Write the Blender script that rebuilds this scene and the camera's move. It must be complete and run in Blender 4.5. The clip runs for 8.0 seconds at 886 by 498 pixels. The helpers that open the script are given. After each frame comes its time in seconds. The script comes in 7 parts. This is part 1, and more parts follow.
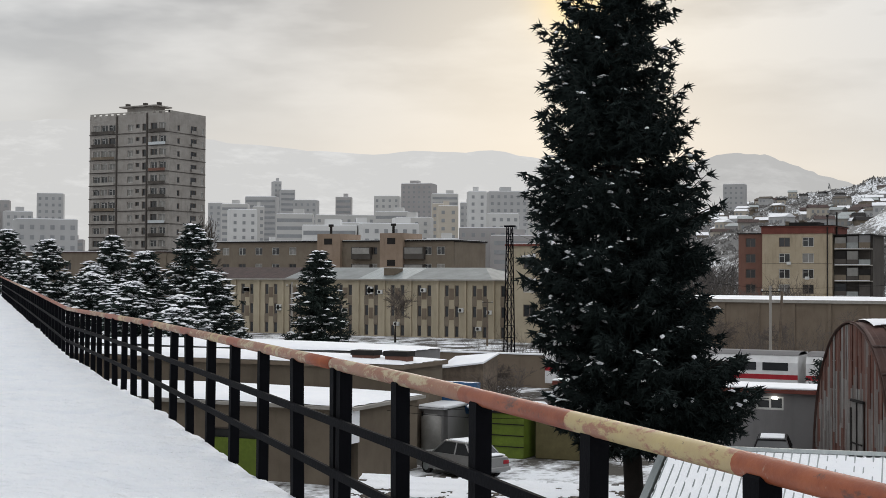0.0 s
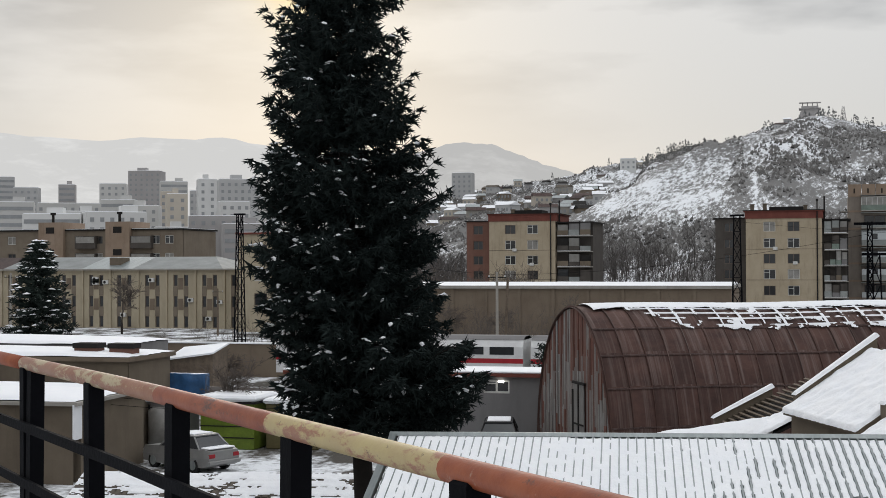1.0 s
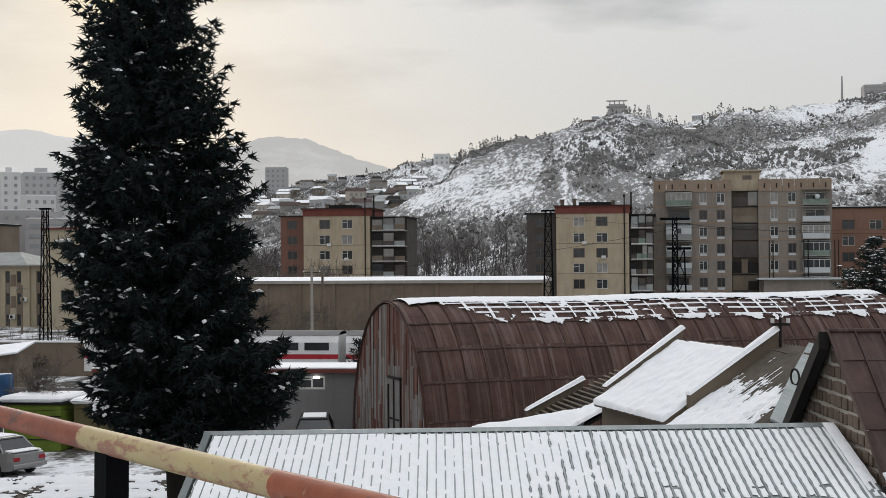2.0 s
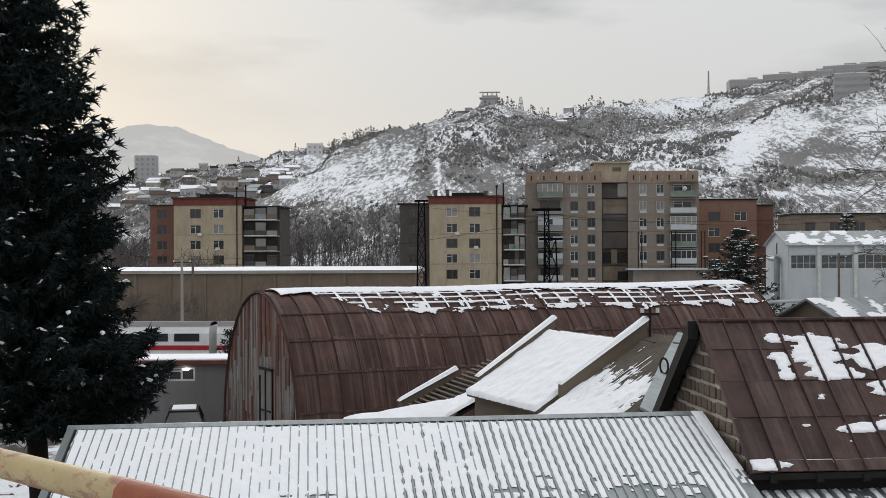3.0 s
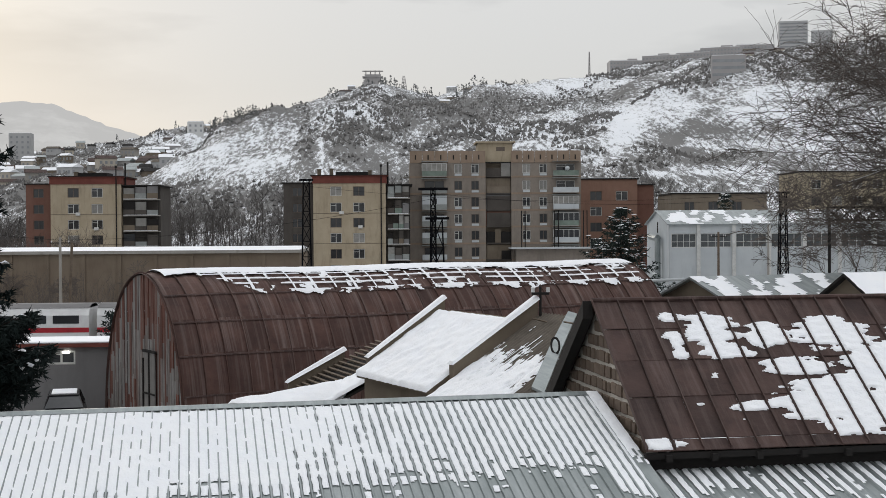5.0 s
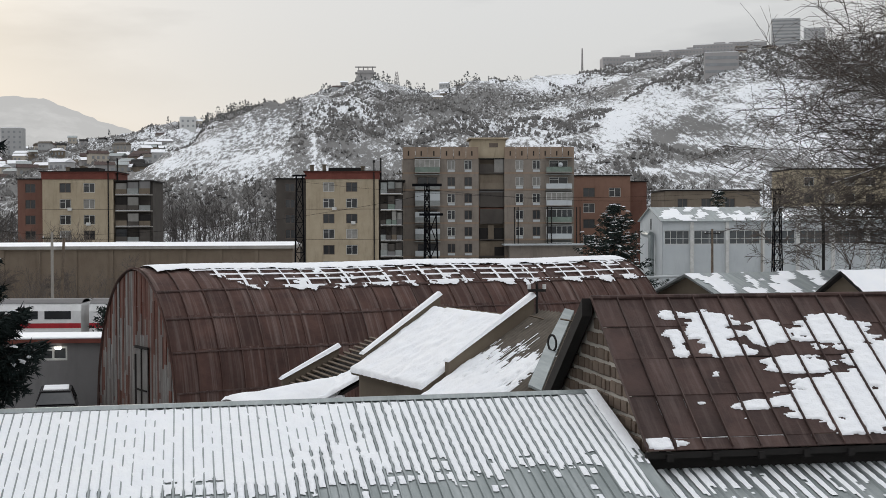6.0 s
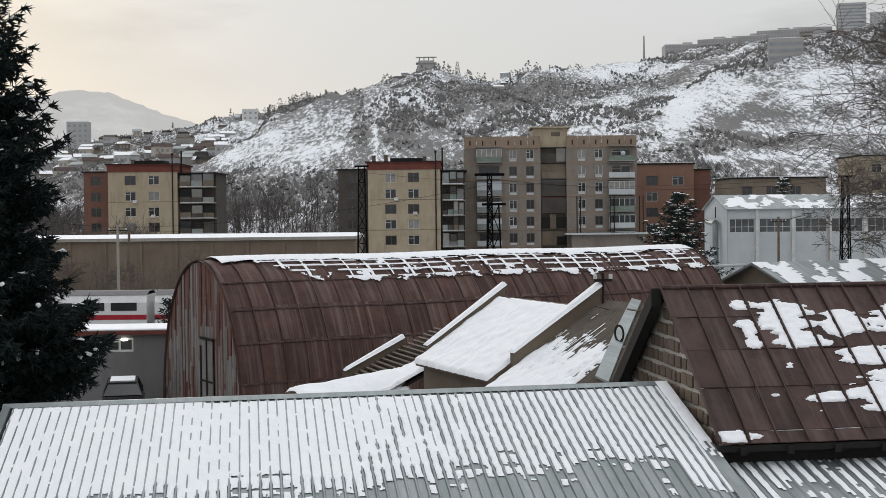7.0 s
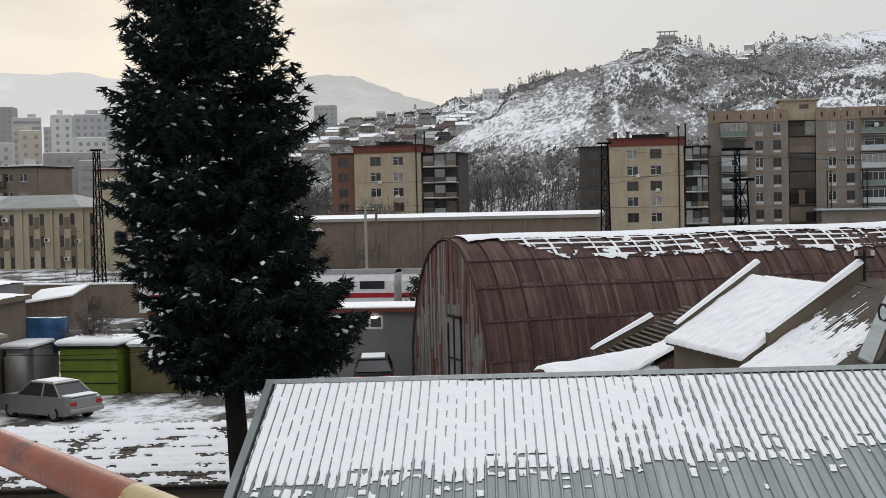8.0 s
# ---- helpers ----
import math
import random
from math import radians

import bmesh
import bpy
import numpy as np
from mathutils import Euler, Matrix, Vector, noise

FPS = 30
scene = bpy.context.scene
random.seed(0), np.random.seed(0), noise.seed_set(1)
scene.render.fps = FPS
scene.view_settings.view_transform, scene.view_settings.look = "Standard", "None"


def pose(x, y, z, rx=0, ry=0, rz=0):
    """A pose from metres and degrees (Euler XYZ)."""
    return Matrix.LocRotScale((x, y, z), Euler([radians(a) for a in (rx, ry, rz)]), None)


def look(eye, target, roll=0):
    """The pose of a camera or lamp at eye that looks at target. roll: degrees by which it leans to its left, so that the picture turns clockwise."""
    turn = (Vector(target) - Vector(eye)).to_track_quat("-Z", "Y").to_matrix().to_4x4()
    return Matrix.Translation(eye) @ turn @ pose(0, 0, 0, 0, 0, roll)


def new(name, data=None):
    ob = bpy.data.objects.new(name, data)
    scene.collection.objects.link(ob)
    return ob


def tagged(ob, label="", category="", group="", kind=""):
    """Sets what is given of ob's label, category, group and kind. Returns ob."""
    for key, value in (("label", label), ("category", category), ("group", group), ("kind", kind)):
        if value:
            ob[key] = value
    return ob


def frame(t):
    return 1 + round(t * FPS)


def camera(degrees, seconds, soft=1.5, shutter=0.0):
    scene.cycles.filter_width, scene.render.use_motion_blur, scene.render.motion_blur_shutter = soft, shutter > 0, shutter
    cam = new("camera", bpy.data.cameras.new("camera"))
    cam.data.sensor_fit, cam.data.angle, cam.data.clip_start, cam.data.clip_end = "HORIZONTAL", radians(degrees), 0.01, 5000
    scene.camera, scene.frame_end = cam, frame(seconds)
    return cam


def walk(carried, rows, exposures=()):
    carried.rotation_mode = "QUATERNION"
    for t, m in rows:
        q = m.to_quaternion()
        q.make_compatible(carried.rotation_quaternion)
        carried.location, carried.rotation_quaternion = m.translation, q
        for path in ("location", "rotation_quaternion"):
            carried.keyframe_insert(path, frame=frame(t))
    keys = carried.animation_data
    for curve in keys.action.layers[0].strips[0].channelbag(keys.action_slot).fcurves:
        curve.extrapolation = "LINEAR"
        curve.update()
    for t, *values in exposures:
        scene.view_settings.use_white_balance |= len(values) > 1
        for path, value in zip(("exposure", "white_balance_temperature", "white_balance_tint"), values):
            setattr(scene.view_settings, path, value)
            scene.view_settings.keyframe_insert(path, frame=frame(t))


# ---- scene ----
cam = camera(35.8, 8.0, soft=0.85)
PATH = [
    (0, (-0.846, 1.857, 7.694), (-1.755, 3.638, 7.735), 0.3),
    (0.5, (-0.884, 2.02, 7.694), (-1.601, 3.887, 7.724), 0.1),
    (1, (-0.886, 2.195, 7.698), (-1.433, 4.118, 7.722), -0.2),
    (1.5, (-0.887, 2.249, 7.707), (-1.299, 4.206, 7.727), -0.4),
    (2, (-0.96, 2.337, 7.716), (-1.243, 4.317, 7.731), -0.4),
    (3.5, (-1.003, 2.665, 7.705), (-1.036, 4.664, 7.695), -0.2),
    (4, (-1.095, 2.741, 7.725), (-1.071, 4.74, 7.704), -0.2),
    (4.5, (-1.143, 2.826, 7.721), (-1.087, 4.825, 7.693), -0.4),
    (6, (-1.263, 3.245, 7.717), (-1.181, 5.243, 7.68), -0.2),
    (6.5, (-1.309, 3.384, 7.713), (-1.246, 5.383, 7.67), -0.2),
    (7, (-1.328, 3.557, 7.716), (-1.336, 5.556, 7.665), -0.6),
    (7.5, (-1.39, 3.683, 7.698), (-1.526, 5.678, 7.635), -0.9),
    (8, (-1.561, 3.811, 7.7), (-1.917, 5.777, 7.623), -1.3),
]
walk(cam, [(t, look(e, a, r)) for t, e, a, r in PATH], [(0, 0.13), (2, 0.12), (3.5, 0.16), (8, 0.18)])

# ---- sky and sun: a winter overcast with a thin warm place round the hidden sun ----
SUN_AZ, SUN_EL = -21.5, 11.5
sun_dir = Vector((math.sin(radians(SUN_AZ)) * math.cos(radians(SUN_EL)), math.cos(radians(SUN_AZ)) * math.cos(radians(SUN_EL)), math.sin(radians(SUN_EL))))
world = bpy.data.worlds.new("overcast")
scene.world = world
world.use_nodes = True
wt = world.node_tree
wt.nodes.clear()


def wn(kind, **inputs):
    n = wt.nodes.new(kind)
    for k, v in inputs.items():
        n.inputs[k.replace("_", " ")].default_value = v
    return n


def wmath(op, a, b=None):
    n = wt.nodes.new("ShaderNodeMath")
    n.operation = op
    for i, v in enumerate((a, b)):
        if v is None:
            continue
        if isinstance(v, (int, float)):
            n.inputs[i].default_value = v
        else:
            wt.links.new(v, n.inputs[i])
    return n.outputs[0]


def wmix(f, a, b):
    n = wt.nodes.new("ShaderNodeMix")
    n.data_type = "RGBA"
    for i, v in ((0, f), (6, a), (7, b)):
        if isinstance(v, (int, float, tuple)):
            n.inputs[i].default_value = v
        else:
            wt.links.new(v, n.inputs[i])
    return n.outputs[2]


w_out = wt.nodes.new("ShaderNodeOutputWorld")
w_bg = wt.nodes.new("ShaderNodeBackground")
w_sky = wt.nodes.new("ShaderNodeTexSky")
w_sky.sky_type, w_sky.sun_disc = "NISHITA", False
w_sky.sun_elevation, w_sky.sun_rotation = radians(SUN_EL), radians(SUN_AZ)
w_tc = wt.nodes.new("ShaderNodeTexCoord")
w_map = wt.nodes.new("ShaderNodeMapping")
w_map.inputs["Scale"].default_value = (4.2, 4.2, 15.0)
w_map.inputs["Location"].default_value = (0.6, 0.2, 0.35)
wt.links.new(w_tc.outputs["Generated"], w_map.inputs[0])
w_noise = wn("ShaderNodeTexNoise", Scale=1.0, Detail=5.0, Roughness=0.52)
wt.links.new(w_map.outputs[0], w_noise.inputs[0])
w_ramp = wt.nodes.new("ShaderNodeValToRGB")
w_ramp.color_ramp.elements[0].position, w_ramp.color_ramp.elements[0].color = 0.43, (0.34, 0.355, 0.38, 1)
w_ramp.color_ramp.elements[1].position, w_ramp.color_ramp.elements[1].color = 0.58, (0.70, 0.705, 0.71, 1)
wt.links.new(w_noise.outputs[0], w_ramp.inputs[0])
w_sep = wt.nodes.new("ShaderNodeSeparateXYZ")
wt.links.new(w_tc.outputs["Generated"], w_sep.inputs[0])
# pale haze low over the horizon
w_low = wt.nodes.new("ShaderNodeMapRange")
w_low.inputs["From Min"].default_value, w_low.inputs["From Max"].default_value = 0.10, 0.23
w_low.inputs["To Min"].default_value, w_low.inputs["To Max"].default_value = 0.88, 0.0
wt.links.new(w_sep.outputs[2], w_low.inputs[0])
w_col = wmix(w_low.outputs[0], w_ramp.outputs[0], (0.60, 0.603, 0.605, 1))
# warm light round the sun behind the cloud
w_dot = wt.nodes.new("ShaderNodeVectorMath")
w_dot.operation = "DOT_PRODUCT"
w_dot.inputs[1].default_value = sun_dir
wt.links.new(w_tc.outputs["Generated"], w_dot.inputs[0])
near = wmath("POWER", wmath("MAXIMUM", w_dot.outputs["Value"], 0.0), 110.0)
core = wmath("POWER", wmath("MAXIMUM", w_dot.outputs["Value"], 0.0), 2600.0)
w_col = wmix(wmath("MULTIPLY", near, 0.42), w_col, (0.86, 0.785, 0.65, 1))
w_col = wmix(wmath("MULTIPLY", core, 0.8), w_col, (1.0, 0.74, 0.32, 1))
# an overcast sky is brightest overhead
w_zen = wt.nodes.new("ShaderNodeMapRange")
w_zen.inputs["From Min"].default_value, w_zen.inputs["From Max"].default_value = 0.22, 0.85
w_zen.inputs["To Min"].default_value, w_zen.inputs["To Max"].default_value = 1.0, 2.0
wt.links.new(w_sep.outputs[2], w_zen.inputs[0])
w_mul = wt.nodes.new("ShaderNodeVectorMath")
w_mul.operation = "SCALE"
wt.links.new(w_col, w_mul.inputs[0])
wt.links.new(w_zen.outputs[0], w_mul.inputs["Scale"])
w_col = w_mul.outputs[0]
w_add = wt.nodes.new("ShaderNodeMix")
w_add.data_type, w_add.blend_type = "RGBA", "ADD"
w_add.inputs[0].default_value = 0.006
wt.links.new(w_col, w_add.inputs[6])
wt.links.new(w_sky.outputs[0], w_add.inputs[7])
wt.links.new(w_add.outputs[2], w_bg.inputs[0])
w_bg.inputs[1].default_value = 0.9
wt.links.new(w_bg.outputs[0], w_out.inputs[0])

sun = new("sun", bpy.data.lights.new("sun", "SUN"))
sun.data.energy, sun.data.angle, sun.data.color = 0.6, radians(20), (1.0, 0.93, 0.84)
sun.matrix_world = look(sun_dir * 100, (0, 0, 0))

# ---- materials ----
class Mat:
    """A procedural material: its node tree, with short ways to add nodes."""

    def __init__(self, name, rough=0.8, metal=0.0, spec=0.3):
        self.m = bpy.data.materials.new(name)
        self.m.use_nodes = True
        self.t = self.m.node_tree
        self.b = self.t.nodes["Principled BSDF"]
        self.b.inputs["Roughness"].default_value = rough
        self.b.inputs["Metallic"].default_value = metal
        self.b.inputs["Specular IOR Level"].default_value = spec
        self.pos = self.t.nodes.new("ShaderNodeTexCoord").outputs["Object"]

    def put(self, v, sock):
        if isinstance(v, (int, float)):
            sock.default_value = v
        elif isinstance(v, tuple):
            sock.default_value = v if len(v) == 4 or sock.type == "VECTOR" else (*v, 1)
        else:
            self.t.links.new(v, sock)

    def world(self):
        self.pos = self.t.nodes.new("ShaderNodeNewGeometry").outputs["Position"]
        return self

    def mapped(self, scale, rot=(0, 0, 0)):
        n = self.t.nodes.new("ShaderNodeMapping")
        n.inputs["Scale"].default_value, n.inputs["Rotation"].default_value = scale, rot
        self.t.links.new(self.pos, n.inputs[0])
        return n.outputs[0]

    def noise(self, scale, detail=4.0, rough=0.6, vec=None, out=0):
        n = self.t.nodes.new("ShaderNodeTexNoise")
        n.inputs["Scale"].default_value, n.inputs["Detail"].default_value, n.inputs["Roughness"].default_value = scale, detail, rough
        self.t.links.new(vec or self.pos, n.inputs[0])
        return n.outputs[out]

    def ramp(self, f, *stops):
        n = self.t.nodes.new("ShaderNodeValToRGB")
        e = n.color_ramp.elements
        while len(e) < len(stops):
            e.new(0.5)
        for el, (p, c) in zip(e, stops):
            el.position = p
            el.color = (c, c, c, 1) if isinstance(c, (int, float)) else (*c, 1)
        self.t.links.new(f, n.inputs[0])
        return n.outputs[0]

    def mix(self, f, a, b, blend="MIX"):
        n = self.t.nodes.new("ShaderNodeMix")
        n.data_type, n.blend_type = "RGBA", blend
        for i, v in ((0, f), (6, a), (7, b)):
            self.put(v, n.inputs[i])
        return n.outputs[2]

    def math(self, op, a, b=0.0):
        n = self.t.nodes.new("ShaderNodeMath")
        n.operation = op
        self.put(a, n.inputs[0]), self.put(b, n.inputs[1])
        return n.outputs[0]

    def rand(self):
        return self.t.nodes.new("ShaderNodeObjectInfo").outputs["Random"]

    def island(self):
        return self.t.nodes.new("ShaderNodeNewGeometry").outputs["Random Per Island"]

    def normal_z(self):
        n = self.t.nodes.new("ShaderNodeSeparateXYZ")
        self.t.links.new(self.t.nodes.new("ShaderNodeNewGeometry").outputs["Normal"], n.inputs[0])
        return n.outputs[2]

    def color(self, c):
        self.put(c, self.b.inputs["Base Color"])
        return self

    def bump(self, h, strength=0.3, dist=0.02):
        n = self.t.nodes.new("ShaderNodeBump")
        n.inputs["Strength"].default_value, n.inputs["Distance"].default_value = strength, dist
        self.t.links.new(h, n.inputs["Height"])
        self.t.links.new(n.outputs[0], self.b.inputs["Normal"])
        return self


def plain(name, c, rough=0.8, metal=0.0, var=0.25, scale=2.0, spec=0.3, bump=0.15, world=False, per_object=0.0):
    """A surface of one colour with stains at two scales."""
    m = Mat(name, rough, metal, spec)
    if world:
        m.world()
    dark = tuple(v * (1 - var) for v in c)
    lite = tuple(min(1, v * (1 + var * 0.6)) for v in c)
    col = m.mix(m.ramp(m.noise(scale, 6, 0.65), (0.3, 0.0), (0.7, 1.0)), dark, lite)
    col = m.mix(m.math("MULTIPLY", m.ramp(m.noise(scale * 9, 3), (0.35, 0.0), (0.75, 1.0)), 0.35), col, dark)
    if per_object:
        col = m.mix(m.math("MULTIPLY", m.rand(), per_object), col, tuple(v * 0.5 for v in c))
    m.color(col)
    if bump:
        m.bump(m.noise(scale * 12, 3), bump, 0.02)
    return m.m


def snow_mat(name="snow", dirt=0.12):
    m = Mat(name, 0.75, 0, 0.35).world()
    c = m.mix(m.ramp(m.noise(1.3, 5, 0.6), (0.35, 0.0), (0.75, 1.0)), (0.92, 0.93, 0.95), (0.87, 0.89, 0.93))
    c = m.mix(m.math("MULTIPLY", m.ramp(m.noise(14, 4, 0.7), (0.62, 0.0), (0.78, 1.0)), dirt), c, (0.42, 0.40, 0.37))
    m.color(c).bump(m.math("ADD", m.noise(3.5, 5, 0.62), m.math("MULTIPLY", m.noise(28, 3), 0.25)), 0.55, 0.06)
    m.b.inputs["Subsurface Weight"].default_value = 0.0
    return m.m


SNOW = snow_mat()


def walk_snow():
    """Trodden snow of the walkway, with scuffs and crumbs."""
    m = Mat("trodden_snow", 0.7, 0, 0.35).world()
    c = m.mix(m.ramp(m.noise(2.2, 6, 0.65), (0.3, 0.0), (0.7, 1.0)), (0.90, 0.92, 0.95), (0.82, 0.855, 0.91))
    c = m.mix(m.ramp(m.noise(46, 3, 0.6), (0.70, 0.0), (0.76, 0.8)), c, (0.35, 0.33, 0.31))
    h = m.math("ADD", m.noise(5, 6, 0.65), m.math("MULTIPLY", m.noise(1.6, 3, vec=m.mapped((0.6, 3.0, 1), (0, 0, 0.76))), 1.2))
    return m.color(c).bump(h, 1.0, 0.10).m


def ground_mat():
    """Yard, scrub hillside and far slopes: snow lying in patches over dark earth and bare brush."""
    m = Mat("snowy_ground", 0.9, 0, 0.1).world()
    def fall(across, along, lean):
        """Coordinates drawn out down the slope, leaning aside."""
        n = m.t.nodes.new("ShaderNodeMapping")
        n.inputs["Rotation"].default_value = (0, lean, 0)
        m.t.links.new(m.pos, n.inputs[0])
        k = m.t.nodes.new("ShaderNodeMapping")
        k.inputs["Scale"].default_value = (across, 0.012, along)
        m.t.links.new(n.outputs[0], k.inputs[0])
        return k.outputs[0]

    big = m.noise(1.0, 6, 0.62, vec=fall(0.016, 0.05, 0.2))
    mid = m.noise(1.0, 6, 0.66, vec=fall(0.11, 0.06, 0.75))
    fine = m.noise(1.0, 6, 0.78, vec=fall(0.75, 0.85, 0.5))
    f = m.math("ADD", m.math("MULTIPLY", big, 0.34), m.math("ADD", m.math("MULTIPLY", mid, 0.42), m.math("MULTIPLY", fine, 0.96)))
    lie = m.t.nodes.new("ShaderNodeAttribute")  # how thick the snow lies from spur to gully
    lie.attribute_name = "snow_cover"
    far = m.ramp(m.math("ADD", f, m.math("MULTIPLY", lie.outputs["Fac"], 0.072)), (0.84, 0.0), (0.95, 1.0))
    near = m.ramp(m.math("ADD", m.noise(0.35, 6, 0.68, vec=m.mapped((1, 0.55, 1))), m.math("MULTIPLY", m.noise(3.0, 4), 0.25)), (0.565, 0.0), (0.70, 1.0))
    sep = m.t.nodes.new("ShaderNodeSeparateXYZ")
    m.t.links.new(m.pos, sep.inputs[0])
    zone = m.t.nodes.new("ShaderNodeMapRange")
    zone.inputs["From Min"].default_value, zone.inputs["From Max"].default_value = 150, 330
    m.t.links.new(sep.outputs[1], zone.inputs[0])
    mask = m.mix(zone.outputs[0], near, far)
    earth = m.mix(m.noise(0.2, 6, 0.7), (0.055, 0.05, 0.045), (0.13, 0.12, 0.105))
    # hill scrub greyer and paler than yard earth, haze put into its colour
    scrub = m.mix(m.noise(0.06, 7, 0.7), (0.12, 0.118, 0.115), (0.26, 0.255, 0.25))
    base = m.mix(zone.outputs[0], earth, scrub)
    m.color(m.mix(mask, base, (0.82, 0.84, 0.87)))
    return m.bump(m.math("ADD", m.noise(0.3, 8, 0.7), m.noise(2.5, 4)), 0.6, 0.25).m


def rust_mat(name, deep=(0.085, 0.034, 0.026), lite=(0.19, 0.085, 0.06), grey=0.25, streak=(6, 6, 0.35), run=(0.27, 0.235, 0.22)):
    """Old sheet iron gone brown, streaked down the fall, with leftover grey."""
    m = Mat(name, 0.72, 0.25, 0.35)
    r = m.rand()
    shift = m.t.nodes.new("ShaderNodeVectorMath")  # no two sheets stained alike
    m.t.links.new(m.pos, shift.inputs[0])
    step = m.t.nodes.new("ShaderNodeCombineXYZ")
    m.put(m.math("MULTIPLY", r, 37.0), step.inputs[0])
    m.t.links.new(step.outputs[0], shift.inputs[1])
    m.pos = shift.outputs[0]
    v = m.mapped(streak)
    base = m.mix(m.ramp(m.noise(0.9, 6, 0.68), (0.32, 0.0), (0.7, 1.0)), deep, lite)
    base = m.mix(m.math("MULTIPLY", m.ramp(m.noise(1.0, 5, 0.7, vec=v), (0.48, 0.0), (0.66, 1.0)), grey), base, run)
    base = m.mix(m.ramp(r, (0.0, 0.4), (0.45, 0.0)), base, tuple(x * 0.5 for x in deep))
    base = m.mix(m.ramp(r, (0.8, 0.0), (1.0, 0.12)), base, (0.23, 0.15, 0.125))
    m.color(base).bump(m.math("ADD", m.noise(9, 5, 0.7), m.noise(1.2, 2)), 0.35, 0.03)
    return m.m


def tin_mat():
    """Galvanised corrugated sheet, dull grey-green with runs."""
    m = Mat("galvanised_sheet", 0.42, 0.55, 0.5)
    c = m.mix(m.ramp(m.noise(0.7, 6, 0.7, vec=m.mapped((5, 0.6, 1))), (0.35, 0.0), (0.68, 1.0)), (0.23, 0.26, 0.26), (0.37, 0.40, 0.405))
    c = m.mix(m.math("MULTIPLY", m.ramp(m.noise(18, 3), (0.6, 0.0), (0.75, 1.0)), 0.5), c, (0.2, 0.215, 0.21))
    m.color(c).bump(m.noise(6, 4), 0.15, 0.02)
    return m.m


def rail_mat(name, a, b, chips, worn):
    """Handrail paint with chips down to rust and scuffed older coats."""
    m = Mat(name, 0.5, 0.0, 0.45)
    c = m.mix(m.ramp(m.noise(7, 6, 0.7), (0.35, 0.0), (0.68, 1.0)), a, b)
    c = m.mix(m.ramp(m.noise(9, 5, 0.72, vec=m.mapped((0.6, 0.6, 1.5))), (worn, 0.0), (worn + 0.07, 1.0)), c, chips)
    c = m.mix(m.ramp(m.noise(26, 5, 0.75), (0.61, 0.0), (0.68, 0.85)), c, (0.07, 0.045, 0.035))
    c = m.mix(m.ramp(m.noise(15, 4, 0.7), (0.67, 0.0), (0.74, 0.5)), c, (0.40, 0.33, 0.26))
    return m.color(c).bump(m.noise(38, 4, 0.7), 0.35, 0.004).m


def wall_mat(name, a, b, streaks=0.4, seam=0.0):
    """Rendered or panel wall, rain-streaked below its edges."""
    m = Mat(name, 0.9, 0, 0.2)
    c = m.mix(m.ramp(m.noise(0.35, 7, 0.68), (0.3, 0.0), (0.72, 1.0)), a, b)
    run = m.ramp(m.noise(0.8, 5, 0.7, vec=m.mapped((1.5, 1.5, 0.3))), (0.52, 0.0), (0.78, 1.0))
    c = m.mix(m.math("MULTIPLY", run, streaks), c, tuple(v * 0.45 for v in a))
    return m.color(c).bump(m.noise(6, 4), 0.2, 0.03).m


GROUND = ground_mat()
WALKSNOW = walk_snow()
RUST = rust_mat("rusty_sheet", (0.052, 0.027, 0.023), (0.115, 0.06, 0.048), 0.5, (5.0, 0.12, 0.12), (0.24, 0.19, 0.175))
RUSTROOF = rust_mat("brown_roof_sheet", (0.034, 0.02, 0.018), (0.098, 0.058, 0.05), 0.45, (6, 0.4, 0.4), (0.16, 0.12, 0.11))
TINEND = rust_mat("grey_gable_sheet", (0.20, 0.19, 0.18), (0.30, 0.29, 0.28), 0.5, (9, 9, 0.25), (0.11, 0.07, 0.055))
RUSTEND = rust_mat("streaked_gable_sheet", (0.15, 0.135, 0.125), (0.27, 0.25, 0.235), 0.8, (9, 9, 0.22), (0.12, 0.05, 0.038))
REDEND = rust_mat("red_gable_sheet", (0.10, 0.035, 0.024), (0.17, 0.07, 0.05), 0.6, (9, 9, 0.3), (0.24, 0.22, 0.2))
TIN = tin_mat()
RAIL_RED = rail_mat("orange_rail_paint", (0.20, 0.042, 0.014), (0.32, 0.085, 0.03), (0.10, 0.042, 0.03), 0.56)
RAIL_CREAM = rail_mat("cream_rail_paint", (0.46, 0.37, 0.17), (0.40, 0.30, 0.16), (0.30, 0.14, 0.085), 0.5)
RAIL_WORN = rail_mat("worn_rail_paint", (0.23, 0.085, 0.045), (0.30, 0.15, 0.085), (0.42, 0.34, 0.21), 0.5)
BLACK = plain("black_iron_paint", (0.0045, 0.0048, 0.0065), 0.8, 0.0, 0.4, 4, 0.06)
# near-black for sooty and tarred parts, and for shade painted under overhangs
DARK = plain("dark_soot_and_shade", (0.02, 0.018, 0.017), 0.9)
YELLOW = wall_mat("ochre_render", (0.35, 0.29, 0.205), (0.45, 0.38, 0.28), 0.6)
REDBRICK = wall_mat("red_brick_wall", (0.15, 0.075, 0.058), (0.20, 0.11, 0.085), 0.3)
ORANGEB = wall_mat("orange_tuff_wall", (0.215, 0.125, 0.092), (0.27, 0.165, 0.125), 0.3)
CORNICE = plain("red_cornice", (0.17, 0.055, 0.042), 0.85, 0, 0.3, 0.7)
PANEL = wall_mat("grey_tuff_panel", (0.20, 0.17, 0.145), (0.285, 0.25, 0.215), 0.45)
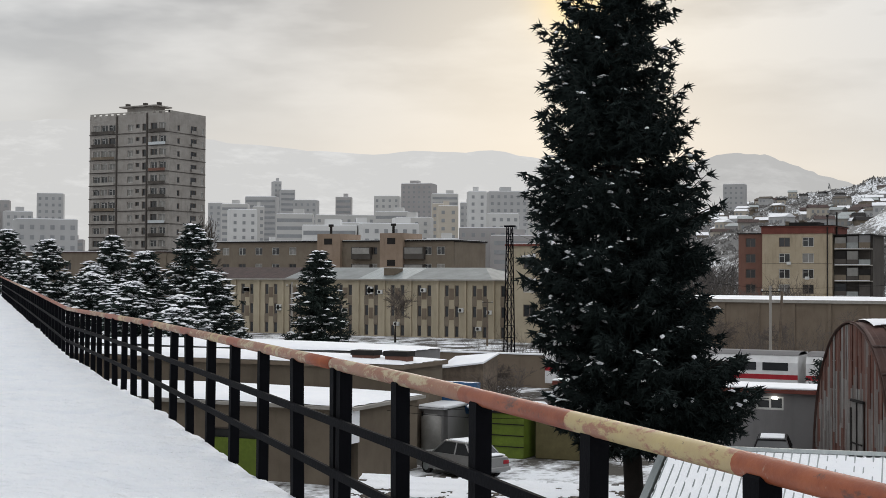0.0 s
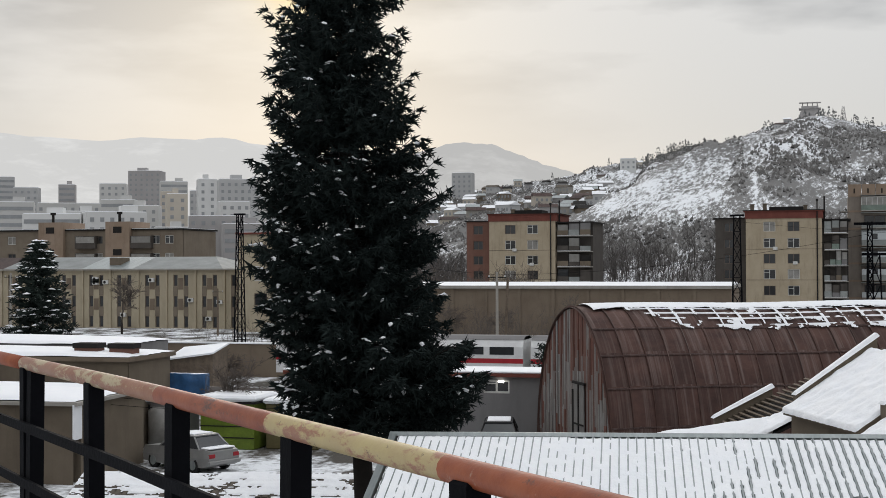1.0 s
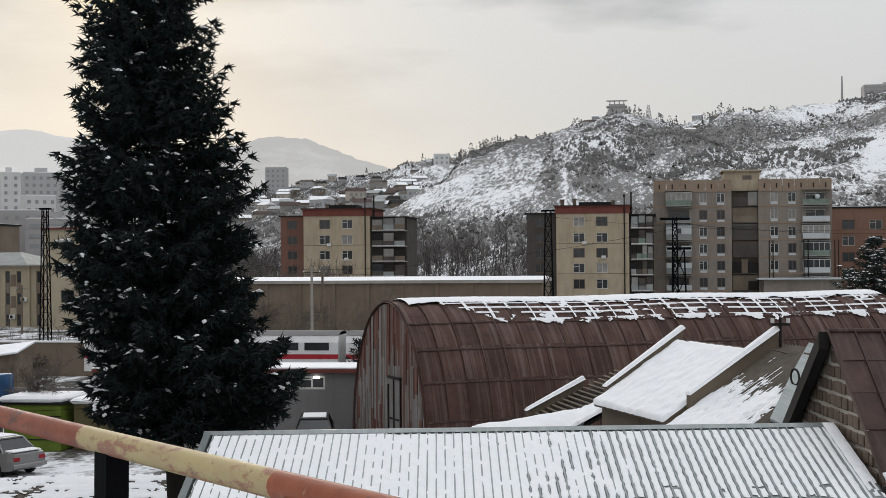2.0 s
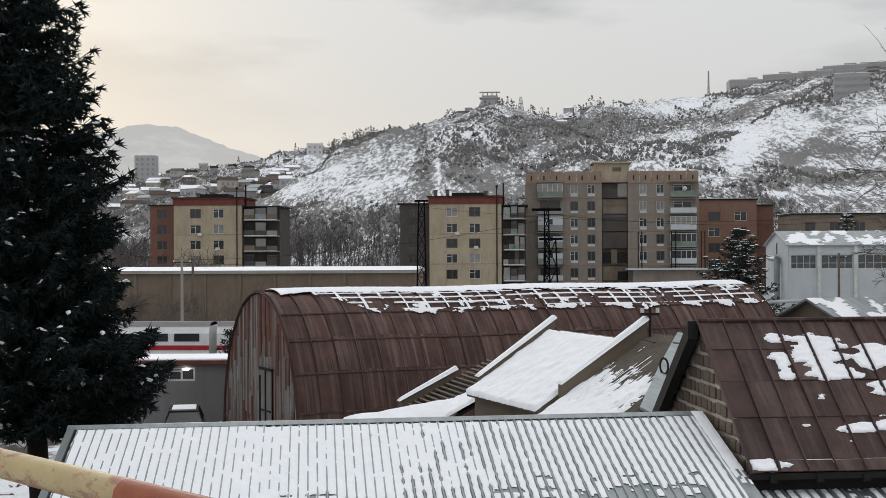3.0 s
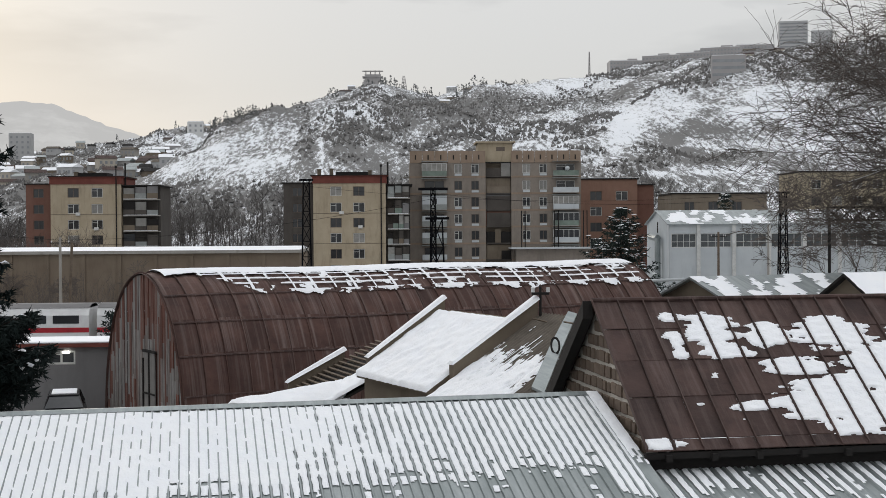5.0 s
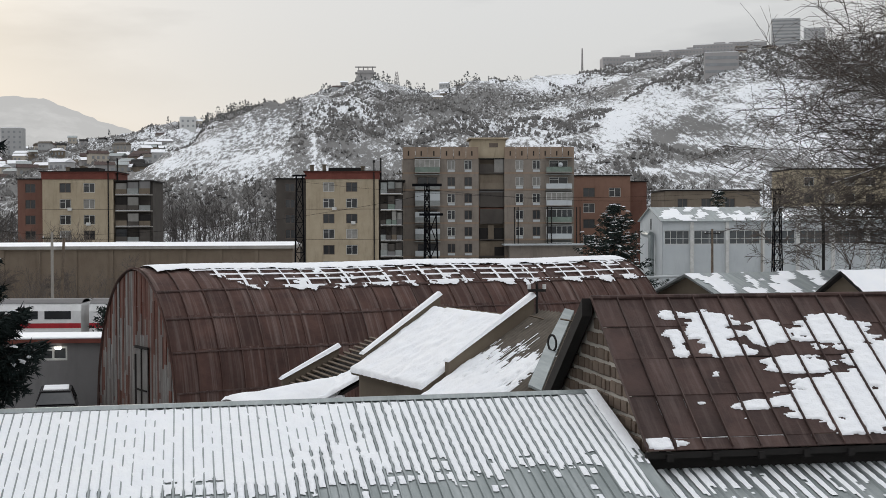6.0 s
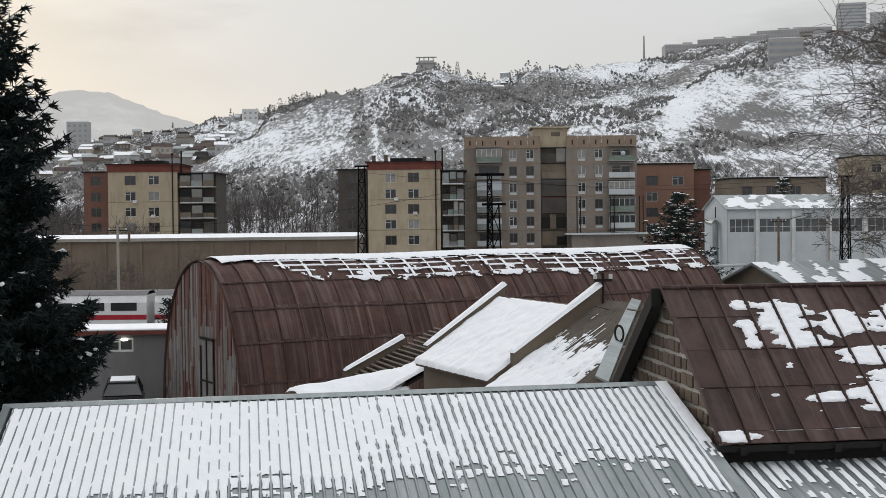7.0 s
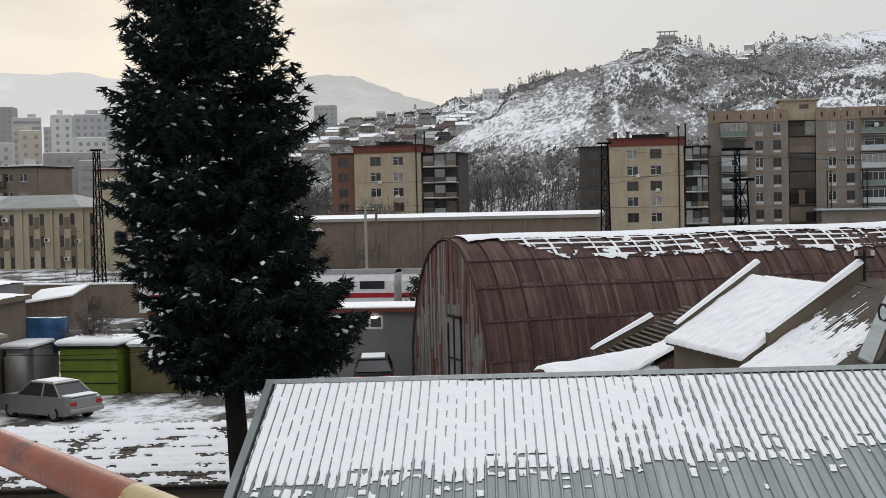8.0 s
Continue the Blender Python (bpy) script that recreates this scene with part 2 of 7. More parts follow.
PANELB = wall_mat("parapet_panel", (0.25, 0.185, 0.135), (0.32, 0.245, 0.19), 0.45)
# shade of recesses put into a wall colour; dark panels use it too
SHADEW = wall_mat("dark_and_shaded_wall", (0.06, 0.052, 0.047), (0.10, 0.09, 0.08), 0.3)
CONCRETE = wall_mat("weathered_concrete", (0.27, 0.255, 0.23), (0.38, 0.36, 0.33), 0.5)
TOWERC = wall_mat("tower_panel", (0.25, 0.23, 0.21), (0.37, 0.35, 0.325), 0.5)
ROOFG = plain("dull_metal_roof", (0.25, 0.265, 0.262), 0.6, 0.2, 0.3, 0.4)
BEIGE = wall_mat("beige_office_wall", (0.36, 0.31, 0.225), (0.45, 0.39, 0.29), 0.3)
BROWNF = wall_mat("brown_flats_wall", (0.16, 0.13, 0.10), (0.22, 0.185, 0.145), 0.35)
WHITEW = wall_mat("white_shed_wall", (0.46, 0.49, 0.51), (0.55, 0.58, 0.59), 0.25)
PLASTER = wall_mat("grimy_plaster", (0.13, 0.105, 0.08), (0.20, 0.165, 0.125), 0.45)
GREYW = wall_mat("grey_render", (0.17, 0.165, 0.165), (0.215, 0.21, 0.21), 0.3)
WAREW = wall_mat("long_brown_wall", (0.155, 0.12, 0.09), (0.205, 0.165, 0.125), 0.45)
FRAMEW = plain("white_window_frame", (0.62, 0.62, 0.60), 0.6)
FRAMEB = plain("brown_window_frame", (0.15, 0.12, 0.10), 0.7)
GLASS = plain("window_glass", (0.035, 0.038, 0.042), 0.12, 0, 0.4, 0.5, 0.6, 0.0, per_object=0.5)
# hall panes: grey of the reflected sky put into the base colour
HALLGLASS = plain("reflection_grey_glass", (0.10, 0.11, 0.115), 0.25, 0, 0.5, 0.9, 0.5, 0.0, per_object=0.3)
CURTAIN = plain("curtained_glass", (0.30, 0.29, 0.27), 0.35, 0, 0.4, 0.8, 0.5, 0.0, per_object=0.6)
BALC = plain("balcony_front", (0.34, 0.36, 0.35), 0.8, 0, 0.3, 1.0, per_object=0.5)
BALCG = plain("green_balcony_front", (0.20, 0.25, 0.215), 0.8, 0, 0.3, 1.0)
GREEN = plain("green_container_paint", (0.135, 0.19, 0.025), 0.5, 0, 0.35, 1.2)
STONE = plain("tuff_stone", (0.17, 0.125, 0.095), 0.9, 0, 0.35, 3, per_object=0.6)
MORTAR = plain("stone_mortar", (0.42, 0.385, 0.34), 0.95)
WOOD = plain("old_wood", (0.16, 0.125, 0.095), 0.85, 0, 0.4, 3)
ASBEST = plain("grey_wave_sheet", (0.135, 0.115, 0.095), 0.9, 0, 0.4, 2)
BARK = plain("bark", (0.018, 0.015, 0.013), 0.95, 0, 0.4, 5)
TWIG = plain("bare_twigs", (0.11, 0.092, 0.08), 0.95, 0, 0.3, 1, bump=0)
REDP = plain("red_train_paint", (0.36, 0.02, 0.03), 0.35)
WHITEP = plain("white_train_paint", (0.66, 0.66, 0.66), 0.35, var=0.12)
CARB = plain("black_car_paint", (0.012, 0.012, 0.014), 0.25, 0, 0.2, 1, 0.6, 0)
CARS = plain("silver_car_paint", (0.30, 0.30, 0.295), 0.35, 0.4, 0.2, 1, 0.5, 0)
RUBBER = plain("rubber", (0.015, 0.015, 0.015), 0.9)
# distant walls and windows paled in base colour to stand for haze
FARB = [plain("hazed_facade_" + n, c, 0.9, 0, 0.12, 0.05, world=True, per_object=0.15, bump=0) for n, c in
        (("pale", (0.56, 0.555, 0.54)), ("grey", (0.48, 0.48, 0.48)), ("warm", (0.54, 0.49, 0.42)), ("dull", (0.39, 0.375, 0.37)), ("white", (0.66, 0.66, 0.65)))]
FARW = plain("hazed_windows", (0.30, 0.31, 0.32), 0.3, 0, 0.2, 0.2, bump=0)


def needle_mat(name, a, b):
    m = Mat(name, 0.85, 0, 0.1)
    m.color(m.mix(m.island(), a, b))
    return m.m


NEEDLE = needle_mat("spruce_needles", (0.009, 0.0145, 0.0145), (0.026, 0.036, 0.034))
NEEDLE2 = needle_mat("fir_needles", (0.016, 0.024, 0.022), (0.035, 0.047, 0.04))

# ---- building helpers ----
def mesh_of(name, verts, faces, mat, smooth=False):
    me = bpy.data.meshes.new(name)
    me.from_pydata(verts, [], faces)
    me.materials.append(mat)
    if smooth:
        me.polygons.foreach_set("use_smooth", [True] * len(me.polygons))
    me.update()
    return me


def thing(name, mesh, label, category, group="", kind="", parent=None):
    ob = new(name, mesh)
    if parent:
        ob.parent = parent
    return tagged(ob, label, category, group, kind)


def part(name, me, parent, label="", m=None, kind=""):
    ob = new(name, me)
    ob.parent = parent
    if m is not None:
        ob.matrix_basis = m
    if kind:
        return tagged(ob, label, kind=kind)
    return tagged(ob, label) if label else ob


class Geo:
    """Collects boxes, prisms and tubes into one mesh."""

    def __init__(self):
        self.v, self.f = [], []

    def add(self, verts, faces):
        n = len(self.v)
        self.v += [tuple(p) for p in verts]
        self.f += [tuple(i + n for i in f) for f in faces]
        return self

    def box(self, x0, y0, z0, x1, y1, z1, m=None, chamfer=0.0):
        c = chamfer
        if c:
            lo = [(x0 + c, y0 + c), (x1 - c, y0 + c), (x1 - c, y1 - c), (x0 + c, y1 - c)]
            hi = [(x0, y0), (x1, y0), (x1, y1), (x0, y1)]
            rings = [[(x, y, z0) for x, y in lo], [(x, y, z0 + c) for x, y in hi], [(x, y, z1 - c) for x, y in hi], [(x, y, z1) for x, y in lo]]
        else:
            hi = [(x0, y0), (x1, y0), (x1, y1), (x0, y1)]
            rings = [[(x, y, z0) for x, y in hi], [(x, y, z1) for x, y in hi]]
        return self.rings(rings, m)

    def rings(self, rings, m=None, cap=True):
        n = len(rings[0])
        v = [p for r in rings for p in r]
        if m is not None:
            v = [tuple(m @ Vector(p)) for p in v]
        f = [(k * n + i, k * n + (i + 1) % n, (k + 1) * n + (i + 1) % n, (k + 1) * n + i) for k in range(len(rings) - 1) for i in range(n)]
        if cap:
            f += [tuple(range(n - 1, -1, -1)), tuple((len(rings) - 1) * n + i for i in range(n))]
        return self.add(v, f)

    def tube(self, a, b, ra, rb=None, sides=6):
        a, b = Vector(a), Vector(b)
        rb = ra if rb is None else rb
        q = (b - a).to_track_quat("Z", "Y").to_matrix()
        ring = lambda c, r: [tuple(c + q @ Vector((r * math.cos(2 * math.pi * i / sides), r * math.sin(2 * math.pi * i / sides), 0))) for i in range(sides)]
        return self.rings([ring(a, ra), ring(b, rb)])

    def mesh(self, name, mat, smooth=False):
        return mesh_of(name, self.v, self.f, mat, smooth)


def boxm(name, mat, *dims, chamfer=0.0):
    return Geo().box(*dims, chamfer=chamfer).mesh(name, mat)


def frame2(ox, oy, deg, oz=0.0):
    """A local frame: origin in the plan, its x axis turned by deg from east."""
    return pose(ox, oy, oz, 0, 0, deg)


def fbm(x, y, s, k=0.0):
    return noise.fractal(Vector((x / s, y / s, k)), 0.6, 2.0, 5)


ZG = -0.4  # level of the yard

# ---- ground: one sheet from the yard to the hills on the horizon ----
HILL_X = [-900, -600, -450, -344, -210, -151, -92, -55, -20, 5, 37, 100, 170, 233, 282, 350, 440, 700, 1200]
HILL_Z = [26, 32, 46, 68, 86, 98, 113, 124, 133, 130, 123, 132, 139, 151, 155, 166, 172, 178, 170]


def ground_z(x, y):
    r = math.hypot(x, y)
    if y < 120 or r < 250:
        return ZG
    a = x / max(y, 1) * 1200
    crest = float(np.interp(a, HILL_X, HILL_Z))
    s = min(1.0, max(0.0, (y - 290) / 910))
    hilly = min(1.0, max(0.0, (a + 520) / 220))
    rise = s * s * (3 - 2 * s) if hilly < 1 else s ** 0.85
    z = crest * (hilly * s ** 0.9 + (1 - hilly) * s)
    if y > 1200:
        z *= max(0.35, 1 - (y - 1200) / 2600)
    # nearer spurs standing out from the slope
    for ax, ay, wx, wy, h in ((-58, 560, 40, 130, 12), (-20, 600, 20, 110, 8), (24, 640, 30, 130, 7), (150, 760, 50, 150, 11), (250, 700, 60, 120, 8)):
        cx = ax * y / 600
        z += hilly * h * math.exp(-((x - cx) / (wx * y / 600)) ** 2 - ((y - ay) / wy) ** 2)
    z += (hilly * 9 + 2) * min(1.0, max(0.0, (y - 330) / 200)) * fbm(x, y * 0.6, 130, 3.0) * (1.0 if y < 1100 else 0.35)
    z += hilly * 4.2 * min(1.0, max(0.0, (y - 330) / 200)) * fbm(x + y * 0.06, y * 0.16, 36, 7.0)
    return max(ZG, z + ZG)


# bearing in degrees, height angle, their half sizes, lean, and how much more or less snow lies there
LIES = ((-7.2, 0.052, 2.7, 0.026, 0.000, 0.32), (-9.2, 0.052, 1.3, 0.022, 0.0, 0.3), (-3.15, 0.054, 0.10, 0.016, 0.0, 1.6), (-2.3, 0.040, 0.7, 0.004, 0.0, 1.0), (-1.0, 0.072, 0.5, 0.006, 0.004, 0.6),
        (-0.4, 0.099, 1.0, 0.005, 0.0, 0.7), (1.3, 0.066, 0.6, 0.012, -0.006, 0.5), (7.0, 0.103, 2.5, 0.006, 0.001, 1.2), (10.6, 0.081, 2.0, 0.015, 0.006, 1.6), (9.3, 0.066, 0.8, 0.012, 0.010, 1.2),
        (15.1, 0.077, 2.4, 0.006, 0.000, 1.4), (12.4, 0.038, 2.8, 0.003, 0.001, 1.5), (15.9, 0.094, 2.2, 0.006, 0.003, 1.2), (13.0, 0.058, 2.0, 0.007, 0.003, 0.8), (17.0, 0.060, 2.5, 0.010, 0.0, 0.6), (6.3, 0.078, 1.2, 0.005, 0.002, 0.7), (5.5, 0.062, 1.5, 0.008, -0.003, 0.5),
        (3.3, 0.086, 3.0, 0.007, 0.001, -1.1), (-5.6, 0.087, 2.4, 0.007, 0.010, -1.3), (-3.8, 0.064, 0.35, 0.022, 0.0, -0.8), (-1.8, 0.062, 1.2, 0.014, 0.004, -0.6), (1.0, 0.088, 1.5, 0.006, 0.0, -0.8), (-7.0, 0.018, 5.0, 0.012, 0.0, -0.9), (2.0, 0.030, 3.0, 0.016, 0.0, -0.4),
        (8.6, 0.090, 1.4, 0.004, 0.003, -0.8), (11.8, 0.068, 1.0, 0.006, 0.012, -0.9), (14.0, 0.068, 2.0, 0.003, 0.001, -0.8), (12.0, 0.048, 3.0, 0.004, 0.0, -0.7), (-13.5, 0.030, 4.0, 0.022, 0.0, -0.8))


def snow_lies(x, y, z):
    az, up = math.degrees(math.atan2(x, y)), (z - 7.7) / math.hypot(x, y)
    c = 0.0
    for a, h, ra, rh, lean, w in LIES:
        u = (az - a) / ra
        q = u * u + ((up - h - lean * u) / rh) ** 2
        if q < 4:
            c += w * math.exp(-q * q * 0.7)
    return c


def build_ground():
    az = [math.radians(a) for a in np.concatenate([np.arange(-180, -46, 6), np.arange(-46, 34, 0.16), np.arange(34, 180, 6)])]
    rs = [0.5, 20, 60, 120, 200, 260, 290] + list(np.linspace(310, 1240, 94)) + [1280, 1340, 1450, 1700, 2200, 3000, 4500]
    v, f, n = [(0, 0, ZG)], [], len(az)
    for r in rs:
        for a in az:
            x, y = r * math.sin(a), r * math.cos(a)
            v.append((x, y, ground_z(x, y)))
    f += [(0, 1 + (i + 1) % n, 1 + i) for i in range(n)]
    for k in range(len(rs) - 1):
        b = 1 + k * n
        f += [(b + i, b + (i + 1) % n, b + n + (i + 1) % n, b + n + i) for i in range(n)]
    me = mesh_of("ground", v, f, GROUND, True)
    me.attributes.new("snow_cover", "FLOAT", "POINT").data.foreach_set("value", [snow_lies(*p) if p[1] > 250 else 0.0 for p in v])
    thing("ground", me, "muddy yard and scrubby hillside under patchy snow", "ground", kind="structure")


build_ground()


def ridge_backdrop(name, dist, az0, az1, prof, base, seed, col, glow, label):
    """A far mountain ridge, so distant that it doesn't shift."""
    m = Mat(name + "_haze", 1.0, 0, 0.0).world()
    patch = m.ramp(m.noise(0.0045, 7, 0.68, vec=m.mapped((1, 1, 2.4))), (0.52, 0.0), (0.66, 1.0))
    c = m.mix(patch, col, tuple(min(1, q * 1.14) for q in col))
    # air haze put into the ridge as emission; the rock itself gives no light
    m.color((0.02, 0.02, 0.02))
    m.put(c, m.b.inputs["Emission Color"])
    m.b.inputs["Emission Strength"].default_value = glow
    n, rows = 120, 10
    v, f = [], []
    for k in range(rows + 1):
        for i in range(n + 1):
            a = az0 + (az1 - az0) * i / n
            h = float(np.interp(a, *zip(*prof))) + 0.10 * fbm(a, seed, 1.6, seed) + 0.035 * fbm(a, seed, 0.4, seed)
            s = k / rows
            d = dist * (1 - 0.25 * (1 - s))
            ra = math.radians(a)
            v.append((d * math.sin(ra), d * math.cos(ra), base + (d * math.tan(math.radians(h)) - base) * s + 14 * fbm(a * 3, s * 4, 1.0, seed) * math.sin(math.pi * s)))
    for k in range(rows):
        f += [(k * (n + 1) + i, k * (n + 1) + i + 1, (k + 1) * (n + 1) + i + 1, (k + 1) * (n + 1) + i) for i in range(n)]
    thing(name, mesh_of(name, v, f, m.m, True), label, "mountain", kind="structure")


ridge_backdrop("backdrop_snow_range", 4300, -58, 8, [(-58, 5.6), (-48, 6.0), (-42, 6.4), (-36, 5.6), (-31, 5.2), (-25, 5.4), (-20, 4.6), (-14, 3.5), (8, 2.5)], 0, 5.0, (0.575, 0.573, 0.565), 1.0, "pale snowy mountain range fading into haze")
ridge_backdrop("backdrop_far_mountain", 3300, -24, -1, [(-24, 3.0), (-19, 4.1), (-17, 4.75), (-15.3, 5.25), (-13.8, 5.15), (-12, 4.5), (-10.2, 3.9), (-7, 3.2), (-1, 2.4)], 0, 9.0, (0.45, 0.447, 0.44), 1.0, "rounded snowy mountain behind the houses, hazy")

# ---- the raised walkway with its railing ----
RAIL_D = [-12, 0, 8, 18.3, 28.9, 43.2, 65]
RAIL_Z = [7.22, 7.288, 7.255, 7.15, 7.30, 7.48, 7.75]


def rail_at(d, off=0.0, dz=0.0):
    """A point d along the handrail, off metres to its outer side."""
    return Vector((-3.272 - 0.726 * d + 0.688 * off, 6.517 + 0.688 * d + 0.726 * off, float(np.interp(d, RAIL_D, RAIL_Z)) + dz))


def build_walkway():
    ds = [x for x in np.arange(-12, 30, 0.12)] + [x for x in np.arange(30, 65.1, 1.0)]
    offs = list(np.linspace(-9, -2.7, 16)) + list(np.linspace(-2.5, -0.2, 26)) + [-0.1, -0.02, 0.05, 0.1]
    v, f = [], []
    for d in ds:
        edge = 0.03 * fbm(d, 0, 0.7, 1.0)
        for o in offs:
            p = rail_at(d, o + (edge if o > -0.3 else 0), -0.745)
            drop = 0.035 * max(0.0, (o + 0.12) / 0.2) ** 2 * 3
            p.z += 0.04 * fbm(p.x, p.y, 1.1, 2.0) + 0.022 * fbm(p.x, p.y, 0.3, 4.0) - drop - (0.16 if o > 0.06 else 0)
            v.append(tuple(p))
    n = len(offs)
    f = [(k * n + i, (k + 1) * n + i, (k + 1) * n + i + 1, k * n + i + 1) for k in range(len(ds) - 1) for i in range(n - 1)]
    me = mesh_of("pavement_snow", v, [t[::-1] for t in f], WALKSNOW, True)
    thing("pavement_snow", me, "trodden white snow lying on the raised walkway", "snow", kind="structure")
    g = Geo()
    for a, b in zip(RAIL_D[:-1], RAIL_D[1:]):
        a0 = a
        ring = lambda d: [tuple(rail_at(d, -9.2, -0.93)), tuple(rail_at(d, 0.16, -0.93)), (*rail_at(d, 0.16)[:2], ZG - 0.2), (*rail_at(d, -9.2)[:2], ZG - 0.2)]
        g.rings([ring(a0), ring(b)])
    thing("pavement", g.mesh("pavement", CONCRETE), "concrete retaining block carrying the raised walkway", "walkway", kind="structure")


def build_railing():
    root = tagged(new("railing"), "black iron railing with a chipped orange and cream handrail", "railing")
    root.location = rail_at(0, 0, -0.8)
    inv = -Vector(root.location)
    post = Geo().box(-0.034, -0.03, 0, 0.034, 0.03, 0.78, chamfer=0.006).mesh("post", BLACK)
    ang = math.degrees(math.atan2(0.688, -0.726))
    for k in range(-10, 62):
        d = -2.301 + 0.893 * k
        for twin in ((0.0, 0.085) if k == 4 else (0.0,)):
            p = rail_at(d + twin, 0, -0.80) + inv
            part("post", post, root, m=Matrix.Translation(p) @ pose(0, 0, 0, random.uniform(-1, 1), random.uniform(-1, 1), ang))
    for dz in (-0.27, -0.51):
        g = Geo()
        h, w = 0.02, 0.008
        ring = lambda q: [tuple(rail_at(q, o, dz + z) + inv) for o, z in ((-0.04 - w, -h), (-0.04 + w, -h), (-0.04 + w, h), (-0.04 - w, h))]
        g.rings([ring(q) for q in [-11.5] + RAIL_D[1:]])
        part("mid_rail", g.mesh("mid_rail", BLACK), root)
    # painted stretches of the pipe: orange, cream, and patchy where both have worn
    spans = [(-11.6, 0), (-8, 2), (-6, 0), (-2.2, 1), (-1.28, 0), (-0.37, 2), (1.43, None), (1.45, 0), (1.9, 2), (2.6, 1), (2.9, 2), (3.7, 0), (4.1, 1), (4.7, 2), (5.6, 0), (6.1, 2), (7.2, 1), (7.7, 0), (8.6, 2), (10, 1), (10.6, 0), (12, 2), (14, 0), (16, 2), (18.3, 0), (28.9, 2), (43.2, 0), (64, None)]
    lengths, run = [], []
    for (a, k), (b, _) in zip(spans[:-1], spans[1:]):
        if k is None:
            lengths.append(run)
            run = []
        else:
            run.append((a, b, k))
    lengths.append(run)
    for run in lengths:
        v, f, mats = [], [], []
        steps = [q for a, b, _ in run for q in np.linspace(a, b, max(2, int((b - a) / 0.4)))[:-1]] + [run[-1][1]]
        n = 14
        for q in steps:
            c = rail_at(q, 0, -0.008) + inv
            r = 0.030 + 0.0006 * noise.noise(Vector((q * 3, 0, 0)))
            v += [tuple(c + Vector((0.688 * r * math.cos(t), 0.726 * r * math.cos(t), r * math.sin(t)))) for t in np.linspace(0, 2 * math.pi, n, endpoint=False)]
        for i, q in enumerate(steps[:-1]):
            mid = (q + steps[i + 1]) / 2
            k = next(kk for a, b, kk in run if a <= mid <= b)
            for j in range(n):
                f.append((i * n + j, (i + 1) * n + j, (i + 1) * n + (j + 1) % n, i * n + (j + 1) % n))
                mats.append(k)
        f += [tuple(range(n)), tuple(range(len(v) - 1, len(v) - 1 - n, -1))]
        me = mesh_of("handrail", v, f, RAIL_RED, True)
        me.materials.append(RAIL_CREAM)
        me.materials.append(RAIL_WORN)
        me.polygons.foreach_set("material_index", mats + [0, 0])
        part("handrail", me, root, "chipped orange and cream painted pipe")


build_walkway()
build_railing()

# ---- near roofs ----
UV = frame2(2.30, 26.77, 8.2)  # grid of the sheds below the walkway: x along the ridges, y away


def snow_cells(name, nx, ny, place, keep, label, thick=0.03, parent=None, mat=None, jitter=0.25, holes=None):
    """Snow left lying on a slope: cells of a grid that keep() leaves, as one thin slab with broken edges.
    place(i, j) gives the surface point and its normal."""
    mask = np.array([[keep(i + 0.5, j + 0.5) for j in range(ny)] for i in range(nx)])
    v, f, top = [], [], {}

    def corner(i, j):
        if (i, j) not in top:
            full = all(0 <= a < nx and 0 <= b < ny and mask[a, b] for a in (i - 1, i) for b in (j - 1, j))
            q = Vector((i, j, 0)) * 0.37
            di, dj = (0, 0) if full else (jitter * noise.noise(q + Vector((3, 1, 0))), jitter * noise.noise(q + Vector((9, 5, 2))))
            p, n = place(i + di, j + dj)
            h = thick * (1.0 + 0.5 * noise.noise(q * 0.6)) if full else 0.004
            top[(i, j)] = len(v)
            v.append(tuple(Vector(p) + Vector(n) * h))
        return top[(i, j)]

    for i in range(nx):
        for j in range(ny):
            if mask[i, j]:
                f.append((corner(i, j), corner(i + 1, j), corner(i + 1, j + 1), corner(i, j + 1)))
    me = mesh_of(name, v, f, mat or SNOW, True)
    return thing(name, me, label, "snow", kind="stuff") if parent is None else tagged(part(name, me, parent, label), kind="stuff")


